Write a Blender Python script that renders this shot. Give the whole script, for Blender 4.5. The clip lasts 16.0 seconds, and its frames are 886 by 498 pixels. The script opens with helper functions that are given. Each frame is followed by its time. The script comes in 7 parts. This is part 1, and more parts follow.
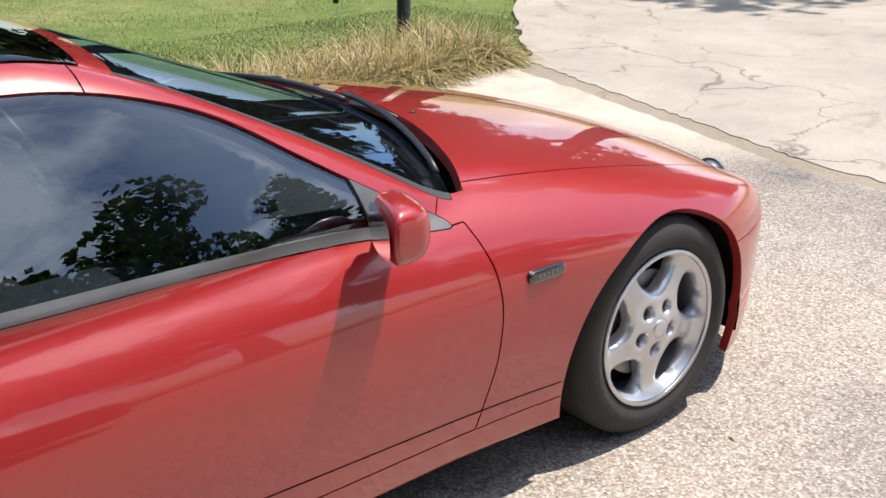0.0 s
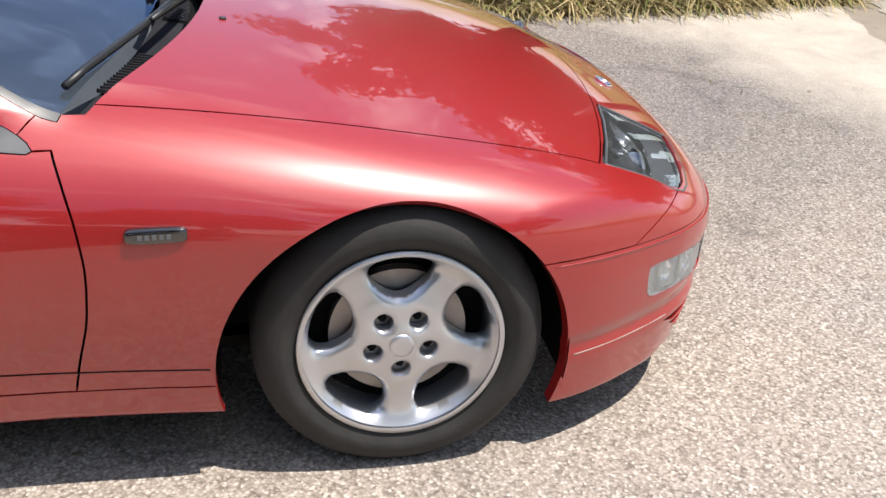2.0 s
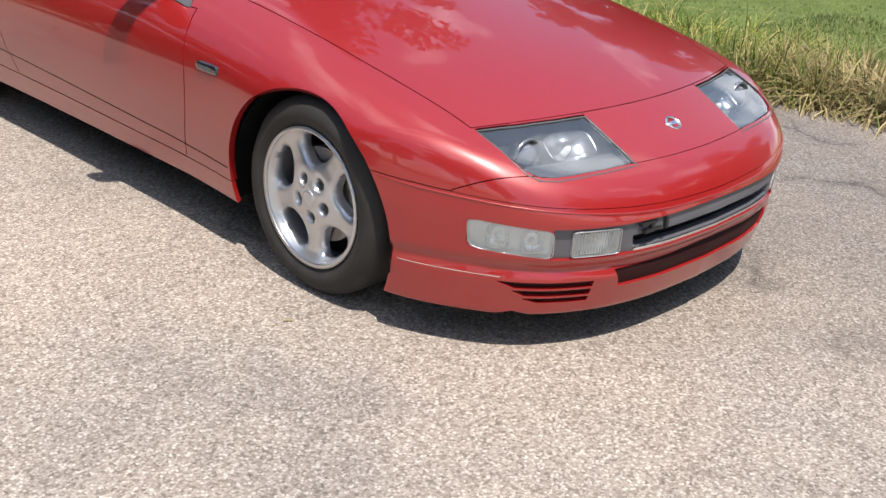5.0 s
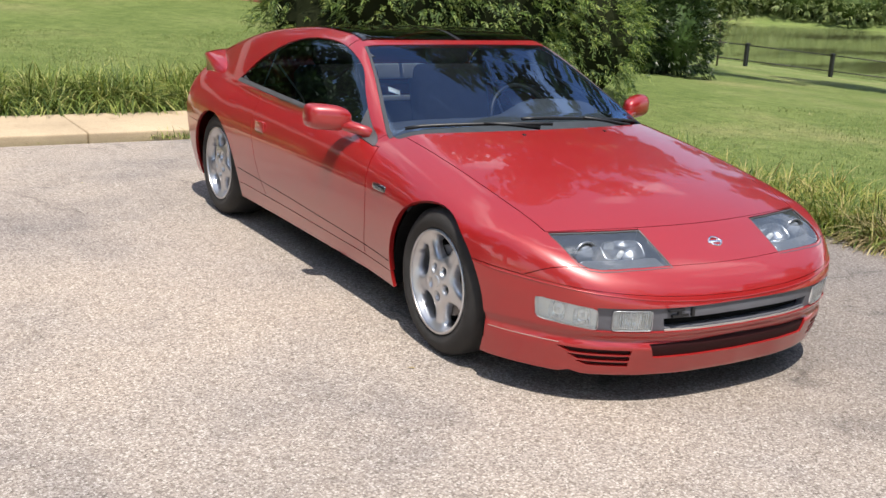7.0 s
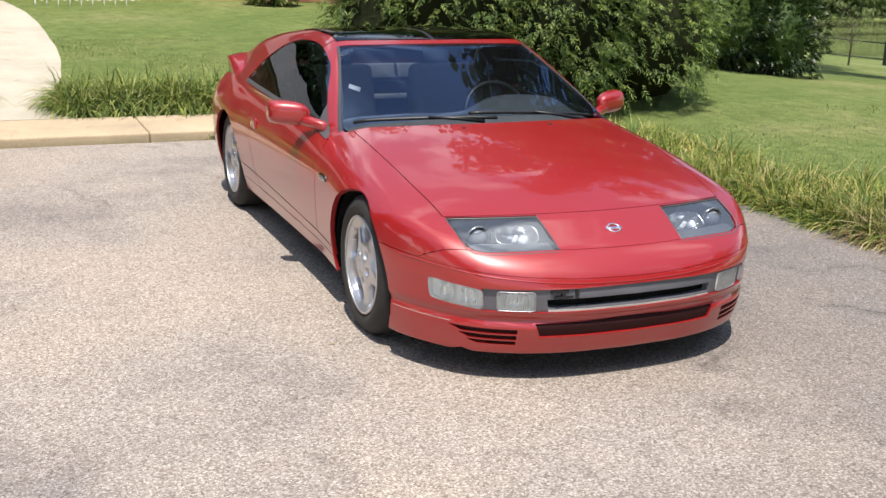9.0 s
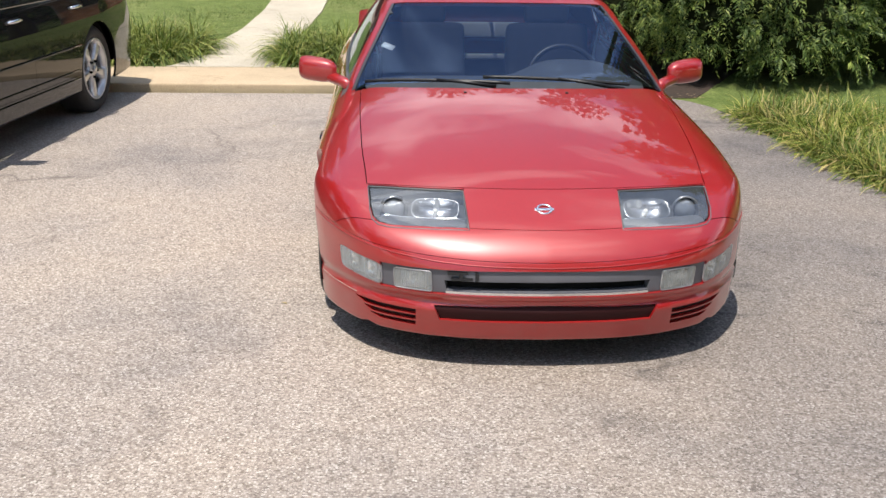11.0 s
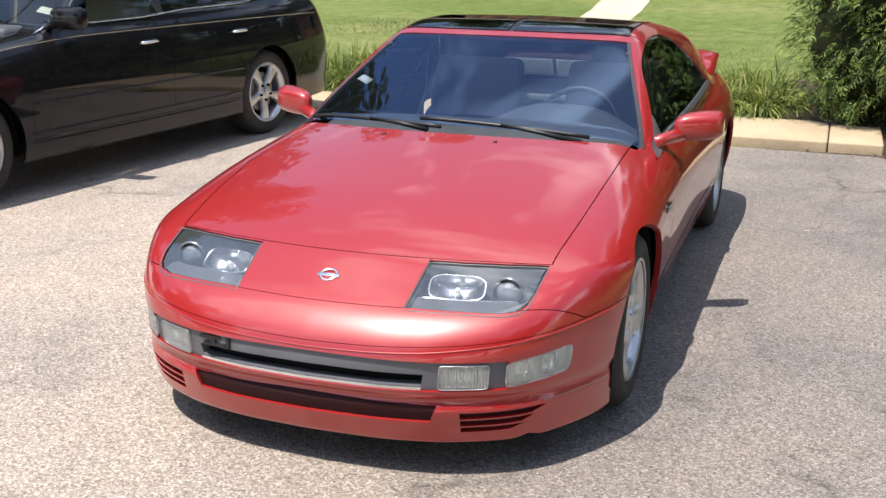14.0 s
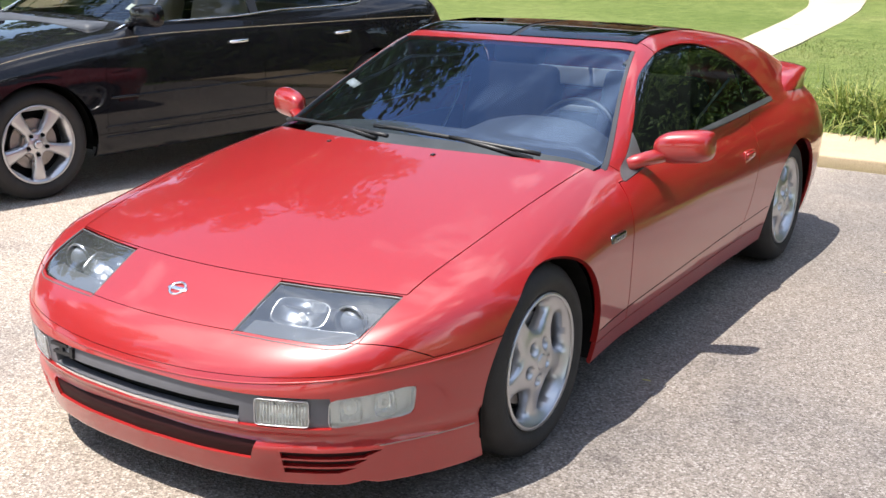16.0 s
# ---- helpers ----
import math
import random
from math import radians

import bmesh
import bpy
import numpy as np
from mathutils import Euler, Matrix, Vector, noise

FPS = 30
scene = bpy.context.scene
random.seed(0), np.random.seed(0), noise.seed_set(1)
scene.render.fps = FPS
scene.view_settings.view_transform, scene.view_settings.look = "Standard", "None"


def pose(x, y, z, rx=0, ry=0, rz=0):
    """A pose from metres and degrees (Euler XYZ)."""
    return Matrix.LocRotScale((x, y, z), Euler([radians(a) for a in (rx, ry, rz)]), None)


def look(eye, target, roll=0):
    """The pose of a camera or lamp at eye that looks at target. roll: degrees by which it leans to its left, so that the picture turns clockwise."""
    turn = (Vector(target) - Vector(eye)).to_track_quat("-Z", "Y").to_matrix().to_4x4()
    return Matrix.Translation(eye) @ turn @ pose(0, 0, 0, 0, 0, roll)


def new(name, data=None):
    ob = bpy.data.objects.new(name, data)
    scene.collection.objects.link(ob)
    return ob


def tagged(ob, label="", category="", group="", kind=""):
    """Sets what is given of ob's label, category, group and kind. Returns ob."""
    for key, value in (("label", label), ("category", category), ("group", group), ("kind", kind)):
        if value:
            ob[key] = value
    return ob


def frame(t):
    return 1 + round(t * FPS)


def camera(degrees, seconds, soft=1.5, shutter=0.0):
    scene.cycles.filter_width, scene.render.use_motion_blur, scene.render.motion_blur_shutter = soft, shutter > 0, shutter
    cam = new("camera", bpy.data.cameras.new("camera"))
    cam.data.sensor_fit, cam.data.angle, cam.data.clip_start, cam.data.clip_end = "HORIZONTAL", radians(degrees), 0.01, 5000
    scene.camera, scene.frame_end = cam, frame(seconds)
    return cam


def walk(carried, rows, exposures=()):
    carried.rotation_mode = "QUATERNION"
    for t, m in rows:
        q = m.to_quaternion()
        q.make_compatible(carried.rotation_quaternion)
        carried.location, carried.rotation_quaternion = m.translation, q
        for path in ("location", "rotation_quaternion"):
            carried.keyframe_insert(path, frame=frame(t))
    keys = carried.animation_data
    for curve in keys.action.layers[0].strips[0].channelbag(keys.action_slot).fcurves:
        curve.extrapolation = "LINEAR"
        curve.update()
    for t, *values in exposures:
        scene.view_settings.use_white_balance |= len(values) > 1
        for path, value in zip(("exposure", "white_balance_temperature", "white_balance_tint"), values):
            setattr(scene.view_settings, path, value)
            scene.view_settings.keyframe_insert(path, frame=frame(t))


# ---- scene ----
cam = camera(43.6, 16.0)

PATH = [
    (0, (-2.475, 2.131, 1.549), (-1.053, 0.924, 0.827), -0.4),
    (0.5, (-2.595, 1.636, 1.554), (-1.072, 0.596, 0.78), 0.4),
    (1, (-2.622, 1.158, 1.54), (-1.029, 0.21, 0.79), 1.5),
    (1.5, (-2.701, 0.704, 1.506), (-1.002, 0.014, 0.709), 1.6),
    (2, (-2.746, 0.298, 1.506), (-0.996, -0.048, 0.602), 1.8),
    (2.5, (-2.812, -0.125, 1.498), (-1.011, -0.153, 0.629), 1.9),
    (3, (-2.905, -0.564, 1.475), (-1.139, -0.204, 0.608), 0.8),
    (3.2, (-2.907, -0.768, 1.453), (-1.153, -0.297, 0.615), 0.7),
    (5.3, (-2.772, -2.616, 1.519), (-1.534, -1.272, 0.705), 3.9),
    (5.5, (-2.77, -2.765, 1.552), (-1.595, -1.367, 0.737), 3.6),
    (6, (-2.769, -3.115, 1.552), (-1.707, -1.584, 0.825), 4.2),
    (6.5, (-2.908, -3.463, 1.597), (-1.868, -1.88, 0.955), 5.2),
    (7, (-3.048, -3.67, 1.608), (-2.045, -2.022, 1.083), 3.0),
    (7.5, (-3.103, -3.858, 1.617), (-2.15, -2.168, 1.131), 1.6),
    (8, (-2.945, -4.029, 1.591), (-2.094, -2.284, 1.109), 2.2),
    (8.2, (-2.857, -4.119, 1.627), (-1.999, -2.386, 1.12), 1.6),
    (10.3, (-1.09, -4.475, 1.639), (-0.848, -2.569, 1.086), 2.8),
    (10.5, (-0.927, -4.467, 1.593), (-0.775, -2.556, 1.025), 2.6),
    (11, (-0.573, -4.539, 1.659), (-0.472, -2.637, 1.048), 0.8),
    (11.5, (-0.211, -4.435, 1.661), (-0.101, -2.516, 1.106), 1.3),
    (12, (0.152, -4.302, 1.645), (0.098, -2.373, 1.12), 1.2),
    (12.5, (0.475, -4.11, 1.619), (0.303, -2.181, 1.12), 0.9),
    (13, (0.797, -3.933, 1.614), (0.507, -2.021, 1.104), -0.5),
    (13.5, (1.137, -3.819, 1.607), (0.68, -1.958, 1.033), 0.8),
    (14, (1.415, -3.626, 1.601), (0.776, -1.815, 1.042), 0.5),
    (14.5, (1.671, -3.425, 1.583), (0.933, -1.651, 1.029), -0.5),
    (15, (1.934, -3.257, 1.59), (1.042, -1.566, 1.003), 0.1),
    (15.5, (2.122, -3.038, 1.583), (1.162, -1.372, 1.032), 0.2),
    (16, (2.275, -2.827, 1.565), (1.243, -1.204, 1.013), 0.5),
]
# the exposure opens up a little near the end
EXPOSURE = [(0.0, 0.56), (1.5, 0.50), (3.0, 0.43), (6.0, 0.30), (8.0, 0.42), (10.5, 0.32), (12.5, 0.34), (14.0, 0.59), (15.0, 0.72), (16.0, 0.88)]
walk(cam, [(t, look(eye, target, roll)) for t, eye, target, roll in PATH], EXPOSURE)


# ---- sky and sun ----
world = bpy.data.worlds.new("sky")
scene.world = world
world.use_nodes = True
wt = world.node_tree
wt.nodes.clear()
SUN_ELEVATION, SUN_FROM = 69.0, (-0.42, -0.90)   # the sun stands ahead of the red car, a little to its right side
sky = wt.nodes.new("ShaderNodeTexSky")
sky.sky_type, sky.sun_disc = "NISHITA", False
sky.sun_elevation = radians(SUN_ELEVATION)
sky.sun_rotation = math.atan2(SUN_FROM[0], SUN_FROM[1])
sky.air_density, sky.dust_density, sky.ozone_density = 1.1, 0.7, 2.2
# fair-weather clouds
geo = wt.nodes.new("ShaderNodeTexCoord")
flat = wt.nodes.new("ShaderNodeMapping")
flat.inputs["Scale"].default_value = (1.0, 1.3, 1.7)
cloud = wt.nodes.new("ShaderNodeTexNoise")
cloud.inputs["Scale"].default_value, cloud.inputs["Detail"].default_value, cloud.inputs["Roughness"].default_value = 2.1, 7.0, 0.58
cloud.inputs["Distortion"].default_value = 0.5
ramp = wt.nodes.new("ShaderNodeValToRGB")
ramp.color_ramp.elements[0].position, ramp.color_ramp.elements[0].color = 0.52, (0.04, 0.04, 0.04, 1)
ramp.color_ramp.elements[1].position, ramp.color_ramp.elements[1].color = 0.65, (0.90, 0.90, 0.90, 1)
mixc = wt.nodes.new("ShaderNodeMix")
mixc.data_type = "RGBA"
mixc.inputs[7].default_value = (11.0, 11.3, 12.0, 1)
bg = wt.nodes.new("ShaderNodeBackground")
bg.inputs["Strength"].default_value = 0.138
wout = wt.nodes.new("ShaderNodeOutputWorld")
wt.links.new(geo.outputs["Generated"], flat.inputs["Vector"])
wt.links.new(flat.outputs[0], cloud.inputs["Vector"])
wt.links.new(cloud.outputs["Fac"], ramp.inputs[0])
wt.links.new(ramp.outputs[0], mixc.inputs[0])
wt.links.new(sky.outputs[0], mixc.inputs[6])
wt.links.new(mixc.outputs[2], bg.inputs["Color"])
wt.links.new(bg.outputs[0], wout.inputs["Surface"])

sun = new("sun", bpy.data.lights.new("sun", "SUN"))
sun.data.energy, sun.data.angle, sun.data.color = 4.8, radians(0.53), (1.0, 0.94, 0.85)
_e = radians(SUN_ELEVATION)
_a = math.hypot(*SUN_FROM)
sun.matrix_world = look((SUN_FROM[0] / _a * math.cos(_e) * 30, SUN_FROM[1] / _a * math.cos(_e) * 30, math.sin(_e) * 30), (0, 0, 0))


# ---- materials ----
def nodes_of(name):
    m = bpy.data.materials.new(name)
    m.use_nodes = True
    t = m.node_tree
    return m, t, t.nodes["Principled BSDF"], t.nodes, t.links


def noise_node(t, scale, detail=4.0, rough=0.55, coords="Object", stretch=None, distortion=0.0):
    tc = t.nodes.new("ShaderNodeTexCoord")
    n = t.nodes.new("ShaderNodeTexNoise")
    n.inputs["Scale"].default_value, n.inputs["Detail"].default_value = scale, detail
    n.inputs["Roughness"].default_value, n.inputs["Distortion"].default_value = rough, distortion
    out = tc.outputs[coords]
    if stretch:
        mp = t.nodes.new("ShaderNodeMapping")
        mp.inputs["Scale"].default_value = stretch
        t.links.new(out, mp.inputs["Vector"])
        out = mp.outputs[0]
    t.links.new(out, n.inputs["Vector"])
    return n.outputs["Fac"]


def ramp_node(t, fac, stops):
    r = t.nodes.new("ShaderNodeValToRGB")
    e = r.color_ramp.elements
    while len(e) < len(stops):
        e.new(0.5)
    for el, (p, c) in zip(e, stops):
        el.position, el.color = p, (*c, 1) if len(c) == 3 else c
    t.links.new(fac, r.inputs[0])
    return r.outputs[0]


def mix_node(t, fac, a, b, mode="MIX"):
    m = t.nodes.new("ShaderNodeMix")
    m.data_type, m.blend_type = "RGBA", mode
    for value, slot in ((fac, 0), (a, 6), (b, 7)):
        if isinstance(value, (int, float)):
            m.inputs[slot].default_value = value
        elif isinstance(value, tuple):
            m.inputs[slot].default_value = (*value, 1)
        else:
            t.links.new(value, m.inputs[slot])
    return m.outputs[2]


def bump_node(t, height, strength, distance, bsdf):
    b = t.nodes.new("ShaderNodeBump")
    b.inputs["Strength"].default_value, b.inputs["Distance"].default_value = strength, distance
    t.links.new(height, b.inputs["Height"])
    t.links.new(b.outputs[0], bsdf.inputs["Normal"])


def plain(name, color, rough=0.5, metal=0.0, spec=0.5, coat=0.0, vary=0.12, scale=9.0, bump=0.0, bump_scale=60.0):
    """A surface of one colour, a little uneven in tone and gloss."""
    m, t, b, _, links = nodes_of(name)
    f = noise_node(t, scale)
    dark = tuple(c * (1 - vary) for c in color)
    light = tuple(min(1, c * (1 + vary)) for c in color)
    links.new(ramp_node(t, f, [(0.3, dark), (0.7, light)]), b.inputs["Base Color"])
    r = t.nodes.new("ShaderNodeMapRange")
    r.inputs["To Min"].default_value, r.inputs["To Max"].default_value = max(rough * 0.85, 0), min(rough * 1.15, 1)
    links.new(f, r.inputs["Value"])
    links.new(r.outputs[0], b.inputs["Roughness"])
    b.inputs["Metallic"].default_value = metal
    b.inputs["Specular IOR Level"].default_value = spec
    b.inputs["Coat Weight"].default_value = coat
    b.inputs["Coat Roughness"].default_value = 0.03
    if bump:
        bump_node(t, noise_node(t, bump_scale, 3.0), bump, 0.003, b)
    return m


def car_paint(name, color, flake, metal=0.35, dust=0.06):
    """Clear-coated paint with fine metal flake, orange peel and a trace of dust."""
    m, t, b, _, links = nodes_of(name)
    tiny = noise_node(t, 900.0, 1.0)
    base = ramp_node(t, tiny, [(0.35, color), (0.75, flake)])
    grime = ramp_node(t, noise_node(t, 3.5, 8.0, 0.65), [(0.48, (0, 0, 0)), (0.8, (dust, dust, dust))])
    links.new(mix_node(t, grime, base, (0.35, 0.28, 0.24)), b.inputs["Base Color"])
    b.inputs["Metallic"].default_value = metal
    b.inputs["Roughness"].default_value = 0.36 if metal else 0.6
    b.inputs["Specular IOR Level"].default_value = 0.70 if metal else 0.05
    b.inputs["Coat Weight"].default_value = 1.0
    b.inputs["Coat IOR"].default_value = 1.52 if metal else 1.42
    r = t.nodes.new("ShaderNodeMapRange")
    r.inputs["To Min"].default_value, r.inputs["To Max"].default_value = 0.006, 0.03
    links.new(noise_node(t, 5.0, 6.0), r.inputs["Value"])
    links.new(r.outputs[0], b.inputs["Coat Roughness"])
    return m


def pane_glass(name, tint, gloss=(0.95, 0.97, 1.0), rough=0.0, ior=1.5, haze=0.0, milk=(0.55, 0.58, 0.62)):
    """A thin pane: light passes straight, tinted; gloss by Fresnel."""
    m = bpy.data.materials.new(name)
    m.use_nodes = True
    t = m.node_tree
    t.nodes.clear()
    out = t.nodes.new("ShaderNodeOutputMaterial")
    tr, gl, mx, fr = (t.nodes.new("ShaderNode" + k) for k in ("BsdfTransparent", "BsdfGlossy", "MixShader", "Fresnel"))
    tr.inputs["Color"].default_value = (*tint, 1)
    gl.inputs["Color"].default_value = (*gloss, 1)
    gl.inputs["Roughness"].default_value = rough
    fr.inputs["IOR"].default_value = ior
    t.links.new(fr.outputs[0], mx.inputs[0])
    inner = tr.outputs[0]
    if haze:
        df, hz = t.nodes.new("ShaderNodeBsdfDiffuse"), t.nodes.new("ShaderNodeMixShader")
        df.inputs["Color"].default_value = (*milk, 1)
        hz.inputs[0].default_value = haze
        t.links.new(inner, hz.inputs[1])
        t.links.new(df.outputs[0], hz.inputs[2])
        inner = hz.outputs[0]
    t.links.new(inner, mx.inputs[1])
    t.links.new(gl.outputs[0], mx.inputs[2])
    t.links.new(mx.outputs[0], out.inputs["Surface"])
    return m


RED = car_paint("red_metallic_paint", (0.26, 0.0045, 0.0050), (0.42, 0.012, 0.012), 0.15, 0.012)
BLACK_PAINT = car_paint("black_car_paint", (0.004, 0.004, 0.006), (0.008, 0.008, 0.01), 0.0, 0.015)
TRIM = plain("black_plastic_trim", (0.012, 0.012, 0.014), 0.45, bump=0.15)
RUBBER = plain("tyre_rubber", (0.022, 0.020, 0.019), 0.75, vary=0.35, scale=14, bump=0.3, bump_scale=140)
GREY = plain("grey_bumper_plastic", (0.105, 0.105, 0.12), 0.42, vary=0.08)
BELT = plain("satin_grey_moulding", (0.10, 0.10, 0.105), 0.4, metal=0.2, vary=0.15)
ALLOY = plain("silver_alloy", (0.56, 0.56, 0.58), 0.34, metal=0.8, vary=0.06, coat=0.4)
CHROME = plain("bright_chrome", (0.82, 0.83, 0.85), 0.14, metal=1.0, vary=0.03)
STEEL = plain("worn_brake_steel", (0.28, 0.26, 0.25), 0.4, metal=0.9, vary=0.3)
DARK = plain("dark_underbody", (0.008, 0.008, 0.008), 0.9, spec=0.08, vary=0.4)
CABIN = plain("dark_blue_grey_cabin_trim", (0.05, 0.056, 0.07), 0.6, vary=0.15)
SEAT = plain("charcoal_seat_cloth", (0.045, 0.046, 0.055), 0.85, vary=0.25, scale=40)
PALE = plain("pale_cabin_grey", (0.72, 0.73, 0.74), 0.5)
LAMP_HOUSING = plain("lamp_housing", (0.27, 0.28, 0.30), 0.22, metal=0.7)
WHITE_CARD = plain("white_sticker_paper", (0.75, 0.75, 0.72), 0.6)
HAZY = pane_glass("slightly_hazed_headlamp_lens", (0.88, 0.90, 0.92), haze=0.055, ior=2.2)
LENS = pane_glass("clear_lamp_lens", (0.94, 0.96, 0.97), haze=0.16, milk=(0.9, 0.9, 0.86))
PRISM = pane_glass("prismatic_lamp_lens", (0.95, 0.97, 0.98), haze=0.17, milk=(0.93, 0.94, 0.93))
SCREEN = pane_glass("windscreen_glass", (0.60, 0.66, 0.72), (0.42, 0.62, 1.0), ior=1.92, haze=0.006)
TINT = pane_glass("dark_tinted_side_glass", (0.36, 0.39, 0.39), (0.75, 0.86, 1.0), ior=2.1)
TOP = pane_glass("black_roof_glass", (0.20, 0.215, 0.21), ior=1.6)


# ---- mesh helpers ----
def part(name, bm, material, parent=None, label="", smooth=True):
    me = bpy.data.meshes.new(name)
    bm.to_mesh(me)
    bm.free()
    return part_mesh(name, me, material, parent, label, smooth)


def part_mesh(name, me, material, parent=None, label="", smooth=True):
    if material is not None and not me.materials:
        me.materials.append(material)
    if smooth is not None:
        me.polygons.foreach_set("use_smooth", [smooth] * len(me.polygons))
    ob = new(name, me)
    if parent is not None:
        ob.parent = parent
    if label:
        tagged(ob, label)
    return ob


def thing(name, m, label, category, group="", kind=""):
    ob = new(name)
    ob.matrix_world = m
    return tagged(ob, label, category, group, kind)


def add_box(bm, lo, hi, bevel=0.0, m=None, seg=2):
    lo, hi = Vector(lo), Vector(hi)
    made = bmesh.ops.create_cube(bm, size=1.0, matrix=Matrix.Translation((lo + hi) / 2) @ Matrix.Diagonal((*(hi - lo), 1)))
    vs = made["verts"]
    if bevel:
        es = list({e for v in vs for e in v.link_edges})
        out = bmesh.ops.bevel(bm, geom=es, offset=bevel, segments=seg, affect="EDGES", profile=0.6)
        vs = list({v for f in out["faces"] for v in f.verts} | {v for v in vs if v.is_valid})
    if m is not None:
        bmesh.ops.transform(bm, matrix=m, verts=vs)
    return vs


def box(lo, hi, bevel=0.0, m=None, seg=2):
    bm = bmesh.new()
    add_box(bm, lo, hi, bevel, m, seg)
    return bm


def tube(bm, path, radius, sides=8, closed=False):
    """A round bar along a list of points; radius: one number, or one a point."""
    pts = [Vector(p) for p in path]
    rad = radius if isinstance(radius, (list, tuple)) else [radius] * len(pts)
    rings, n = [], len(pts)
    up = None
    for i, p in enumerate(pts):
        a, b = pts[(i - 1) % n if closed else max(i - 1, 0)], pts[(i + 1) % n if closed else min(i + 1, n - 1)]
        d = (b - a).normalized()
        if up is None:
            up = Vector((0, 0, 1)) if abs(d.z) < 0.9 else Vector((1, 0, 0))
        s = d.cross(up).normalized()
        up = s.cross(d).normalized()
        rings.append([bm.verts.new(p + rad[i] * (math.cos(k * math.tau / sides) * s + math.sin(k * math.tau / sides) * up)) for k in range(sides)])
    for i in range(n if closed else n - 1):
        r, q = rings[i], rings[(i + 1) % n]
        for k in range(sides):
            bm.faces.new((r[k], r[(k + 1) % sides], q[(k + 1) % sides], q[k]))
    if not closed:
        bm.faces.new(rings[0][::-1])
        bm.faces.new(rings[-1])
    return bm


def lathe(bm, profile, steps=48, m=None, turn=math.tau):
    """Turns a list of (radius, along) round the x axis."""
    rings = []
    for k in range(steps):
        a = turn * k / steps
        ring = [bm.verts.new((x, r * math.cos(a), r * math.sin(a))) for r, x in profile]
        rings.append(ring)
    for k in range(steps):
        a, b = rings[k], rings[(k + 1) % steps]
        for i in range(len(profile) - 1):
            bm.faces.new((a[i], b[i], b[i + 1], a[i + 1]))
    bmesh.ops.remove_doubles(bm, verts=bm.verts, dist=1e-5)
    if m is not None:
        bmesh.ops.transform(bm, matrix=m, verts=bm.verts)
    return bm


def curve(xs, ys):
    """A smooth curve through points, level-headed between them (monotone cubic)."""
    xs, ys = np.array(xs, float), np.array(ys, float)
    h, d = np.diff(xs), np.diff(ys) / np.diff(xs)
    m = np.r_[d[0], (d[:-1] + d[1:]) / 2, d[-1]]
    for i in range(1, len(m) - 1):
        m[i] = 0 if d[i - 1] * d[i] <= 0 else 3 * (h[i - 1] + h[i]) / ((2 * h[i] + h[i - 1]) / d[i - 1] + (h[i] + 2 * h[i - 1]) / d[i])

    def at(x):
        x = np.clip(np.asarray(x, float), xs[0], xs[-1])
        i = np.clip(np.searchsorted(xs, x) - 1, 0, len(h) - 1)
        s = (x - xs[i]) / h[i]
        return ((1 + 2 * s) * (1 - s) ** 2 * ys[i] + s * (1 - s) ** 2 * h[i] * m[i] + s * s * (3 - 2 * s) * ys[i + 1] + s * s * (s - 1) * h[i] * m[i + 1])

    return at


def smax(a, b, k):
    h = np.maximum(k - np.abs(a - b), 0) / k
    return np.maximum(a, b) + h * h * k / 4


def smin(a, b, k):
    return -smax(-a, -b, k)


def rounded(poly, n=4):
    """A closed outline with its corners cut round n times (Chaikin)."""
    p = np.array(poly, float)
    for _ in range(n):
        q = np.roll(p, -1, 0)
        p = np.stack([0.75 * p + 0.25 * q, 0.25 * p + 0.75 * q], 1).reshape(-1, 2)
    return p


def outline(poly):
    """The signed distance to a closed outline, less than nought inside."""
    a = np.array(poly, float)
    b = np.roll(a, -1, 0)

    def at(u, v):
        p = np.stack([np.ravel(u), np.ravel(v)], -1)
        best, inside = np.full(len(p), 1e9), np.zeros(len(p), bool)
        for s, e in zip(a, b):
            w, d = p - s, e - s
            t = np.clip((w @ d) / max(d @ d, 1e-12), 0, 1)
            best = np.minimum(best, np.hypot(*(w - t[:, None] * d).T))
            cross = (s[1] > p[:, 1]) != (e[1] > p[:, 1])
            with np.errstate(divide="ignore", invalid="ignore"):
                inside ^= cross & (p[:, 0] < s[0] + (p[:, 1] - s[1]) * d[0] / (d[1] if d[1] else 1e-12))
        return np.where(inside, -best, best)

    return at


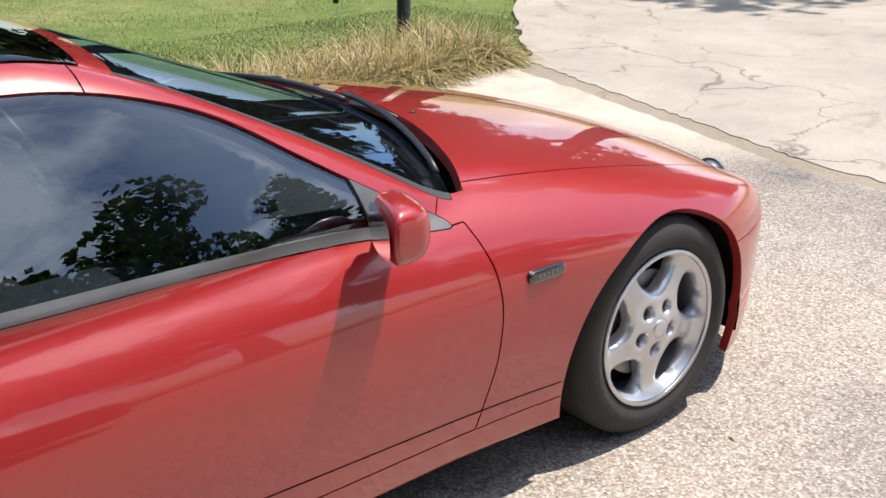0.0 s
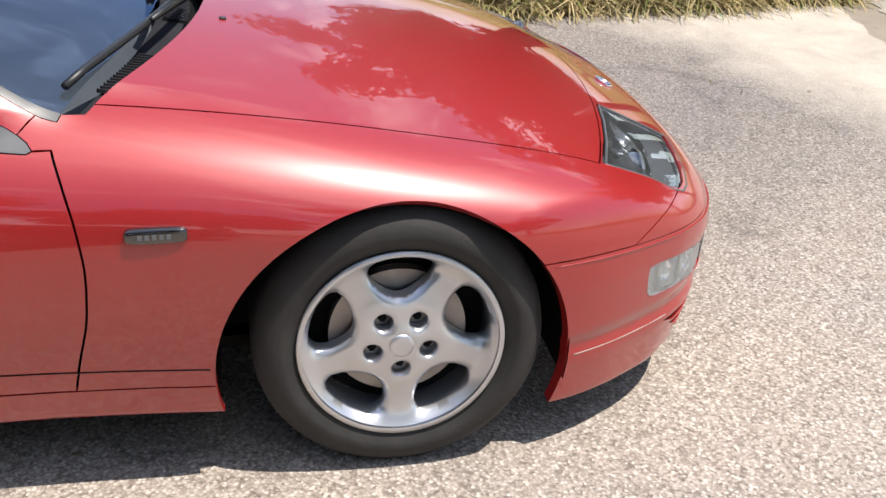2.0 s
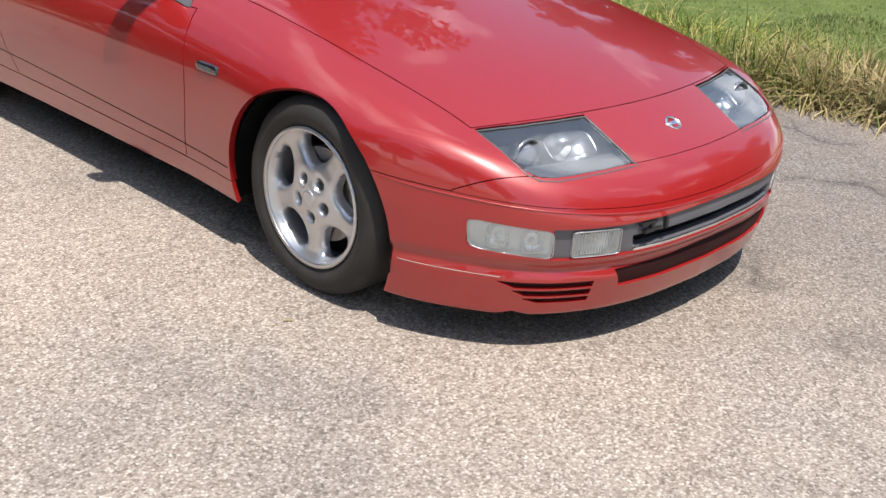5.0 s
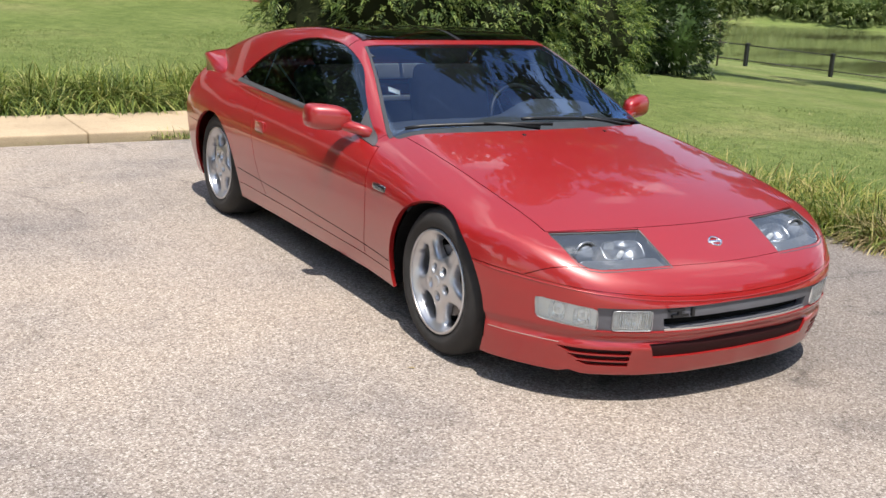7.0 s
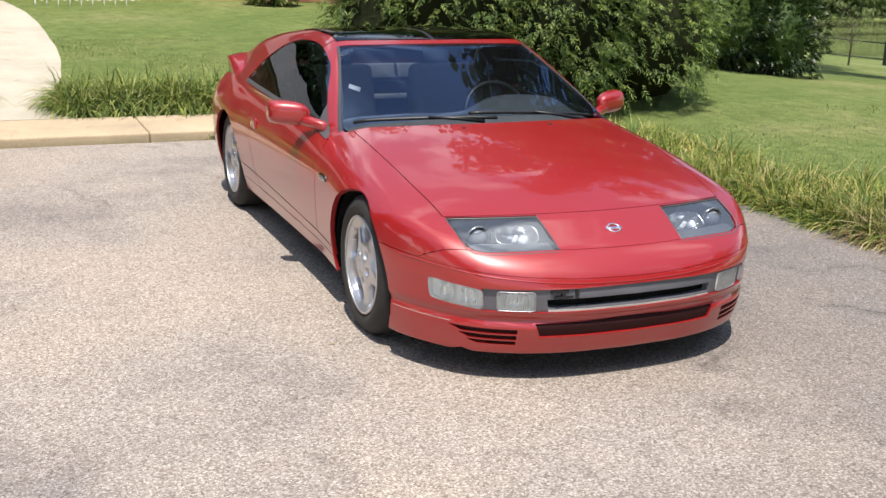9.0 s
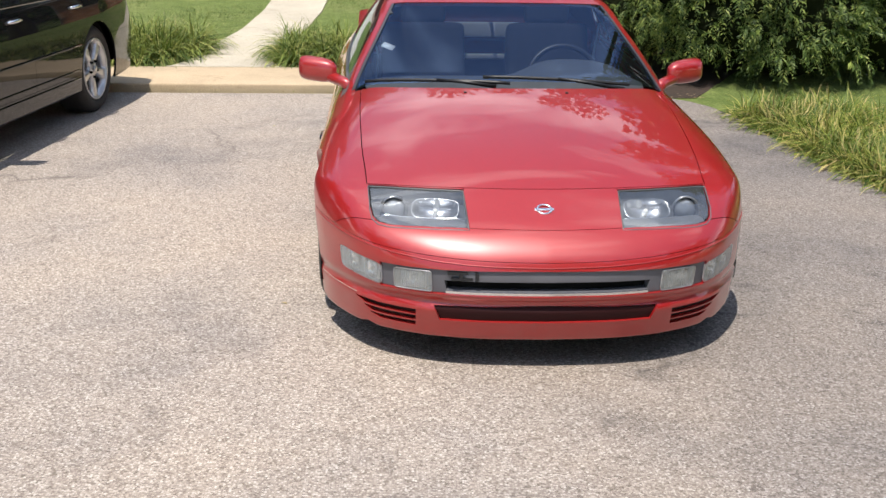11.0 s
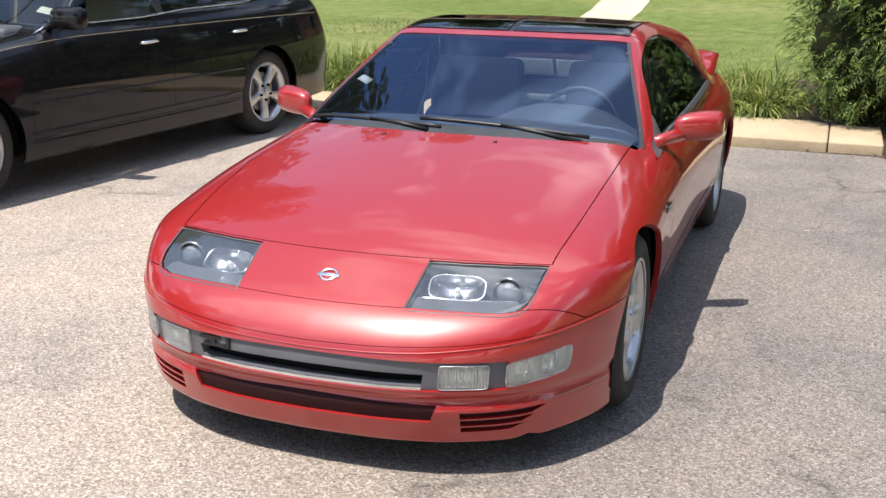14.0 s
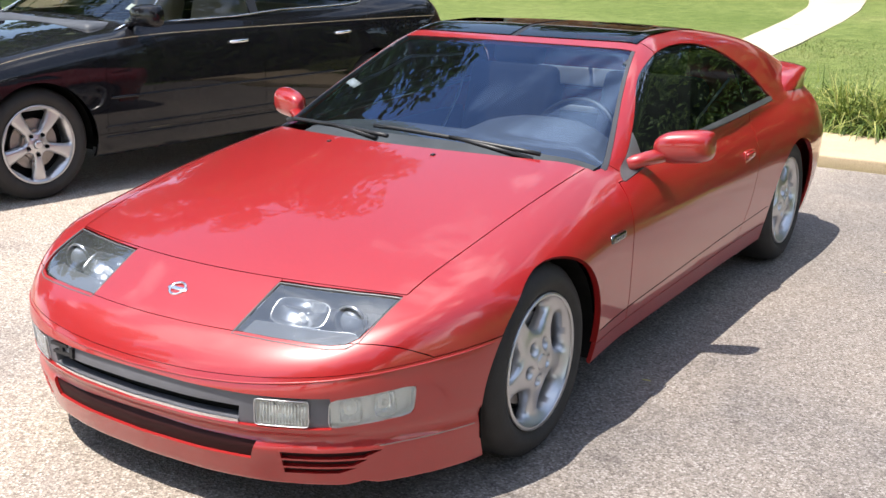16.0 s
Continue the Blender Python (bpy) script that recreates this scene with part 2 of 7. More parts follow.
class Shell:
    """The skin of a solid F < 0, as a mesh of one half (x >= 0), which can be cut along lines and parted into panels."""

    def __init__(self, F, lo, hi, axis, ys, nx, nz):
        self.F, (x1, z0, z1), (y0, y1, zc) = F, (hi[0], lo[2], hi[2]), axis
        ix, iz = np.linspace(0, x1, nx), np.linspace(z1, z0, nz)
        ring = [(x, z1) for x in ix] + [(x1, z) for z in iz[1:]]
        verts, faces, at = [], [], {}

        def vert(x, y, z):
            key = (round(x, 5), round(y, 5), round(z, 5))
            if key not in at:
                at[key] = len(verts)
                verts.append((x, y, z))
            return at[key]

        for j in range(len(ys) - 1):
            for (xa, za), (xb, zb) in zip(ring[:-1], ring[1:]):
                faces.append((vert(xb, ys[j], zb), vert(xb, ys[j + 1], zb), vert(xa, ys[j + 1], za), vert(xa, ys[j], za)))
        for y, flip in ((ys[0], 1), (ys[-1], 0)):
            for i in range(nx - 1):
                for k in range(nz - 1):
                    q = [vert(ix[i], y, iz[k]), vert(ix[i + 1], y, iz[k]), vert(ix[i + 1], y, iz[k + 1]), vert(ix[i], y, iz[k + 1])]
                    faces.append(q[::-1] if flip else q)
        v = np.array(verts)
        a = np.stack([0 * v[:, 0], np.clip(v[:, 1], y0, y1), 0 * v[:, 0] + zc], 1)
        d = v - a
        d /= np.linalg.norm(d, axis=1, keepdims=True)
        near, far = np.zeros(len(v)), np.full(len(v), 2.5)
        for s in np.linspace(2.5, 0.02, 90):
            out = F(a + s * d) > 0
            far = np.where(out & (far >= s - 1e-9) | (out & (s < far)), s, far)
        lo_s = np.maximum(far - 0.03, 0)
        for _ in range(24):
            mid = (lo_s + far) / 2
            out = F(a + mid[:, None] * d) > 0
            far, lo_s = np.where(out, mid, far), np.where(out, lo_s, mid)
        self.bm = bmesh.new()
        bv = [self.bm.verts.new(p) for p in a + far[:, None] * d]
        for f in faces:
            self.bm.faces.new([bv[i] for i in f])
        self.bm.normal_update()

    def grad(self, p):
        e = 1e-3
        g = np.stack([self.F(p + e * np.eye(3)[i]) - self.F(p - e * np.eye(3)[i]) for i in range(3)], 1) / (2 * e)
        return g

    def normals(self, p):
        g = self.grad(p)
        return g / np.maximum(np.linalg.norm(g, axis=1, keepdims=True), 1e-9)

    def settle(self, p):
        for _ in range(4):
            g = self.grad(p)
            p = p - (self.F(p) / np.maximum((g * g).sum(1), 1e-6))[:, None] * g
        return p

    def cut(self, fn, mask=None):
        """Cuts the skin where fn(points) is nought; only where mask(points) holds."""
        bm = self.bm
        bm.verts.ensure_lookup_table()
        bm.verts.index_update()
        bm.edges.ensure_lookup_table()
        co = np.array([v.co for v in bm.verts])
        val = fn(co)
        val = np.where(np.abs(val) < 3e-4, 0, val)
        ok = mask(co) if mask is not None else np.ones(len(co), bool)
        e = np.array([(q.verts[0].index, q.verts[1].index) for q in bm.edges])
        hit = (val[e[:, 0]] * val[e[:, 1]] < 0) & ok[e[:, 0]] & ok[e[:, 1]]
        edges = [bm.edges[i] for i in np.nonzero(hit)[0]]
        if not edges:
            return
        pairs = e[hit]
        t = val[pairs[:, 0]] / (val[pairs[:, 0]] - val[pairs[:, 1]])
        p = co[pairs[:, 0]] + t[:, None] * (co[pairs[:, 1]] - co[pairs[:, 0]])
        mid = np.abs(p[:, 0]) < 1e-6
        p = self.settle(p)
        p[mid, 0] = 0
        vlist = list(bm.verts)
        zero = {vlist[i] for i in np.nonzero((val == 0) & ok)[0]}
        faces = set()
        made = []
        for q, (i, j), s, place in zip(edges, pairs, t, p):
            _, v = bmesh.utils.edge_split(q, vlist[int(i)], min(max(float(s), 0.001), 0.999))
            made.append((v, place))
        for v, place in made:
            v.co = place
            zero.add(v)
        for v, _ in made:
            faces.update(v.link_faces)
        for f in faces:
            if not f.is_valid:
                continue
            z = [v for v in f.verts if v in zero]
            if len(z) < 2:
                continue
            for a in range(len(z)):
                done = False
                for b in range(a + 1, len(z)):
                    if bm.edges.get((z[a], z[b])) is None:
                        try:
                            bmesh.utils.face_split(f, z[a], z[b])
                            done = True
                        except ValueError:
                            pass
                        break
                if done:
                    break

    def cut_poly(self, poly, axes, mask):
        """Cuts along the straight edges of a closed outline in two of the axes."""
        a = np.array(poly, float)
        for s, e in zip(a, np.roll(a, -1, 0)):
            d = (e - s) / np.linalg.norm(e - s)
            n = np.array([-d[1], d[0]])

            def near(p, s=s, d=d, size=np.linalg.norm(e - s)):
                w = p[:, axes] - s
                along = w @ d
                return mask(p) & (along > -0.025) & (along < size + 0.025) & (np.abs(w @ np.array([-d[1], d[0]])) < 0.05)

            self.cut(lambda p, s=s, n=n: (p[:, axes] - s) @ n, near)

    def sort(self, rules):
        """Gives every face the name of the first rule that its middle meets."""
        faces = list(self.bm.faces)
        c = np.array([f.calc_center_median() for f in faces])
        nrm = self.normals(c)
        left = np.ones(len(faces), bool)
        self.groups = {}
        for name, rule in rules:
            hit = left & rule(c, nrm)
            left &= ~hit
            self.groups.setdefault(name, []).extend(faces[i] for i in np.nonzero(hit)[0])
        return self.groups

    def panel(self, name, sides=(1, -1), gap=0.002, lip=0.015, inset=0.0, join=False):
        """Meshes of the named panel, one a side or one for both: its edge drawn in by gap and turned in by lip, the whole sunk by inset."""
        faces = self.groups[name]
        vs = list({v for f in faces for v in f.verts})
        at = {v: i for i, v in enumerate(vs)}
        co = np.array([v.co for v in vs])
        nrm = self.normals(co)
        inside = set(faces)
        rim, pull = [], np.zeros((len(vs), 3))
        for f in faces:
            mid = f.calc_center_median()
            for lp in f.loops:
                others = [g for g in lp.edge.link_faces if g is not f and g in inside]
                if others:
                    continue
                i, j = at[lp.vert], at[lp.link_loop_next.vert]
                if join and abs(co[i, 0]) < 1e-5 and abs(co[j, 0]) < 1e-5:
                    continue
                rim.append((i, j))
                d = lp.link_loop_next.vert.co - lp.vert.co
                inn = np.cross(nrm[i], np.array(d))
                if inn @ (np.array(mid) - co[i]) < 0:
                    inn = -inn
                size = np.linalg.norm(inn)
                if size > 1e-9:
                    pull[i] += inn / size
                    pull[j] += inn / size
        size = np.linalg.norm(pull, axis=1, keepdims=True)
        pull = np.where(size > 1e-6, pull / np.maximum(size, 1e-6), 0)
        if join:
            mid = np.abs(co[:, 0]) < 1e-5
            pull[mid, 0] = 0
        p = co + gap * pull - inset * nrm
        polys = [[at[v] for v in f.verts] for f in faces]
        pts, nv = [p], len(p)
        rims = sorted({i for pair in rim for i in pair})
        deep = {i: nv + k for k, i in enumerate(rims)}
        pts.append((p - lip * nrm)[rims])
        p = np.concatenate(pts)
        norm = [[tuple(nrm[i]) for i in q] for q in polys]
        if lip > 0:
            for i, j in rim:
                q = [j, i, deep[i], deep[j]]
                w = np.cross(p[i] - p[j], p[deep[i]] - p[i])
                w = w / max(np.linalg.norm(w), 1e-9)
                polys.append(q)
                norm.append([tuple(w)] * 4)
        else:
            p = p[:nv]
        made = []

        def build(p, polys, norm):
            me = bpy.data.meshes.new(name)
            me.from_pydata(p.tolist(), [], polys)
            me.polygons.foreach_set("use_smooth", [True] * len(me.polygons))
            me.normals_split_custom_set([n for q in norm for n in q])
            return me

        flip = np.array([-1.0, 1, 1])
        other = (p * flip, [q[::-1] for q in polys], [[tuple(np.array(n) * flip) for n in q[::-1]] for q in norm])
        if join:
            seam = {i: i for i in range(nv) if abs(p[i, 0]) < 1e-5}
            n = len(p)
            q2 = [[seam.get(i, i + n) for i in q] for q in other[1]]
            return [build(np.concatenate([p, other[0]]), polys + q2, norm + other[2])]
        for s in sides:
            made.append(build(p, polys, norm) if s > 0 else build(*other))
        return made


# ---- the red coupe: x across, y from the front axle to the rear, z up ----
HOOD = curve([-0.95, -0.89, -0.85, -0.75, -0.66, -0.55, -0.3, 0, 0.3, 0.55, 0.9, 1.5, 2.4, 2.9, 3.2, 3.5],
             [0.372, 0.421, 0.455, 0.525, 0.572, 0.625, 0.705, 0.77, 0.825, 0.862, 0.90, 0.92, 0.94, 0.94, 0.925, 0.89])
NOSE = curve([0, 0.2, 0.36, 0.42, 0.534, 0.60, 0.68, 0.74, 0.80, 0.845, 0.87, 0.90],
             [-0.885, -0.875, -0.848, -0.83, -0.779, -0.737, -0.660, -0.572, -0.463, -0.36, -0.28, -0.1])
WIDE = curve([-0.9, -0.3, 0, 0.6, 1.4, 2.2, 2.57, 2.9, 3.2, 3.5], [0.875, 0.875, 0.880, 0.866, 0.866, 0.876, 0.890, 0.880, 0.845, 0.78])
ROOF = curve([0.6, 1.15, 1.3, 1.5, 1.7, 1.9, 2.1, 2.5, 2.9, 3.2, 3.5], [1.09, 1.158, 1.170, 1.182, 1.182, 1.172, 1.154, 1.10, 1.01, 0.925, 0.84])
CAB = curve([0.5, 0.9, 1.3, 1.8, 2.44, 3.0, 3.4], [0.735, 0.765, 0.785, 0.795, 0.785, 0.71, 0.62])


def coupe_floor(y):
    return 0.112 + 0.050 * np.clip((y + 0.35) / 0.7, 0, 1)


def coupe_lower(p):
    x, y, z = np.abs(p[:, 0]), p[:, 1], p[:, 2]
    top = z - (HOOD(y) - 0.125 * x**2)
    up = np.maximum(z - 0.55, 0)
    tuck = 0.20 + 0.22 * np.clip((y - 0.1) / 0.6, 0, 1)
    side = x - (WIDE(y) + 0.004 - 1.62 * up**2 - tuck * np.minimum(z - 0.55, 0) ** 2)
    # the bumper draws in above the air dam
    dent = np.exp(-((z - 0.264) / 0.020) ** 2)
    side = side + 0.004 * dent * np.clip((-0.36 - y) / 0.10, 0, 1)
    nose = NOSE(x) + 0.9 * np.maximum(z - 0.40, 0) ** 2 + 0.09 * np.maximum(0.41 - z, 0) + 0.20 * np.maximum(0.24 - z, 0) + 0.020 * dent - y
    tail = y - (3.43 - 0.30 * x**2 - 0.25 * np.abs(z - 0.6))
    f = smax(top, side, 0.16)
    f = smax(f, 0.85 * nose, 0.085)
    f = smax(f, tail, 0.12)
    return smax(f, coupe_floor(y) - z, 0.02)


def coupe_cab(p):
    x, y, z = np.abs(p[:, 0]), p[:, 1], p[:, 2]
    roof = z - (ROOF(y) - 0.04 * x**2)
    side = (x - (CAB(y) - 0.54 * np.maximum(z - 0.80, 0) - 0.25 * np.maximum(z - 0.80, 0) ** 2)) * 0.86
    front = (0.313 + 2.65 * (z - 0.79) + (0.64 - 1.05 * (z - 0.79)) * x**2 - y) * 0.37
    f = smax(roof, side, 0.075)
    f = smax(f, front, 0.05)
    f = smax(f, y - 3.32, 0.05)
    return smax(f, 0.5 - z, 0.02)


def coupe(p):
    return smin(coupe_lower(p), coupe_cab(p), 0.02)


def build_wheel(parent, m, radius, rim, width, face, name="wheel", style="five_oval"):
    """A road wheel: the hub's face looks to +x of m."""
    wheel = new(name)
    wheel.parent = parent
    wheel.matrix_local = m
    w = width
    bm = bmesh.new()
    shoulder = radius - 0.018
    lathe(bm, [(rim, -0.012), (rim + 0.012, 0.0), (rim + 0.030, 0.008), ((rim + shoulder) / 2, 0.012), (shoulder - 0.012, 0.004), (shoulder, -0.008),
               (radius - 0.005, -0.022), (radius, -0.045), (radius, -w + 0.045), (radius - 0.006, -w + 0.02), (shoulder, -w + 0.008), (rim + 0.02, -w), (rim, -w + 0.015)], 72)
    part("tyre", bm, RUBBER, wheel)
    bm = bmesh.new()
    lathe(bm, [(rim - 0.006, 0.002), (rim + 0.004, 0.004), (rim + 0.006, -0.002), (rim + 0.002, -0.010), (rim - 0.010, -0.014), (rim - 0.016, -0.03), (rim - 0.022, -w + 0.03), (rim, -w + 0.012)], 72)
    part("rim_barrel", bm, ALLOY, wheel, "silver alloy rim")
    # the face: a turned disc with openings and wheel-bolt holes
    lip_r = rim - 0.006
    if style == "five_oval":
        prof = curve([0, 0.03, 0.05, 0.09, 0.13, 0.17, lip_r - 0.012, lip_r], [0.0, 0.0, -0.004, -0.010, -0.018, -0.020, -0.012, -0.004])
    else:
        prof = curve([0, 0.03, 0.05, 0.09, 0.13, 0.17, lip_r - 0.012, lip_r], [-0.012, -0.012, -0.016, -0.014, -0.012, -0.012, -0.012, -0.004])

    def opening(y, z):
        r, a = np.hypot(y, z), np.arctan2(z, y)
        step = math.tau / 5
        best = np.full(r.shape, 1e9)
        for k in range(5):
            c = math.pi / 2 + k * step
            d = (a - c + math.pi) % math.tau - math.pi
            if style == "five_oval":
                u, v = r * np.sin(d) + 0.10 * (r - 0.148), r * np.cos(d) - 0.152 * lip_r / 0.212
                half = 0.066 + 0.45 * v
                best = np.minimum(best, (np.sqrt((u / np.maximum(half, 0.02)) ** 2 + (v / 0.046) ** 2) - 1) * 0.046)
            else:
                u, v = r * np.sin(d), r * np.cos(d) - 0.130
                half = 0.056 + 0.52 * v
                best = np.minimum(best, smax(np.abs(v) - 0.064, np.abs(u) - np.maximum(half, 0.010), 0.025))
        return best

    def bolts(y, z):
        r, a = np.hypot(y, z), np.arctan2(z, y)
        best = np.full(r.shape, 1e9)
        for k in range(5):
            c = math.pi / 2 + (k + 0.5) * math.tau / 5
            best = np.minimum(best, np.hypot(y - 0.061 * math.cos(c), z - 0.061 * math.sin(c)) - (0.0205 if style == "five_oval" else 0.012))
        return best

    n_r, n_a = 34, 160
    radii = np.linspace(0.012, lip_r, n_r)
    yy = np.outer(radii, np.cos(np.arange(n_a) * math.tau / n_a))
    zz = np.outer(radii, np.sin(np.arange(n_a) * math.tau / n_a))
    o, b = opening(yy, zz), bolts(yy, zz)
    bm = bmesh.new()
    # soft rolled edges round the openings
    drop = 0.012 * np.exp(-np.maximum(o, 0) / 0.005) + 0.004 * np.exp(-np.maximum(b, 0) / 0.004)
    xx = prof(np.hypot(yy, zz)) - drop
    vs = [[bm.verts.new((xx[i, j], yy[i, j], zz[i, j])) for j in range(n_a)] for i in range(n_r)]
    mid = bm.verts.new((float(prof(0)), 0, 0))
    fld = {}
    for i in range(n_r):
        for j in range(n_a):
            fld[vs[i][j]] = (min(o[i, j], b[i, j]))
    fld[mid] = 1.0
    for i in range(n_r - 1):
        for j in range(n_a):
            bm.faces.new((vs[i][j], vs[i + 1][j], vs[i + 1][(j + 1) % n_a], vs[i][(j + 1) % n_a]))
    for j in range(n_a):
        bm.faces.new((vs[0][j], vs[0][(j + 1) % n_a], mid))
    # cut out along the edges of the holes
    for e in [e for e in bm.edges if fld[e.verts[0]] * fld[e.verts[1]] < 0]:
        a, c = e.verts
        s = fld[a] / (fld[a] - fld[c])
        place = a.co.lerp(c.co, s)
        _, v = bmesh.utils.edge_split(e, a, min(max(s, 0.01), 0.99))
        v.co = place
        fld[v] = 0.0
    for f in list(bm.faces):
        z = [v for v in f.verts if fld[v] == 0.0]
        if len(z) == 2 and bm.edges.get(z) is None:
            try:
                bmesh.utils.face_split(f, *z)
            except ValueError:
                pass
    gone = [f for f in bm.faces if min(fld[v] for v in f.verts) < 0]
    bmesh.ops.delete(bm, geom=gone, context="FACES")
    rims = [e for e in bm.edges if e.is_boundary and math.hypot(*(e.verts[0].co.yz)) < lip_r - 0.004]
    ext = bmesh.ops.extrude_edge_only(bm, edges=rims)
    for v in [g for g in ext["geom"] if isinstance(g, bmesh.types.BMVert)]:
        v.co.x -= 0.030
        v.co.y, v.co.z = v.co.y * 0.995, v.co.z * 0.995
    bmesh.ops.recalc_face_normals(bm, faces=bm.faces)
    part("spokes", bm, ALLOY, wheel, "silver alloy five-spoke face")
    bm = bmesh.new()
    lathe(bm, [(0.0, 0.005), (0.018, 0.005), (0.025, 0.003), (0.027, -0.003)], 32)
    part("centre_cap", bm, ALLOY, wheel)
    for k in range(5):
        c = math.pi / 2 + (k + 0.5) * math.tau / 5
        bm = bmesh.new()
        mm = pose(-0.040 if style == "five_oval" else -0.014, 0.061 * math.cos(c), 0.061 * math.sin(c))
        lathe(bm, [(0.0, 0.012), (0.007, 0.012), (0.0095, 0.008), (0.0095, -0.01)], 6, mm)
        part("wheel_nut", bm, DARK, wheel, smooth=False)
    bm = bmesh.new()
    lathe(bm, [(0.02, -0.040), (0.085, -0.040), (0.085, -0.062), (0.145, -0.062), (0.145, -0.088), (0.02, -0.088)], 48)
    part("brake_disc", bm, STEEL, wheel, smooth=False)
    bm = bmesh.new()
    lathe(bm, [(0.0, -0.105), (rim - 0.02, -0.105), (rim - 0.02, -0.112), (0.0, -0.112)], 40)
    part("backing_plate", bm, DARK, wheel, smooth=False)
    return wheel


def arch_liner(name, parent, centre, radius, x0, x1, side, a0=-12, a1=192):
    bm = bmesh.new()
    rows = []
    for i in range(29):
        a = radians(a0 + (a1 - a0) * i / 28)
        rows.append([bm.verts.new((side * x, centre[0] + radius * math.cos(a), max(centre[1] + radius * math.sin(a), 0.16))) for x in (x0, x1)])
    for p, q in zip(rows[:-1], rows[1:]):
        bm.faces.new((p[0], p[1], q[1], q[0]))
    hub = [r[0] for r in rows]
    bm.faces.new(hub)
    bmesh.ops.recalc_face_normals(bm, faces=bm.faces)
    return part(name, bm, DARK, parent, smooth=False)


def build_coupe():
    car = thing("red_coupe", Matrix.Identity(4), "low red metallic two-door sports coupe parked on the driveway", "car")
    ys = np.r_[np.linspace(-0.93, -0.25, 54), np.linspace(-0.25, 1.0, 56)[1:], np.linspace(1.0, 3.5, 84)[1:]]
    sh = Shell(coupe, (0, 0, 0.02), (0.9, 0, 1.0), (0.05, 2.6, 0.42), ys, 54, 56)

    front = lambda p: p[:, 1] < -0.45
    FA, RA = ((0.010, 0.265), 0.364), ((2.57, 0.268), 0.347)
    ring = lambda p, a: np.hypot(p[:, 1] - a[0][0], p[:, 2] - a[0][1]) - a[1]
    side = lambda p: p[:, 0] > 0.5
    for a in (FA, RA):
        sh.cut(lambda p, a=a: ring(p, a), side)

    # the cab meets the body
    sh.cut(lambda p: coupe_lower(p) - coupe_cab(p), lambda p: (p[:, 2] > 0.7) & (p[:, 1] > 0.46))

    hood_side = curve([-0.7, -0.45, -0.2, 0.0, 0.3, 0.58, 0.7], [0.645, 0.650, 0.670, 0.680, 0.690, 0.692, 0.69])
    hood_front = lambda p: p[:, 1] - (-0.570 + 0.28 * p[:, 0] ** 2)
    hood_rear = lambda p: p[:, 1] - (0.366 + 0.42 * p[:, 0] ** 2)
    hood_out = lambda p: p[:, 0] - hood_side(p[:, 1])
    up = lambda p: p[:, 2] > 0.5
    sh.cut(hood_out, lambda p: up(p) & (p[:, 1] > -0.52) & (p[:, 1] < 0.64) & (p[:, 2] < 0.88))
    sh.cut(hood_front, lambda p: up(p) & (p[:, 0] < 0.70) & (p[:, 1] < -0.3))
    sh.cut(hood_rear, lambda p: up(p) & (p[:, 0] < 0.80) & (p[:, 1] > 0.2) & (p[:, 1] < 0.75) & (p[:, 2] > 0.72))
    sh.cut(lambda p: hood_rear(p) - 0.036, lambda p: up(p) & (p[:, 0] < 0.70) & (p[:, 1] > 0.2) & (p[:, 1] < 0.75) & (p[:, 2] > 0.72))
    lamp = [(0.290, -0.556), (0.400, -0.535), (0.520, -0.503), (0.642, -0.462), (0.639, -0.510), (0.633, -0.590), (0.623, -0.635), (0.601, -0.665), (0.560, -0.688), (0.500, -0.706), (0.400, -0.727), (0.278, -0.744)]
    lamp_in = outline(lamp)
    sh.cut_poly(lamp, [0, 1], lambda p: front(p) & (p[:, 2] > 0.45))
    nose_front = lambda p: p[:, 1] - (-0.765 + 0.25 * p[:, 0] ** 2)
    sh.cut(nose_front, lambda p: (p[:, 0] < 0.31) & (p[:, 2] > 0.45) & (p[:, 1] < -0.5))
    groove = lambda p: p[:, 2] - (0.423 + 0.078 * p[:, 0] ** 2)
    sh.cut(groove, lambda p: p[:, 1] < -0.26)
    wing = lambda p: p @ np.array((-0.327, 0.601, 0.729)) - -0.2142   # the seam from the lamp's corner to the bumper
    sh.cut(wing, lambda p: (p[:, 0] > 0.54) & (p[:, 2] > 0.455) & (p[:, 1] < -0.44))
    signal = [(0.598, 0.384), (0.750, 0.404), (0.745, 0.321), (0.595, 0.302)]
    fog = [(0.418, 0.382), (0.552, 0.380), (0.550, 0.303), (0.415, 0.304)]
    bezel = [(-0.1, 0.300), (0.597, 0.300), (0.600, 0.390), (-0.1, 0.396)]
    slot = [(-0.1, 0.315), (0.365, 0.315), (0.372, 0.350), (-0.1, 0.354)]
    intake = [(-0.1, 0.196), (0.385, 0.196), (0.405, 0.250), (-0.1, 0.262)]
    vents = [[(0.47, 0.207), (0.655, 0.209), (0.690, 0.228), (0.47, 0.226)], [(0.47, 0.182), (0.63, 0.184), (0.660, 0.201), (0.47, 0.200)],
             [(0.47, 0.160), (0.60, 0.162), (0.635, 0.176), (0.47, 0.175)]]
    strip = [(-0.1, 0.300), (0.365, 0.300), (0.365, 0.312), (-0.1, 0.312)]
    ahead = lambda p: (p[:, 1] < -0.50) & (p[:, 2] < 0.45)
    def eased(poly, r):
        out = []
        for k, c in enumerate(poly):
            c, a, b = np.array(c), np.array(poly[k - 1]), np.array(poly[(k + 1) % len(poly)])
            p, q = c + (a - c) / np.linalg.norm(a - c) * r, c + (b - c) / np.linalg.norm(b - c) * r
            out += [tuple(p), tuple(0.25 * p + 0.5 * c + 0.25 * q), tuple(q)]
        return out

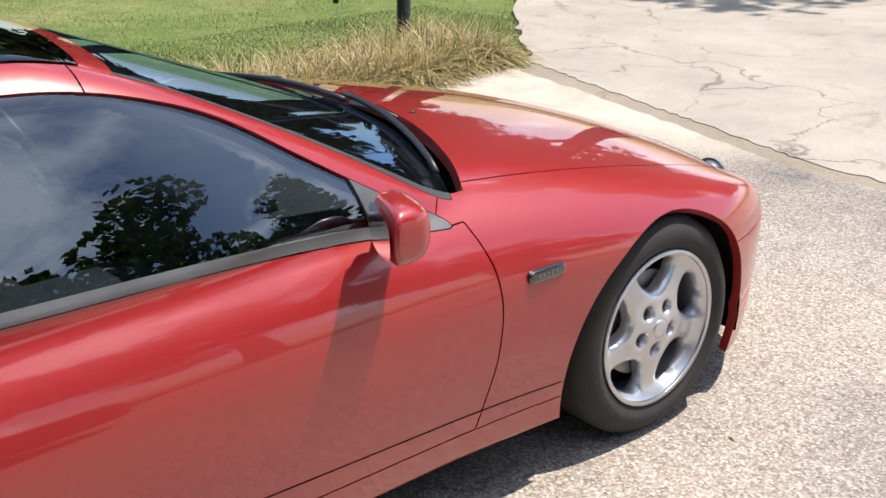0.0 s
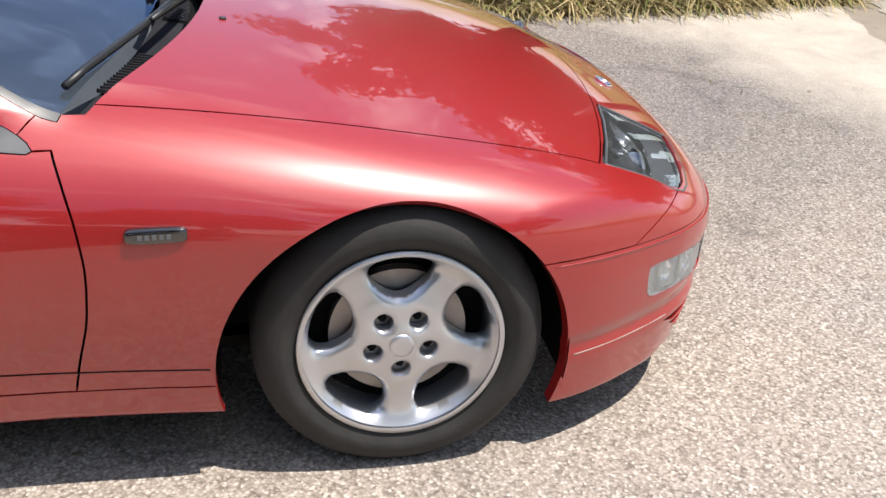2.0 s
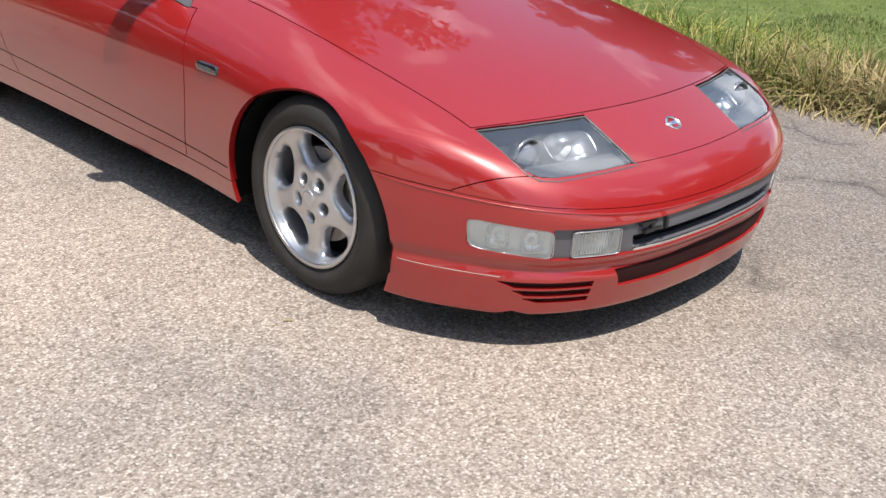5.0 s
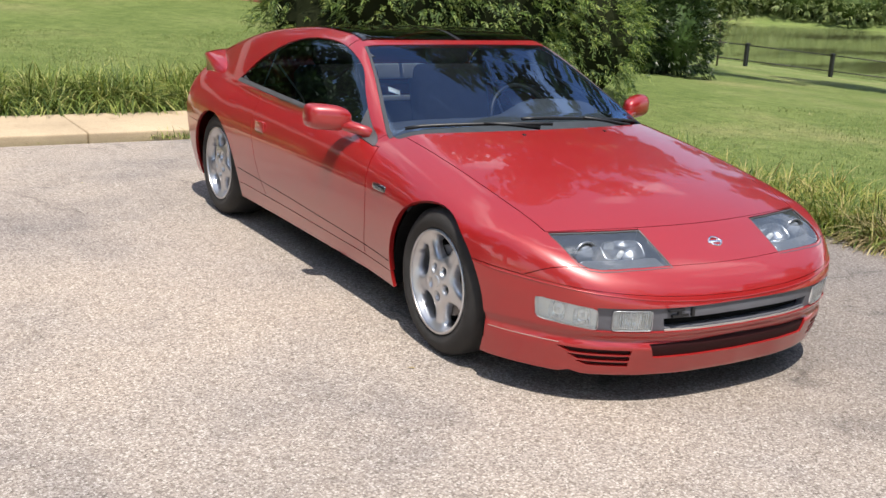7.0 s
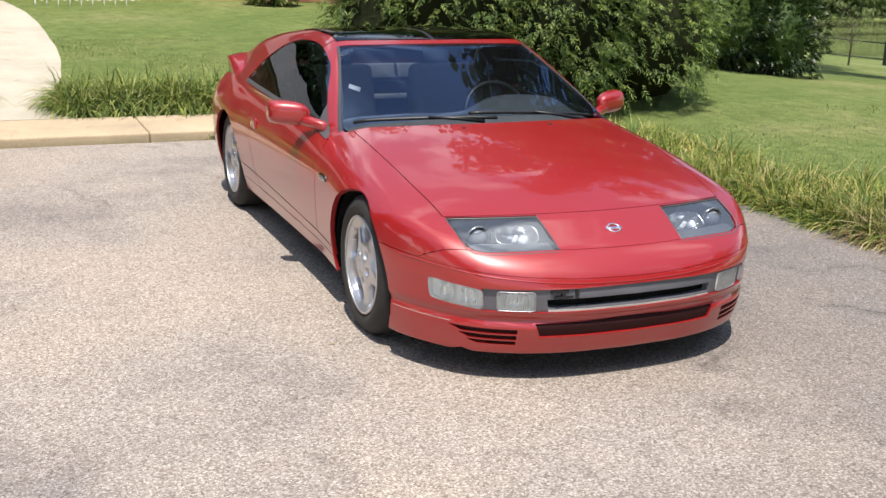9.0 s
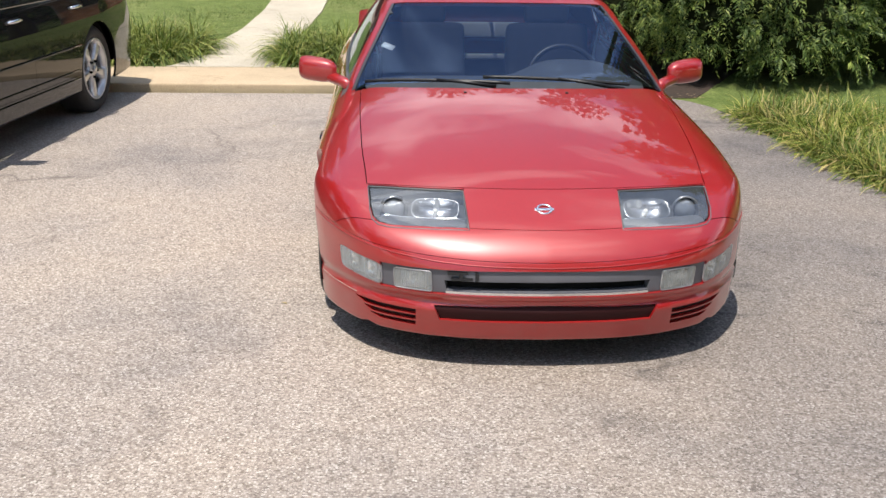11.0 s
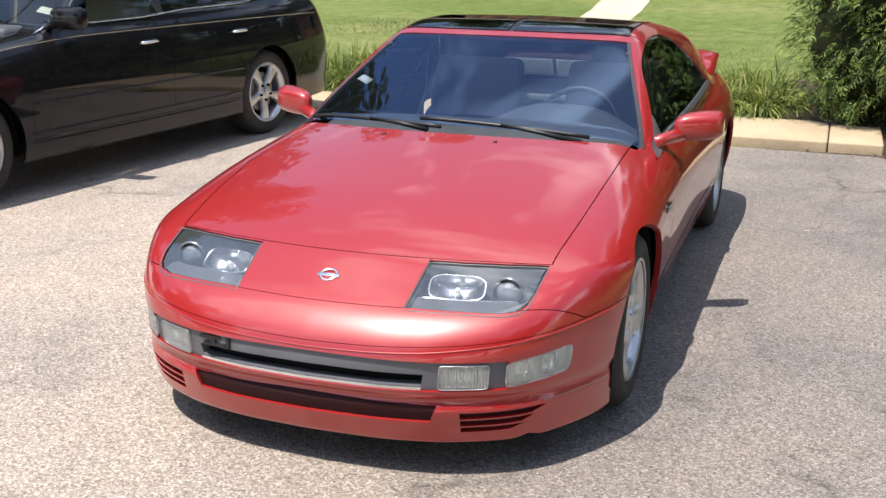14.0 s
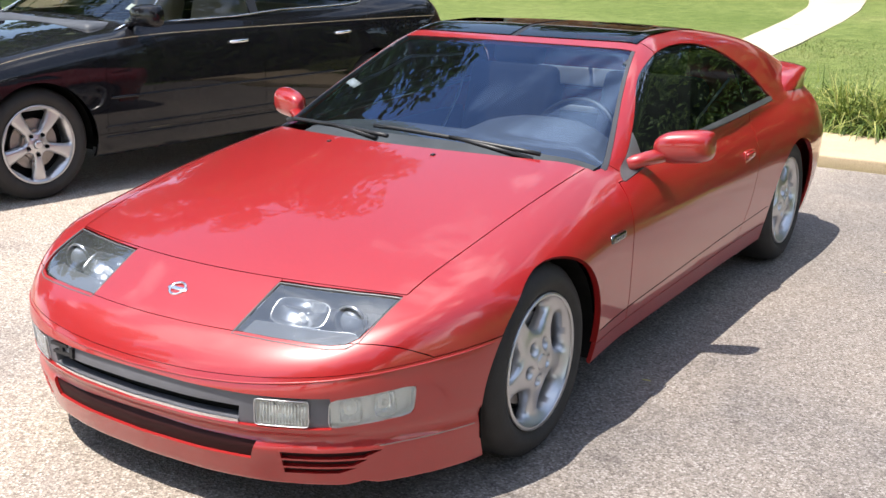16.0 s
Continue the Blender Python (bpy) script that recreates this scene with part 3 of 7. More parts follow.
    signal_line, fog_line = eased(signal, 0.016), eased(fog, 0.010)
    for poly in (signal_line, fog_line, bezel, slot, strip, intake, *vents):
        sh.cut_poly(poly, [0, 2], ahead)
    sh.cut(lambda p: p[:, 2] - coupe_floor(p[:, 1]) - 0.010, lambda p: p[:, 2] < 0.25)

    door_front = curve([0.20, 0.316, 0.446, 0.533, 0.618, 0.686, 0.735, 0.80], [0.656, 0.631, 0.601, 0.595, 0.604, 0.621, 0.637, 0.655])
    door_rear = curve([0.20, 0.30, 0.355, 0.477, 0.605, 0.80], [1.80, 1.84, 1.875, 1.925, 1.975, 2.035])
    belt = curve([0.6, 0.67, 0.95, 1.25, 1.6, 2.0, 2.42, 2.6], [0.722, 0.731, 0.766, 0.786, 0.796, 0.805, 0.812, 0.815])
    d_f = lambda p: p[:, 1] - door_front(p[:, 2])
    d_r = lambda p: p[:, 1] - door_rear(p[:, 2])
    d_b = lambda p: p[:, 2] - (0.249 + 0.012 * (p[:, 1] - 0.6))
    low = lambda p: side(p) & (p[:, 2] < 0.84)
    sh.cut(d_f, lambda p: low(p) & (p[:, 1] > 0.5) & (p[:, 1] < 0.75) & (p[:, 2] > 0.17))
    sh.cut(d_r, lambda p: low(p) & (p[:, 1] > 1.7) & (p[:, 1] < 2.15) & (p[:, 2] > 0.22))
    sh.cut(d_b, lambda p: side(p) & (p[:, 2] < 0.4) & (p[:, 1] > 0.45) & (p[:, 1] < 2.2))
    glass_line = [(0.70, 0.7385), (0.662, 0.7345), (0.664, 0.7375), (0.70, 0.766), (0.80, 0.818), (0.90, 0.880), (1.00, 0.945), (1.10, 1.014), (1.20, 1.060), (1.35, 1.104), (1.50, 1.122), (1.70, 1.122), (1.86, 1.106), (2.03, 1.066), (2.15, 1.014),
                  (2.28, 0.945), (2.36, 0.862), (2.415, 0.818), (2.418, 0.812), (2.38, 0.8115), (2.0, 0.805), (1.6, 0.796), (1.25, 0.786), (0.95, 0.766), (0.80, 0.748)]
    glass_line = rounded(glass_line, 2)
    dlo = outline(glass_line)
    sh.cut(lambda p: dlo(p[:, 1], p[:, 2]), lambda p: side(p) & (p[:, 2] > 0.68) & (p[:, 1] > 0.55) & (p[:, 1] < 2.6) | (p[:, 0] > 0.42) & (p[:, 2] > 0.85) & (p[:, 1] > 0.9) & (p[:, 1] < 2.5))
    moulding = lambda p: p[:, 2] - belt(p[:, 1]) - 0.021
    sh.cut(moulding, lambda p: side(p) & (dlo(p[:, 1], p[:, 2]) < 0.02) & (p[:, 2] < 0.9) & (p[:, 1] > 0.66))
    pillar_b = lambda p: p[:, 1] - (2.045 + 0.36 * (p[:, 2] - 0.81))
    sh.cut(pillar_b, lambda p: (dlo(p[:, 1], p[:, 2]) < 0.02) & (p[:, 0] > 0.4))
    sail = lambda p: p[:, 1] - (0.875 + 0.20 * (p[:, 2] - 0.80))
    sh.cut(sail, lambda p: (dlo(p[:, 1], p[:, 2]) < 0.02) & (p[:, 0] > 0.4))

    screen_side = curve([0.75, 0.80, 0.882, 0.995, 1.140, 1.2], [0.750, 0.726, 0.684, 0.618, 0.532, 0.495])
    s_x = lambda p: p[:, 0] - screen_side(p[:, 2])
    s_top = lambda p: p[:, 1] - (1.225 + 0.20 * p[:, 0] ** 2)
    s_low = lambda p: p[:, 1] - (0.462 + 0.31 * p[:, 0] ** 2)
    fore = lambda p: (p[:, 2] > 0.74) & (p[:, 1] > 0.4) & (p[:, 1] < 1.5) & (p[:, 0] < 0.78)
    sh.cut(s_x, fore)
    sh.cut(s_top, lambda p: (p[:, 2] > 1.0) & (p[:, 0] < 0.60))
    sh.cut(s_low, lambda p: (p[:, 2] > 0.76) & (p[:, 2] < 0.92) & (p[:, 0] < 0.75) & (p[:, 1] < 0.8))
    seal = lambda p: p[:, 0] - screen_side(p[:, 2]) + 0.012
    sh.cut(seal, fore)
    foot = lambda p: p[:, 1] - (0.60 + 1.0 * (p[:, 0] - 0.665))    # where the screen pillar meets the wing
    sh.cut(foot, lambda p: (p[:, 0] > 0.64) & (p[:, 2] > 0.70) & (p[:, 2] < 0.86) & (p[:, 1] > 0.45) & (p[:, 1] < 0.82))
    t_front = lambda p: p[:, 1] - (1.282 + 0.22 * p[:, 0] ** 2)
    t_rear = lambda p: p[:, 1] - 2.02
    t_side = lambda p: p[:, 0] - (0.525 - 0.02 * (p[:, 1] - 1.5))
    t_bar = lambda p: p[:, 0] - 0.013
    high = lambda p: p[:, 2] > 1.02
    sh.cut(t_front, lambda p: high(p) & (p[:, 1] > 1.22) & (p[:, 0] < 0.57))
    sh.cut(t_rear, lambda p: high(p) & (p[:, 0] < 0.57))
    sh.cut(t_side, lambda p: high(p) & (p[:, 1] > 1.27) & (p[:, 1] < 2.1))
    sh.cut(t_bar, lambda p: high(p) & (p[:, 1] > 1.25) & (p[:, 1] < 2.06))
    hatch = outline([(-0.5, 2.13), (0.46, 2.15), (0.50, 2.45), (0.46, 2.86), (-0.5, 2.92)])
    sh.cut_poly([(-0.5, 2.13), (0.46, 2.15), (0.50, 2.45), (0.46, 2.86), (-0.5, 2.92)], [0, 1], lambda p: p[:, 2] > 0.85)
    rear_seam = lambda p: p[:, 2] - 0.52
    sh.cut(rear_seam, lambda p: p[:, 1] > 2.8)

    pol = lambda poly: (lambda f: (lambda c: f(c[:, 0], c[:, 2]) < 0))(outline(poly))
    in_sig, in_fog, in_bez, in_slot, in_strip, in_int = (pol(q) for q in (signal_line, fog_line, bezel, slot, strip, intake))
    in_v = [pol(v) for v in vents]
    D = lambda c: dlo(c[:, 1], c[:, 2]) < 0
    cab = lambda c: c[:, 1] > 0.4
    rules = [
        ("open", lambda c, n: (np.minimum(ring(c, FA), ring(c, RA)) < 0) & (c[:, 0] > 0.5)),
        ("floor", lambda c, n: c[:, 2] < coupe_floor(c[:, 1]) + 0.010),
        ("signal_lens", lambda c, n: ahead(c) & in_sig(c)),
        ("fog_lens", lambda c, n: ahead(c) & in_fog(c)),
        ("grille_slot", lambda c, n: ahead(c) & in_slot(c)),
        ("chrome_strip", lambda c, n: ahead(c) & in_strip(c)),
        ("grille_panel", lambda c, n: ahead(c) & in_bez(c)),
        ("air_intake", lambda c, n: ahead(c) & in_int(c)),
        ("vent", lambda c, n: ahead(c) & (in_v[0](c) | in_v[1](c) | in_v[2](c))),
        ("headlamp_lens", lambda c, n: front(c) & (c[:, 2] > 0.45) & (lamp_in(c[:, 0], c[:, 1]) < 0)),
        ("bumper", lambda c, n: (c[:, 1] < -0.2) & (groove(c) < 0)),
        ("nose_panel", lambda c, n: (c[:, 0] < 0.29) & (hood_front(c) < 0) & (nose_front(c) > 0) & up(c)),
        ("nose_fascia", lambda c, n: (c[:, 1] < -0.3) & (hood_front(c) < 0) & ((wing(c) < 0) & (c[:, 0] > 0.54) | (c[:, 0] <= 0.54) | (c[:, 0] < 0.645) & (c[:, 1] < -0.66))),
        ("hood", lambda c, n: up(c) & (hood_front(c) > 0) & (hood_rear(c) < 0) & (hood_out(c) < 0)),
        ("windscreen", lambda c, n: cab(c) & (c[:, 2] > 0.76) & (s_top(c) < 0) & (s_low(c) > 0) & (seal(c) < 0)),
        ("windscreen_seal", lambda c, n: cab(c) & (c[:, 2] > 0.76) & (s_top(c) < 0) & (s_low(c) > 0) & (s_x(c) < 0)),
        ("hood_shadow_gap", lambda c, n: (c[:, 1] > 0.3) & (c[:, 2] > 0.76) & (hood_rear(c) >= 0) & (hood_rear(c) < 0.036) & (s_low(c) <= 0) & (c[:, 0] < 0.66) & (c[:, 1] < 0.62)),
        ("cowl", lambda c, n: (c[:, 1] > 0.3) & (c[:, 2] > 0.76) & (hood_rear(c) >= 0) & (s_low(c) <= 0) & (c[:, 0] < 0.72) & (c[:, 1] < 0.66)),
        ("roof_panel", lambda c, n: high(c) & (t_front(c) > 0) & (t_rear(c) < 0) & (t_side(c) < 0) & (t_bar(c) > 0)),
        ("roof_bar", lambda c, n: high(c) & (t_front(c) > 0) & (t_rear(c) < 0) & (t_side(c) < 0)),
        ("hatch_glass", lambda c, n: (c[:, 2] > 0.85) & (hatch(c[:, 0], c[:, 1]) < 0)),
        ("mirror_sail", lambda c, n: D(c) & (c[:, 0] > 0.4) & (sail(c) < 0)),
        ("belt_moulding", lambda c, n: D(c) & (c[:, 0] > 0.5) & (moulding(c) < 0)),
        ("door_glass", lambda c, n: D(c) & (c[:, 0] > 0.4) & (pillar_b(c) < 0)),
        ("quarter_glass", lambda c, n: D(c) & (c[:, 0] > 0.4)),
        ("sill", lambda c, n: (c[:, 0] > 0.5) & (d_b(c) < 0) & (c[:, 1] > 0.1) & (c[:, 1] < 2.4)),
        ("door", lambda c, n: (c[:, 0] > 0.5) & (d_f(c) > 0) & (d_r(c) < 0) & (c[:, 2] < 0.83) & (c[:, 2] < belt(c[:, 1]) + 0.012)),
        ("fender", lambda c, n: (c[:, 0] > 0.5) & (c[:, 1] < 0.78) & (foot(c) < 0) & ((d_f(c) < 0) | (c[:, 2] > belt(c[:, 1])))),
        ("rear_bumper", lambda c, n: (c[:, 1] > 2.8) & (c[:, 2] < 0.52)),
        ("body_frame", lambda c, n: c[:, 0] > -1),
    ]
    sh.sort(rules)

    def both(panel, name, material, label="", parent=None, **k):
        made = []
        for me in sh.panel(panel, **k):
            made.append(part_mesh(name, me, material, parent or car, label, None))
        return made

    both("hood", "hood", RED, join=True, gap=0.0020, lip=0.028)
    # sunk near-black panel paints the shadow behind the bonnet's rear edge
    both("hood_shadow_gap", "hood_shadow_gap", DARK, "near-black panel for the shadowed gap behind the bonnet", join=True, gap=-0.004, lip=0, inset=0.085)
    both("nose_panel", "nose_panel", RED, join=True, gap=0.0013)
    both("nose_fascia", "nose_fascia", RED, join=True, gap=0.0010)
    both("bumper", "front_bumper", RED, join=True, gap=0.0008, lip=0.024)
    # raised rub moulding round the nose, and the worn seam above the air dam
    xs_m = np.r_[np.linspace(0, 0.70, 30), np.linspace(0.72, 0.862, 22)]
    pts = sh.settle(np.array([(x, float(NOSE(x)), 0.414 + 0.078 * x * x) for x in xs_m]))
    bm = bmesh.new()
    radii = [0.0028 * float(min(1.0, 0.15 + max(0.0, 0.862 - x) / 0.05)) for x, y, z in pts]
    tube(bm, [(-x, y, z) for x, y, z in pts[::-1]] + [(x, y, z) for x, y, z in pts[1:]], radii[::-1] + radii[1:], 8)
    part("rub_moulding", bm, RED, car)
    pts = sh.settle(np.array([(x, float(NOSE(x)), 0.2445) for x in np.linspace(0.695, 0.838, 26)]))
    for s in (1, -1):
        bm = bmesh.new()
        tube(bm, [(s * (x - 0.0008), y + 0.001, z) for x, y, z in pts], 0.0020, 6)
        part("air_dam_seam", bm, SEAM, car, "worn pale seam above the air dam")
    both("fender", "fender", RED, gap=0.002, lip=0.022)
    doors = both("door", "door", RED, gap=0.0028)
    both("sill", "sill", RED, gap=0.002)
    both("rear_bumper", "rear_bumper", RED, join=True)
    both("body_frame", "body_frame", RED, join=True, gap=0.0015, lip=0.02)
    both("windscreen", "windscreen", SCREEN, "clear windscreen", join=True, gap=0, lip=0, inset=0.003)
    both("windscreen_seal", "windscreen_seal", SEAL, "dark grey windscreen edge strip", gap=0)
    both("cowl", "cowl", COWL, "dark grey plastic cowl with vents", join=True, gap=0.0, lip=0.02, inset=0.062)
    both("roof_panel", "roof_panel", TOP, "black glass roof panel", gap=0.004, inset=-0.003)
    both("roof_bar", "roof_bar", TRIM, "black centre roof bar", join=True, gap=0.001)
    both("hatch_glass", "hatch_glass", TINT, join=True, gap=0, lip=0, inset=0.003)
    for d, me, belt_me, sail_me in zip(doors, sh.panel("door_glass", gap=0.0, lip=0.006, inset=0.006), sh.panel("belt_moulding", gap=0.0, inset=-0.002), sh.panel("mirror_sail", gap=0.0005)):
        part_mesh("window_glass", me, TINT, d, "dark tinted window", None)
        part_mesh("belt_moulding", belt_me, BELT, d, "dark grey belt moulding", None)
        part_mesh("mirror_sail", sail_me, BELT, d, "dark grey mirror base panel", None)
    both("quarter_glass", "quarter_glass", TINT, "dark tinted rear side window", gap=0.003, lip=0.006, inset=0.006)
    both("grille_panel", "grille_panel", GREY, "grey grille panel", join=True, gap=0.0, lip=0.03, inset=0.010)
    both("grille_slot", "grille_slot", DARK, "black grille slot", join=True, gap=-0.004, lip=0, inset=0.045)
    both("chrome_strip", "grille_strip", CHROME, "bright grille strip", join=True, gap=0.0, inset=0.004)
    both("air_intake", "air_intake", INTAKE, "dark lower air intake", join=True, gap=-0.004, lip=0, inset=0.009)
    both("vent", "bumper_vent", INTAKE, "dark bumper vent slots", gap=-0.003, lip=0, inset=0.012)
    sunk = {}
    for lens, name, mat, depth, back in (("headlamp_lens", "headlamp", HAZY, 0.004, 0.075), ("signal_lens", "signal_lamp", PRISM, 0.001, 0.026), ("fog_lens", "fog_lamp", LENS, 0.004, 0.040)):
        label = {"headlamp": "flush clear headlamp with dark housing", "signal_lamp": "clear front signal lamp", "fog_lamp": "fluted clear fog lamp"}[name]
        bodies = sh.panel(lens, gap=0.001, lip=0.0, inset=back)
        rims = sh.panel(lens, gap=0.001, lip=back, inset=depth + 0.002)
        glass = sh.panel(lens, gap=0.004 if name == "headlamp" else 0.002, lip=0.004, inset=depth)
        for body, rim_me, pane in zip(bodies, rims, glass):
            # the bowl's wall without its front face
            bm = bmesh.new()
            bm.from_mesh(rim_me)
            bm.faces.ensure_lookup_table()
            cut_off = [f for f in bm.faces if f.index < len(sh.groups[lens])]
            bmesh.ops.delete(bm, geom=cut_off, context="FACES")
            bm.from_mesh(body)
            h = part(name, bm, {"headlamp": LAMP_HOUSING, "signal_lamp": LAMP_WHITE, "fog_lamp": LAMP_WHITE}[name], car, label, False)
            part_mesh("lens", pane, mat, h, "clear lens", None)
            sunk.setdefault(name, []).append(h)

    # headlamp insides: a round projector, a wide ribbed reflector and a bright edge strip
    loop = []
    for (ax, ay), (bx, by) in zip(lamp, lamp[1:] + lamp[:1]):
        loop += [(ax + (bx - ax) * k / 4, ay + (by - ay) * k / 4) for k in range(4)]
    loop = sh.settle(np.array([(x, y, float(HOOD(y)) - 0.125 * x * x - 0.02) for x, y in loop]))
    for s, h in zip((1, -1), sunk["headlamp"]):
        bm = bmesh.new()
        tube(bm, [(s * x, y, z - 0.002) for x, y, z in loop], 0.0032, 6, True)
        part("lamp_rim", bm, BELT, h, "grey lamp edge strip")
        tilt = pose(s * 0.548, -0.562, 0.538, 0, 0, 0) @ Euler((radians(-28), 0, radians(-90))).to_matrix().to_4x4()
        bm = bmesh.new()
        r = 0.047
        lathe(bm, [(r * 1.16, 0.010), (r * 1.12, 0.018), (r, 0.016), (r * 0.92, -0.01), (r * 0.6, -0.035), (0, -0.045)], 32, tilt)
        part("projector_ring", bm, LAMP_HOUSING, h)
        bm = bmesh.new()
        lathe(bm, [(r * 0.86, 0.004), (r * 0.75, 0.016), (r * 0.5, 0.025), (r * 0.2, 0.030), (0, 0.031)], 28, tilt)
        part("bulb_lens", bm, plain_glass_bead, h)
        # main reflector: a wide rounded bowl with a bulb in it
        bm = bmesh.new()
        rings = []
        for k, d in ((1.06, 0.004), (1.0, 0.006), (0.97, -0.002), (0.86, -0.018), (0.62, -0.030), (0.30, -0.036)):
            ring = []
            for i in range(32):
                c, q = math.cos(math.tau * i / 32), math.sin(math.tau * i / 32)
                ring.append(bm.verts.new((0.084 * k * math.copysign(abs(c) ** 0.55, c), 0.044 * k * math.copysign(abs(q) ** 0.55, q), d)))
            rings.append(ring)
        for p, q in zip(rings[:-1], rings[1:]):
            for i in range(32):
                bm.faces.new((p[i], p[(i + 1) % 32], q[(i + 1) % 32], q[i]))
        bm.faces.new(rings[-1])
        bmesh.ops.recalc_face_normals(bm, faces=bm.faces)
        at_lamp = pose(s * 0.395, -0.600, 0.548, 38, 0, s * 8)
        bmesh.ops.transform(bm, matrix=at_lamp, verts=bm.verts)
        part("reflector", bm, SATIN, h, "wide silvered reflector")
        bm = bmesh.new()
        tube(bm, [at_lamp @ Vector((0.0, 0.0, -0.034)), at_lamp @ Vector((0.0, 0.0, -0.012)), at_lamp @ Vector((0.0, 0.0, -0.004))], [0.010, 0.010, 0.006], 10)
        part("bulb", bm, LAMP_WHITE, h)
        # the smooth panel along the front edge, with its bright upper rim
        edge = curve([0.278, 0.40, 0.50, 0.56, 0.601, 0.623], [-0.744, -0.727, -0.706, -0.688, -0.666, -0.635])
        grid = []
        for v in np.linspace(0, 1, 4):
            grid.append(np.array([(x, float(edge(x)) + 0.006 + 0.058 * v * min(1, (0.632 - x) / 0.05), 0.5) for x in np.linspace(0.292, 0.608, 16)]))
        bm = bmesh.new()
        rows = []
        for v, g in enumerate(grid):
            g[:, 2] = [float(HOOD(y)) - 0.125 * x * x for x, y, _ in g]
            g = sh.settle(g)
            g = g - sh.normals(g) * (0.016 + 0.010 * v / 3)
            rows.append([bm.verts.new((s * x, y, z)) for x, y, z in g])
        for p, q in zip(rows[:-1], rows[1:]):
            for i in range(15):
                bm.faces.new((p[i], p[i + 1], q[i + 1], q[i]))
        bmesh.ops.recalc_face_normals(bm, faces=bm.faces)
        rim_pts = [v.co.copy() for v in rows[-1]]
        part("lamp_panel", bm, LAMP_GREY, h, "smooth grey panel inside the lamp")
        bm = bmesh.new()
        tube(bm, rim_pts, 0.0022, 6)
        part("panel_rim", bm, CHROME, h)
    # rims of the signal and fog lamps, and the flutes behind their lenses
    for name, poly, flutes in (("signal_lamp", signal, 7), ("fog_lamp", fog, 15)):
        loop = []
        edge_line = eased(poly, 0.016 if name == "signal_lamp" else 0.010)
        for (ax, az), (bx, bz) in zip(edge_line, edge_line[1:] + edge_line[:1]):
            loop += [(ax + (bx - ax) * k / 3, az + (bz - az) * k / 3) for k in range(3)]
        loop = np.array([(x, float(NOSE(x)), z) for x, z in loop])
        loop = sh.settle(loop)
        for s, h in zip((1, -1), sunk[name]):
            bm = bmesh.new()
            tube(bm, [(s * x, y + 0.003, z) for x, y, z in loop], 0.0016, 6, True)
            part("lamp_rim", bm, ALLOY, h, "bright lamp rim")
            x0, x1 = poly[0][0] + 0.008, poly[1][0] - 0.008
            # silvered bowls, each with a bulb, behind a ribbed lens
            for u0, u1 in (((0.06, 0.48), (0.52, 0.94)) if name == "signal_lamp" else ((0.12, 0.88),)):
                um = (u0 + u1) / 2
                x = x0 + (x1 - x0) * um
                lo = poly[3][1] + (poly[2][1] - poly[3][1]) * um
                hi = poly[0][1] + (poly[1][1] - poly[0][1]) * um
                q = sh.settle(np.array([[x, float(NOSE(x)), (lo + hi) / 2]]))[0]
                n = sh.normals(np.array([q]))[0]
                m = look(Vector((s * q[0], q[1], q[2])) - 0.009 * Vector((s * n[0], n[1], n[2])), Vector((s * q[0], q[1], q[2])) - Vector((s * n[0], n[1], n[2])))
                bm = bmesh.new()
                rings = []
                for k, d in ((1.0, 0.0), (0.92, -0.007), (0.70, -0.015), (0.40, -0.019), (0.12, -0.020)):
                    rings.append([bm.verts.new((0.5 * (x1 - x0) * (u1 - u0) * 1.12 * k * math.copysign(abs(math.cos(math.tau * i / 28)) ** 0.6, math.cos(math.tau * i / 28)),
                                                0.44 * (hi - lo) * k * math.copysign(abs(math.sin(math.tau * i / 28)) ** 0.6, math.sin(math.tau * i / 28)), d)) for i in range(28)])
                for p, r in zip(rings[:-1], rings[1:]):
                    for i in range(28):
                        bm.faces.new((p[i], p[(i + 1) % 28], r[(i + 1) % 28], r[i]))
                bm.faces.new(rings[-1])
                bmesh.ops.recalc_face_normals(bm, faces=bm.faces)
                bmesh.ops.transform(bm, matrix=m, verts=bm.verts)
                part("reflector", bm, BOWL, h, "silvered lamp bowl")
                bm = bmesh.new()
                bmesh.ops.create_uvsphere(bm, u_segments=12, v_segments=8, radius=0.010, matrix=m @ Matrix.Translation((0, 0, -0.010)))
                part("bulb", bm, LAMP_WHITE, h)
            for k in range(flutes):
                u = (k + 0.5) / flutes
                x = x0 + (x1 - x0) * u
                lo = poly[3][1] + (poly[2][1] - poly[3][1]) * u + 0.008
                hi = poly[0][1] + (poly[1][1] - poly[0][1]) * u - 0.008
                q = sh.settle(np.array([[x, float(NOSE(x)), (lo + hi) / 2]]))[0]
                bm = bmesh.new()
                tube(bm, [(s * q[0], q[1] + 0.008, lo), (s * q[0], q[1] + 0.008, hi)], 0.0008 if name == "signal_lamp" else 0.0018, 5)
                part("lens_flute", bm, RIB, h)

    # emblem on the nose: a ring with a bar across it
    m = pose(0, -0.672, 0.5655, 30, 0, 0)
    bm = bmesh.new()
    tube(bm, [(0.026 * math.cos(a), 0.023 * math.sin(a), 0.003) for a in np.linspace(0, math.tau, 33)[:-1]], 0.0042, 8, True)
    add_box(bm, (-0.036, -0.0065, 0.0), (0.036, 0.0065, 0.005), 0.0015)
    bmesh.ops.transform(bm, matrix=m, verts=bm.verts)
    part("nose_emblem", bm, CHROME, car, "chrome ring and bar emblem")
    # dark mark on the grille panel
    bm = bmesh.new()
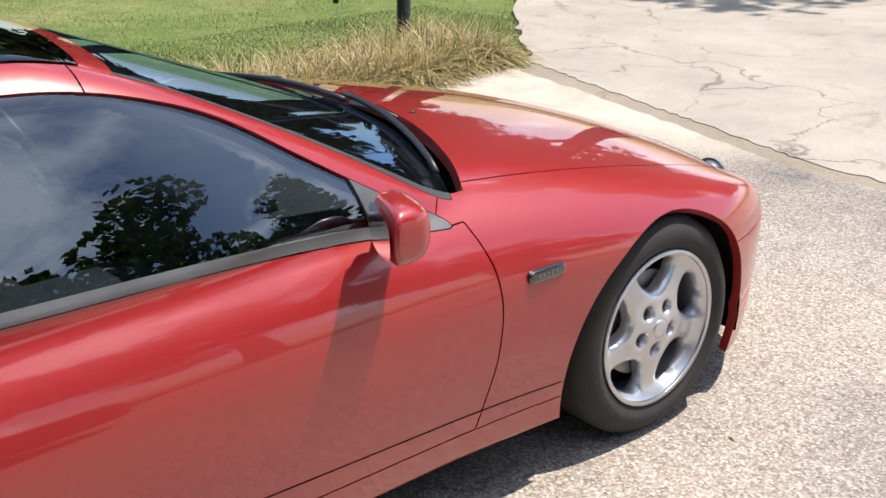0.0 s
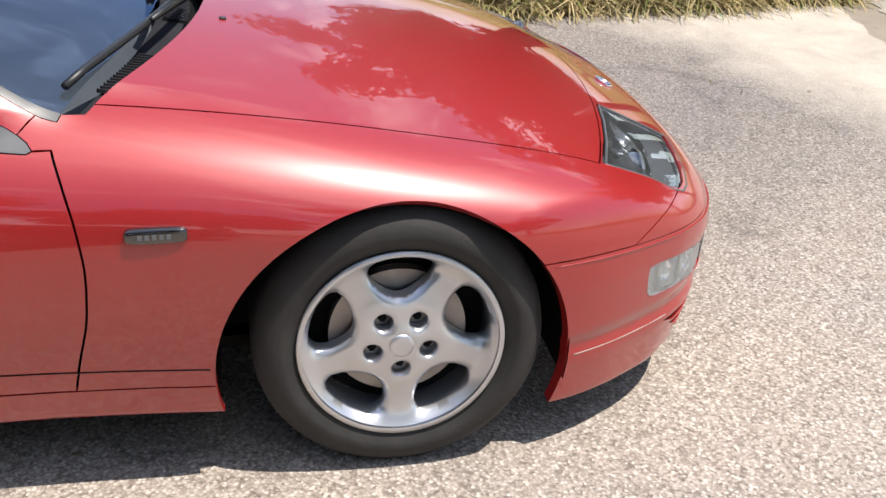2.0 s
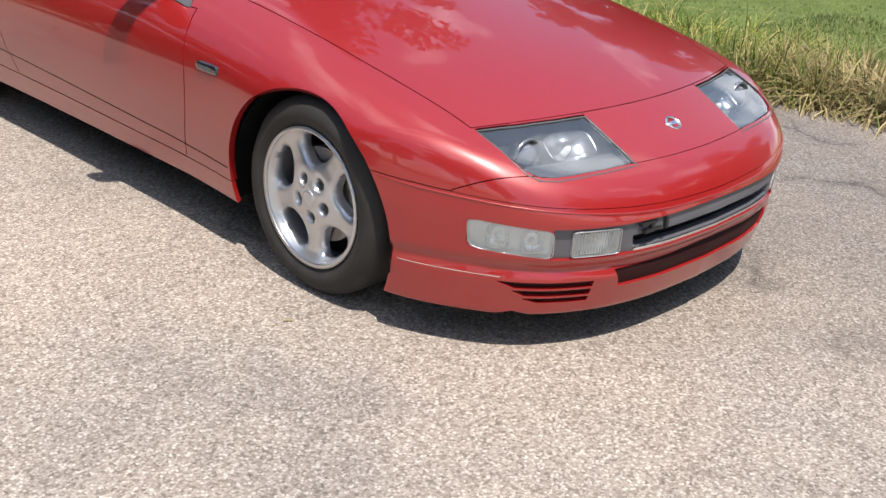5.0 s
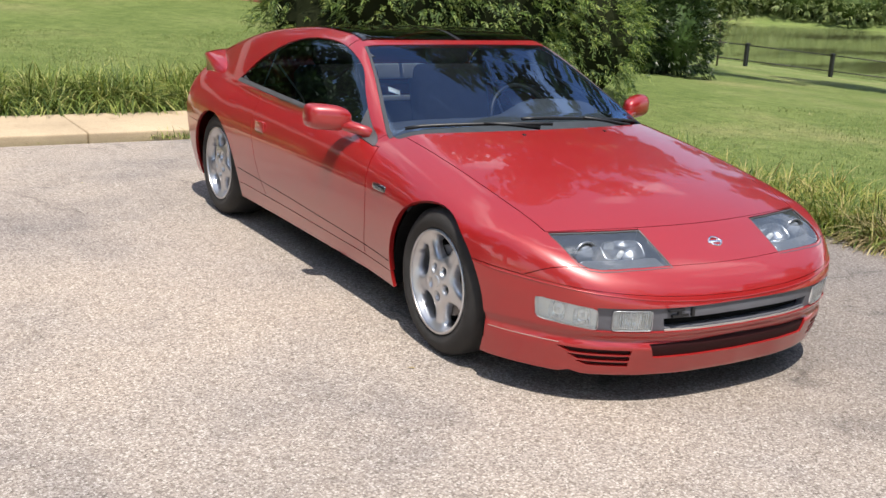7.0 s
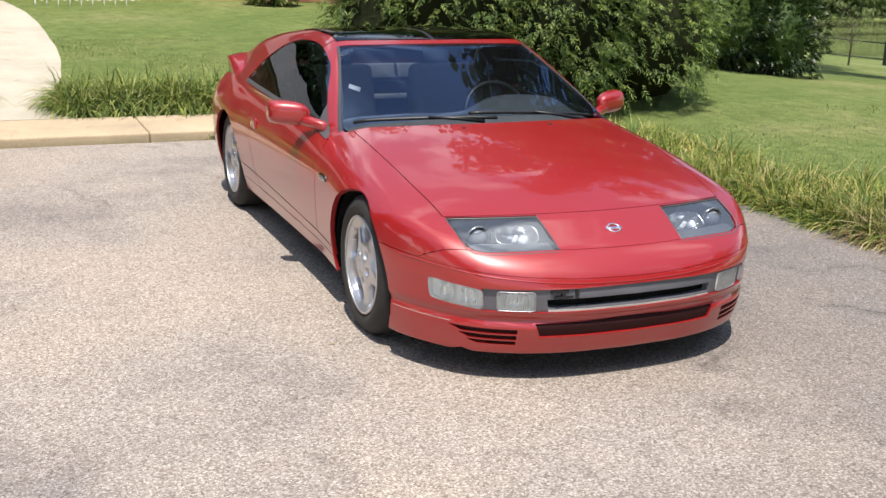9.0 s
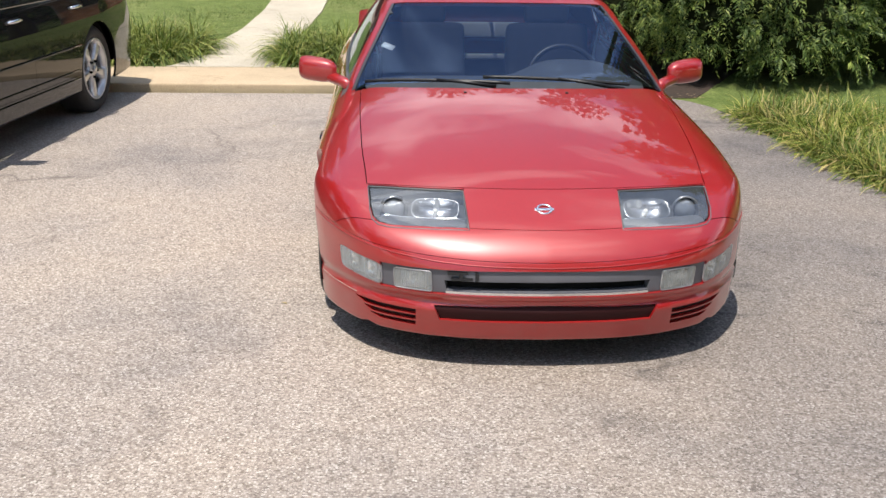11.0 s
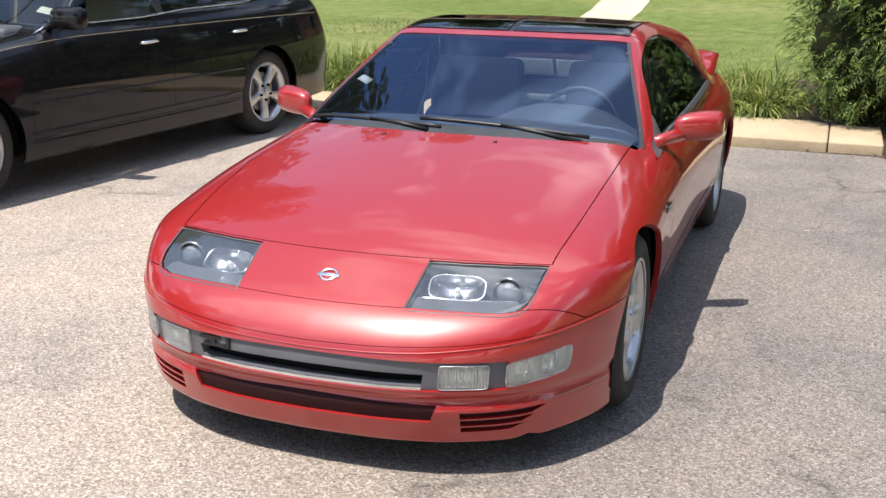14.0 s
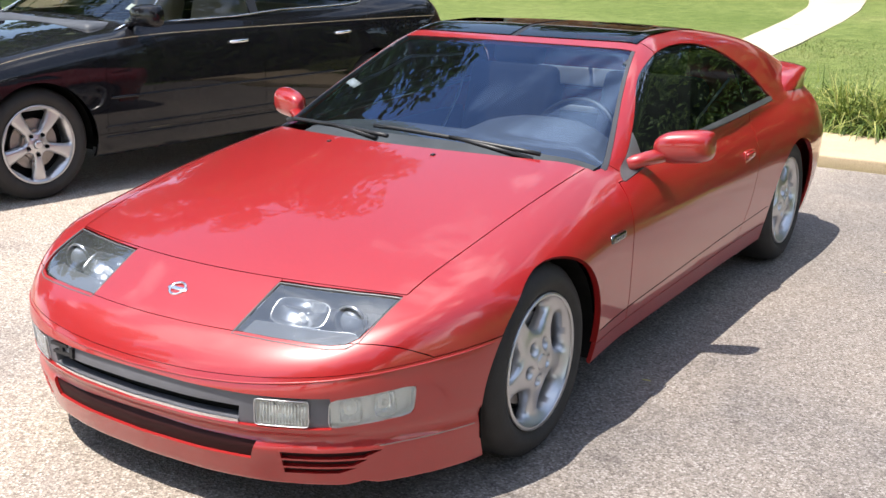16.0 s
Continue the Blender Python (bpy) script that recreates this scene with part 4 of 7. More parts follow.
    for x0, x1, z0, z1 in ((-0.360, -0.288, 0.378, 0.387), (-0.345, -0.270, 0.356, 0.365), (-0.318, -0.304, 0.365, 0.378), (-0.262, -0.250, 0.356, 0.387)):
        yy = float(NOSE(abs(x0 + x1) / 2)) + 0.010
        add_box(bm, (x0, yy - 0.005, z0), (x1, yy + 0.008, z1))
    part("grille_badge", bm, TRIM, car, "small black grille badge", False)

    # side badges, door handles, mirrors
    for s, d in zip((1, -1), doors):
        y0, y1, z = 0.405, 0.520, 0.598
        bm = bmesh.new()
        mx = float(sh.settle(np.array([[0.86, (y0 + y1) / 2, z]]))[0][0])
        rings = []
        for k, lift in ((1.0, -0.006), (1.0, 0.003), (0.93, 0.0065), (0.78, 0.0085), (0.4, 0.0095)):
            ring = []
            for i in range(28):
                a = math.tau * i / 28
                cy, cz = math.cos(a), math.sin(a)
                ring.append(bm.verts.new((s * (mx + lift), (y0 + y1) / 2 + (0.057 - 0.016 * (1 - k)) * math.copysign(abs(cy) ** 0.35, cy), z + 0.0155 * k * math.copysign(abs(cz) ** 0.45, cz))))
            rings.append(ring)
        for p, q in zip(rings[:-1], rings[1:]):
            for i in range(28):
                bm.faces.new((p[i], p[(i + 1) % 28], q[(i + 1) % 28], q[i]))
        bm.faces.new(rings[-1])
        bmesh.ops.recalc_face_normals(bm, faces=bm.faces)
        b = part("side_marker", bm, MARKER, car, "small glossy black side marker lamp")
        for k in range(5):
            q = y0 + 0.03 + 0.013 * k
            bm = box((s * (mx + 0.0090) - 0.0015, q, z - 0.005), (s * (mx + 0.0090) + 0.0015, q + 0.008, z + 0.005))
            part("marker_bar", bm, LAMP_GREY, b, smooth=False)
        c = sh.settle(np.array([[0.86, 1.86, 0.640]]))[0]
        bm = bmesh.new()
        add_box(bm, (s * c[0] - 0.012, 1.800, 0.610), (s * c[0] + 0.004, 1.915, 0.668), 0.004)
        h = part("handle_recess", bm, RED, d, "red handle recess")
        bm = bmesh.new()
        add_box(bm, (s * c[0] - 0.004, 1.806, 0.634), (s * c[0] + 0.014, 1.905, 0.662), 0.007)
        part("door_handle", bm, RED, d, "red door handle")
        build_mirror(d, s)

    # joint in the roof rail above each door
    rail = sh.settle(np.array([(x, 1.365, 1.155 - 0.45 * (x - 0.53)) for x in np.linspace(0.528, 0.612, 10)]))
    for s in (1, -1):
        bm = bmesh.new()
        tube(bm, [(s * x, y, z - 0.0005) for x, y, z in rail], 0.0020, 5)
        part("roof_rail_joint", bm, DARK, car, "thin dark joint in the roof rail")

    # dark strip painting the shadow line of the crease along the door bottoms
    line_pts = sh.settle(np.array([(0.85, y, 0.290 + 0.035 * (y - 0.38)) for y in np.linspace(0.385, 2.20, 40)]))
    for s in (1, -1):
        bm = bmesh.new()
        tube(bm, [(s * (x - 0.0006), y, z) for x, y, z in line_pts], 0.0022, 5)
        part("sill_shadow_line", bm, DARK, car, "dark strip for the shadow line of the crease above the sill")

    # wheel arches, underbody, wheels
    for s in (1, -1):
        arch_liner("arch_liner", car, (0.010, 0.265), 0.369, 0.56, 0.835, s)
        arch_liner("arch_liner", car, (2.57, 0.268), 0.352, 0.56, 0.81, s)
        turn = 0 if s > 0 else 180
        build_wheel(car, pose(s * 0.838, 0.0, 0.304, 0, 0, turn), 0.3055, 0.2105, 0.225, 0)
        build_wheel(car, pose(s * 0.842, 2.57, 0.304, 0, 0, turn), 0.3055, 0.2105, 0.235, 0)
    part("underbody", box((-0.56, -0.70, 0.15), (0.56, 3.25, 0.24), 0.02), DARK, car)
    part("floor_pan", box((-0.80, 0.40, 0.20), (0.80, 2.14, 0.28), 0.02), DARK, car)
    # linings added to block sun that leaks down past the cowl corners
    for s in (1, -1):
        part("door_light_block", box((min(s * 0.70, s * 0.755), 0.50, 0.26), (max(s * 0.70, s * 0.755), 2.05, 0.705), 0.02), CABIN, car, "dark door lining, added to block light leaks")
    part("engine_bay", box((-0.55, -0.55, 0.25), (0.55, 0.35, 0.50), 0.05), DARK, car)
    # unseen blocks added to stop sunlight leaking through the headlamp seams
    for s in (1, -1):
        part("lamp_light_block", box((min(s * 0.50, s * 0.68), -0.60, 0.26), (max(s * 0.50, s * 0.68), -0.37, 0.40), 0.01), DARK, car)
    part("firewall", box((-0.66, 0.44, 0.24), (0.66, 0.49, 0.74), 0.01), DARK, car)
    # washer nozzles on the bonnet
    for s in (-1, 1):
        c = sh.settle(np.array([[s * 0.226, 0.325, 0.825]]))[0]
        part("washer_nozzle", box((c[0] - 0.007, c[1] - 0.008, c[2] - 0.004), (c[0] + 0.007, c[1] + 0.008, c[2] + 0.005), 0.003), TRIM, car)
    build_wipers(car)
    for x0, x1 in ((-0.55, -0.36), (0.30, 0.52), (-0.10, 0.08)):
        for k in range(15):
            x = x0 + (x1 - x0) * k / 14
            q = sh.settle(np.array([[x, 0.435 + 0.37 * x * x, 0.84]]))[0]
            part("cowl_slat", box((-0.0035, -0.028, -0.004), (0.0035, 0.028, 0.004), 0, pose(q[0], q[1], q[2] - 0.058, 14, 0, -math.degrees(0.74 * x))), COWL, car, smooth=False)
    build_cabin(car)
    build_spoiler(car)
    return car


def build_mirror(door, s):
    """A body-coloured mirror housing on a short arm, its glass set into the rear."""
    bm = bmesh.new()
    rings = []
    prof = [(0.0, 0.46), (0.04, 0.64), (0.12, 0.82), (0.26, 0.95), (0.45, 1.0), (0.70, 1.0), (0.86, 0.95), (0.95, 0.83), (0.99, 0.62), (1.0, 0.42)]
    n = 32
    for u, k in prof:
        x, cy, cz = 0.815 + 0.188 * u, 0.885 + 0.085 * u, 0.824 + 0.012 * u
        ring = []
        for i in range(n):
            c, q = math.cos(math.tau * i / n), math.sin(math.tau * i / n)
            ry = ((0.056 + 0.018 * u) if c < 0 else 0.030) * k
            rz = (0.062 if q > 0 else 0.056) * k
            ring.append(bm.verts.new((s * x, cy + ry * math.copysign(abs(c) ** 0.74, c), cz + rz * math.copysign(abs(q) ** 0.70, q))))
        rings.append(ring)
    for p, q in zip(rings[:-1], rings[1:]):
        for i in range(n):
            bm.faces.new((p[i], p[(i + 1) % n], q[(i + 1) % n], q[i]))
    bm.faces.new(rings[0])
    bm.faces.new(rings[-1])
    bmesh.ops.recalc_face_normals(bm, faces=bm.faces)
    bmesh.ops.subdivide_edges(bm, edges=bm.edges, cuts=1, smooth=0.5, use_grid_fill=True)
    part("mirror_housing", bm, RED, door, "red mirror housing")
    bm = bmesh.new()
    tube(bm, [(s * 0.745, 0.78, 0.768), (s * 0.780, 0.835, 0.784), (s * 0.850, 0.875, 0.806)], [0.030, 0.026, 0.028], 14)
    part("mirror_arm", bm, RED, door)
    bm = bmesh.new()
    rim = []
    for i in range(28):
        a = math.tau * i / 28
        c, q = math.cos(a), math.sin(a)
        u = 0.5 + 0.43 * math.copysign(abs(c) ** 0.6, c)
        rim.append(bm.verts.new((s * (0.815 + 0.188 * u), 0.917 + 0.085 * u, 0.828 + 0.046 * math.copysign(abs(q) ** 0.7, q))))
    f = bm.faces.new(rim)
    bmesh.ops.recalc_face_normals(bm, faces=bm.faces)
    if f.normal.y < 0:
        f.normal_flip()
    part("mirror_glass", bm, CHROME, door, "mirror glass", False)


def build_wipers(car):
    for (x0, y0, z0), (x1, y1, z1), pivot in (((-0.135, 0.484, 0.860), (0.545, 0.512, 0.826), (0.52, 0.49, 0.806)), ((-0.67, 0.618, 0.820), (-0.02, 0.402, 0.846), (-0.08, 0.405, 0.832))):
        bm = bmesh.new()
        n = 10
        pts = []
        for i in range(n + 1):
            u = i / n
            x, y, z = x0 + (x1 - x0) * u, y0 + (y1 - y0) * u - 0.06 * math.sin(math.pi * u) * 0.4, z0 + (z1 - z0) * u
            p = np.array([[x, y, z]])
            for _ in range(5):
                e = 1e-3
                g = np.array([(coupe(p + e * np.eye(3)[i2]) - coupe(p - e * np.eye(3)[i2]))[0] for i2 in range(3)]) / (2 * e)
                p = p - (coupe(p)[0] / (g @ g)) * g
            pts.append(tuple((p[0] + g / np.linalg.norm(g) * 0.012).tolist()))
        tube(bm, pts, 0.0085, 6)
        w = part("wiper_blade", bm, TRIM, car, "black wiper blade")
        bm = bmesh.new()
        mid = Vector(pts[n // 2]) + Vector((0, -0.010, 0.006))
        tube(bm, [Vector(pivot) + Vector((0, 0.01, 0.005)), Vector(pivot).lerp(mid, 0.5) + Vector((0, 0, 0.006)), mid], [0.012, 0.009, 0.006], 6)
        part("wiper_arm", bm, TRIM, w)


def build_cabin(car):
    """Dashboard, steering wheel, two seats and the rear shelf seen through the glass."""
    bm = bmesh.new()
    rows = []
    for y, z, w in ((0.50, 0.70, 0.64), (0.62, 0.785, 0.66), (0.80, 0.812, 0.68), (0.95, 0.80, 0.69), (1.02, 0.755, 0.69), (1.03, 0.60, 0.68), (1.00, 0.45, 0.66)):
        row = []
        for i in range(25):
            x = -w + 2 * w * i / 24
            hood = 0.085 * math.exp(-((x - 0.35) / 0.25) ** 4) if 0.72 < y < 1.03 else 0
            row.append(bm.verts.new((x, y + 0.04 * (x / w) ** 2, z + hood - 0.03 * (x / w) ** 4)))
        rows.append(row)
    for p, q in zip(rows[:-1], rows[1:]):
        for i in range(24):
            bm.faces.new((p[i], p[i + 1], q[i + 1], q[i]))
    bmesh.ops.recalc_face_normals(bm, faces=bm.faces)
    part("dashboard", bm, DASH, car, "dark grey dashboard")
    m = pose(0.345, 1.175, 0.742, 66, 0, 0)
    sw = new("steering_wheel")
    sw.parent, sw.matrix_local = car, m
    bm = bmesh.new()
    tube(bm, [(0.185 * math.cos(a), 0.185 * math.sin(a), 0) for a in np.linspace(0, math.tau, 41)[:-1]], 0.0145, 10, True)
    part("wheel_rim", bm, plain_leather, sw)
    bm = bmesh.new()
    add_box(bm, (-0.075, -0.065, -0.03), (0.075, 0.055, 0.012), 0.02)
    part("airbag_cover", bm, CABIN, sw)
    for a in (200, 340, 270):
        bm = bmesh.new()
        tube(bm, [(0.05 * math.cos(radians(a)), 0.05 * math.sin(radians(a)), -0.01), (0.18 * math.cos(radians(a)), 0.18 * math.sin(radians(a)), 0)], 0.013, 6)
        part("wheel_spoke", bm, CABIN, sw)
    bm = bmesh.new()
    tube(bm, [(0, 0, -0.01), (0, 0.0, -0.22)], 0.03, 10)
    part("steering_column", bm, CABIN, sw)
    for s in (-1, 1):
        seat = new("seat")
        seat.parent, seat.matrix_local = car, pose(s * 0.36, 1.55, 0.28)
        part("seat_cushion", box((-0.25, -0.28, 0.0), (0.25, 0.26, 0.20), 0.05, seg=3), SEAT, seat)
        part("seat_back", box((-0.24, -0.05, 0.0), (0.24, 0.10, 0.58), 0.05, pose(0, 0.24, 0.12, -20), 3), SEAT, seat)
        part("headrest", box((-0.13, -0.04, 0.0), (0.13, 0.05, 0.16), 0.035, pose(0, 0.44, 0.665, -12), 3), SEAT, seat)
        bm = bmesh.new()
        tube(bm, [(s * 0.30, 0.50, 0.66), (s * 0.24, 0.30, 0.50), (s * 0.27, 0.05, 0.18)], 0.006, 6)
        for v in bm.verts:
            v.co.x += s * 0.02
        part("seat_belt", bm, PALE, seat, "pale seat belt")
    part("centre_console", box((-0.10, 0.95, 0.28), (0.10, 1.9, 0.50), 0.03), CABIN, car)
    part("rear_bulkhead", box((-0.66, 2.02, 0.28), (0.66, 2.08, 0.76), 0.02), CABIN, car)
    part("cargo_floor", box((-0.62, 2.08, 0.55), (0.62, 3.2, 0.60), 0.02), CABIN, car)
    # pale strips added to stand in for the bright bars behind the seats
    part("bright_bar_strip", box((-0.24, 1.975, 0.865), (0.20, 1.995, 0.950), 0.006), PALE, car, "pale strip added behind the seats for a bright bar")
    part("bright_bar_strip", box((-0.16, 1.99, 0.735), (0.12, 2.01, 0.765), 0.006), PALE, car, "pale strip added behind the seats for a bright bar")
    part("windscreen_sticker", box((-0.030, -0.022, 0), (0.030, 0.022, 0.0012), 0, pose(-0.565, 0.925, 0.945, 22, 18, -18)), WHITE_CARD, car, "small pale windscreen sticker")


def build_spoiler(car):
    """A tail wing that flows out of the rear deck, its ends turned down to the body sides."""
    bm = bmesh.new()
    rows = []
    n = 36
    for i in range(n + 1):
        u = -1 + 2 * i / n
        e = abs(u)
        x = 0.755 * math.copysign(e ** 0.85, u)
        end = max(0, (e - 0.86) / 0.14)
        top = 0.925 - 0.022 * e**2
        back = 3.135 - 0.07 * e**3
        ring = [(2.60, top - 0.10 - 0.03 * e), (2.76, top - 0.030 - 0.030 * end), (2.90, top - 0.012 - 0.022 * end), (back - 0.04, top + 0.010 - 0.010 * end), (back, top + 0.012 - 0.010 * end),
                (back + 0.008, top - 0.008 - 0.010 * end), (back - 0.02, top - 0.045), (back - 0.03, top - 0.13), (2.72, top - 0.17 - 0.03 * e)]
        rows.append([bm.verts.new((x, y, z)) for y, z in ring])
    m = 9
    for p, q in zip(rows[:-1], rows[1:]):
        for k in range(m):
            bm.faces.new((p[k], p[(k + 1) % m], q[(k + 1) % m], q[k]))
    bm.faces.new(rows[0])
    bm.faces.new(rows[-1])
    bmesh.ops.recalc_face_normals(bm, faces=bm.faces)
    bmesh.ops.bevel(bm, geom=[e for e in bm.edges if len(e.link_faces) == 2 and e.calc_face_angle(0) > 0.5], offset=0.006, segments=2, affect="EDGES")
    part("rear_spoiler", bm, RED, car, "red rear spoiler")


plain_glass_bead = plain("projector_lens_glass", (0.30, 0.33, 0.38), 0.04, metal=0.4, coat=1.0)
DASH = plain("matt_grey_dashboard", (0.085, 0.09, 0.10), 0.7, vary=0.15)
plain_leather = plain("black_leather_rim", (0.02, 0.02, 0.022), 0.4, vary=0.2)
SEAL = plain("dark_screen_seal", (0.045, 0.045, 0.05), 0.4)
COWL = plain("weathered_grey_plastic", (0.020, 0.020, 0.024), 0.85, spec=0.12, vary=0.3, bump=0.1)
SEAM = plain("worn_pale_seam", (0.34, 0.22, 0.19), 0.6)
LAMP_GREY = plain("grey_lamp_panel", (0.15, 0.16, 0.175), 0.30, metal=0.3)
BOWL = plain("rippled_silvered_bowl", (0.93, 0.93, 0.92), 0.20, metal=0.9, vary=0.04, bump=1.0, bump_scale=75)
# body red darkened to near black, painting the shade inside the openings
INTAKE = plain("shaded_red_recess", (0.022, 0.003, 0.0035), 0.6, spec=0.2)
SATIN = plain("dulled_reflector_silver", (0.50, 0.52, 0.55), 0.24, metal=0.9)
MARKER = plain("smoked_marker_lens", (0.010, 0.008, 0.009), 0.12, spec=0.8, coat=1.0)
RIB = plain("ribbed_lamp_glass", (0.84, 0.86, 0.87), 0.16, vary=0.04)
LAMP_WHITE = plain("silvered_lamp_bowl", (0.93, 0.93, 0.91), 0.30, metal=0.10, vary=0.06, bump=0.8, bump_scale=70)
build_coupe()


# ---- the ground ----
def smooth_step(v):
    v = np.clip(v, 0, 1)
    return v * v * (3 - 2 * v)


def land(x, y):
    """The height of the ground: level under the cars, rising to the house, falling to the pond."""
    x, y = np.asarray(x, float), np.asarray(y, float)
    rise = 0.03 + 0.075 * smooth_step((y - 5.2) / 1.2) + 0.050 * np.clip(y - 6.3, 0, 11)
    back = smooth_step((y - 5.0) / 0.8)
    h = back * rise
    u = x + 0.1 * y
    h = h * (1 - smooth_step((u - 5) / 6)) - 0.10 * smooth_step((u - 3.5) / 6)
    h = h - np.minimum(0.042 * (u - 9.5 + np.sqrt((u - 9.5) ** 2 + 1.5)), 1.75)
    far = np.hypot(x + 3, y + 4)
    h = h + 1.5 * smooth_step((far - 64) / 10) * smooth_step((u - 15) / 6)
    return h - 0.035


EDGE = curve([-3.35, -2.9, -2.4, -0.95, 0.6, 1.9, 2.8, 3.7, 4.3, 4.7, 5.0], [3.05, 2.86, 2.84, 2.74, 2.50, 2.38, 2.26, 2.22, 2.16, 2.02, 1.75])

# lawn: blotched turf
LAWN, t, b, _, links = nodes_of("lawn_turf")
big = ramp_node(t, noise_node(t, 0.35, 5.0, 0.6), [(0.32, (0.15, 0.20, 0.065)), (0.52, (0.20, 0.245, 0.09)), (0.72, (0.31, 0.30, 0.15))])
fine = ramp_node(t, noise_node(t, 55.0, 3.0, 0.7), [(0.3, (0.45, 0.5, 0.4)), (0.7, (1.25, 1.25, 1.15))])
mid = ramp_node(t, noise_node(t, 5.0, 5.0, 0.7), [(0.32, (0.68, 0.74, 0.66)), (0.68, (1.22, 1.18, 1.15))])
links.new(mix_node(t, 1.0, mix_node(t, 1.0, big, mid, "MULTIPLY"), fine, "MULTIPLY"), b.inputs["Base Color"])
b.inputs["Roughness"].default_value = 0.9
b.inputs["Specular IOR Level"].default_value = 0.15
bump_node(t, noise_node(t, 60.0, 4.0, 0.7), 0.9, 0.03, b)

# driveway: exposed aggregate, every stone its own tint, with dark blotches
DRIVE, t, b, _, links = nodes_of("driveway_aggregate")
tc = t.nodes.new("ShaderNodeTexCoord")
vor = t.nodes.new("ShaderNodeTexVoronoi")
vor.inputs["Scale"].default_value = 135.0
links.new(tc.outputs["Object"], vor.inputs["Vector"])
sep = t.nodes.new("ShaderNodeSeparateColor")
links.new(vor.outputs["Color"], sep.inputs[0])
stones = ramp_node(t, sep.outputs[0], [(0.0, (0.19, 0.160, 0.138)), (0.18, (0.295, 0.254, 0.222)), (0.5, (0.382, 0.332, 0.290)), (0.8, (0.455, 0.402, 0.355)), (1.0, (0.61, 0.56, 0.51))])
gap = ramp_node(t, vor.outputs["Distance"], [(0.35, (1, 1, 1)), (0.70, (0.76, 0.74, 0.72))])
col = mix_node(t, 1.0, stones, gap, "MULTIPLY")
warm = ramp_node(t, noise_node(t, 0.55, 6.0, 0.62), [(0.34, (0.60, 0.61, 0.65)), (0.47, (0.90, 0.89, 0.89)), (0.66, (1.06, 1.02, 0.97))])
col = mix_node(t, 1.0, col, warm, "MULTIPLY")
# greyer and darker towards the garden edge
sx = t.nodes.new("ShaderNodeSeparateXYZ")
links.new(tc.outputs["Object"], sx.inputs[0])
wob = t.nodes.new("ShaderNodeMath")
wob.operation = "MULTIPLY_ADD"
links.new(noise_node(t, 0.9, 5.0), wob.inputs[0])
wob.inputs[1].default_value = 2.6
links.new(sx.outputs["X"], wob.inputs[2])
mr = t.nodes.new("ShaderNodeMapRange")
for k, v in (("From Min", 0.6), ("From Max", 2.2), ("To Min", 0.0), ("To Max", 0.85)):
    mr.inputs[k].default_value = v
links.new(wob.outputs[0], mr.inputs["Value"])
col = mix_node(t, mr.outputs[0], col, mix_node(t, 1.0, col, (0.56, 0.575, 0.61), "MULTIPLY"))
stain = ramp_node(t, noise_node(t, 1.7, 7.0, 0.7, distortion=1.2), [(0.60, (1, 1, 1)), (0.74, (0.62, 0.62, 0.64))])
col = mix_node(t, 1.0, col, stain, "MULTIPLY")
# smooth pale apron towards the road, its edge worn and uneven
def zone(source, factor, shift, lo, hi, top=1.0):
    """A soft mask from a coordinate that wanders with noise."""
    w = t.nodes.new("ShaderNodeMath")
    w.operation = "MULTIPLY_ADD"
    links.new(shift, w.inputs[0])
    w.inputs[1].default_value = factor
    links.new(source, w.inputs[2])
    m = t.nodes.new("ShaderNodeMapRange")
    for k, v in (("From Min", lo), ("From Max", hi), ("To Min", 0.0), ("To Max", top)):
        m.inputs[k].default_value = v
    m.clamp = True
    links.new(w.outputs[0], m.inputs["Value"])
    return m.outputs[0]


skew = t.nodes.new("ShaderNodeMath")
skew.operation = "MULTIPLY_ADD"
links.new(sx.outputs["X"], skew.inputs[0])
skew.inputs[1].default_value = -0.35
links.new(sx.outputs["Y"], skew.inputs[2])
apron = zone(skew.outputs[0], 1.0, noise_node(t, 1.6, 7.0, 0.65), -1.85, -2.45, 0.9)
grit = ramp_node(t, noise_node(t, 130.0, 3.0, 0.75), [(0.3, (0.40, 0.35, 0.29)), (0.7, (0.56, 0.50, 0.43))])
smear = ramp_node(t, noise_node(t, 2.4, 7.0, 0.7, distortion=0.9), [(0.35, (0.80, 0.79, 0.78)), (0.62, (1.04, 1.03, 1.02))])
col = mix_node(t, apron, col, mix_node(t, 1.0, grit, smear, "MULTIPLY"))
# hair cracks, dark with dirt, fading in and out
crk_n = t.nodes.new("ShaderNodeTexNoise")
crk_n.inputs["Scale"].default_value, crk_n.inputs["Detail"].default_value = 1.5, 7.0
links.new(tc.outputs["Object"], crk_n.inputs["Vector"])
crk_v = t.nodes.new("ShaderNodeVectorMath")
crk_v.operation = "MULTIPLY_ADD"
links.new(crk_n.outputs["Color"], crk_v.inputs[0])
crk_v.inputs[1].default_value = (1.3, 1.3, 0.0)
links.new(tc.outputs["Object"], crk_v.inputs[2])
crk = t.nodes.new("ShaderNodeTexVoronoi")
crk.feature = "DISTANCE_TO_EDGE"
crk.inputs["Scale"].default_value = 0.62
links.new(crk_v.outputs[0], crk.inputs["Vector"])
line = ramp_node(t, crk.outputs["Distance"], [(0.002, (0.40, 0.40, 0.42)), (0.010, (0.84, 0.84, 0.85)), (0.05, (1, 1, 1))])
where = ramp_node(t, noise_node(t, 0.8, 3.0), [(0.50, (0, 0, 0)), (0.62, (0.8, 0.8, 0.8))])
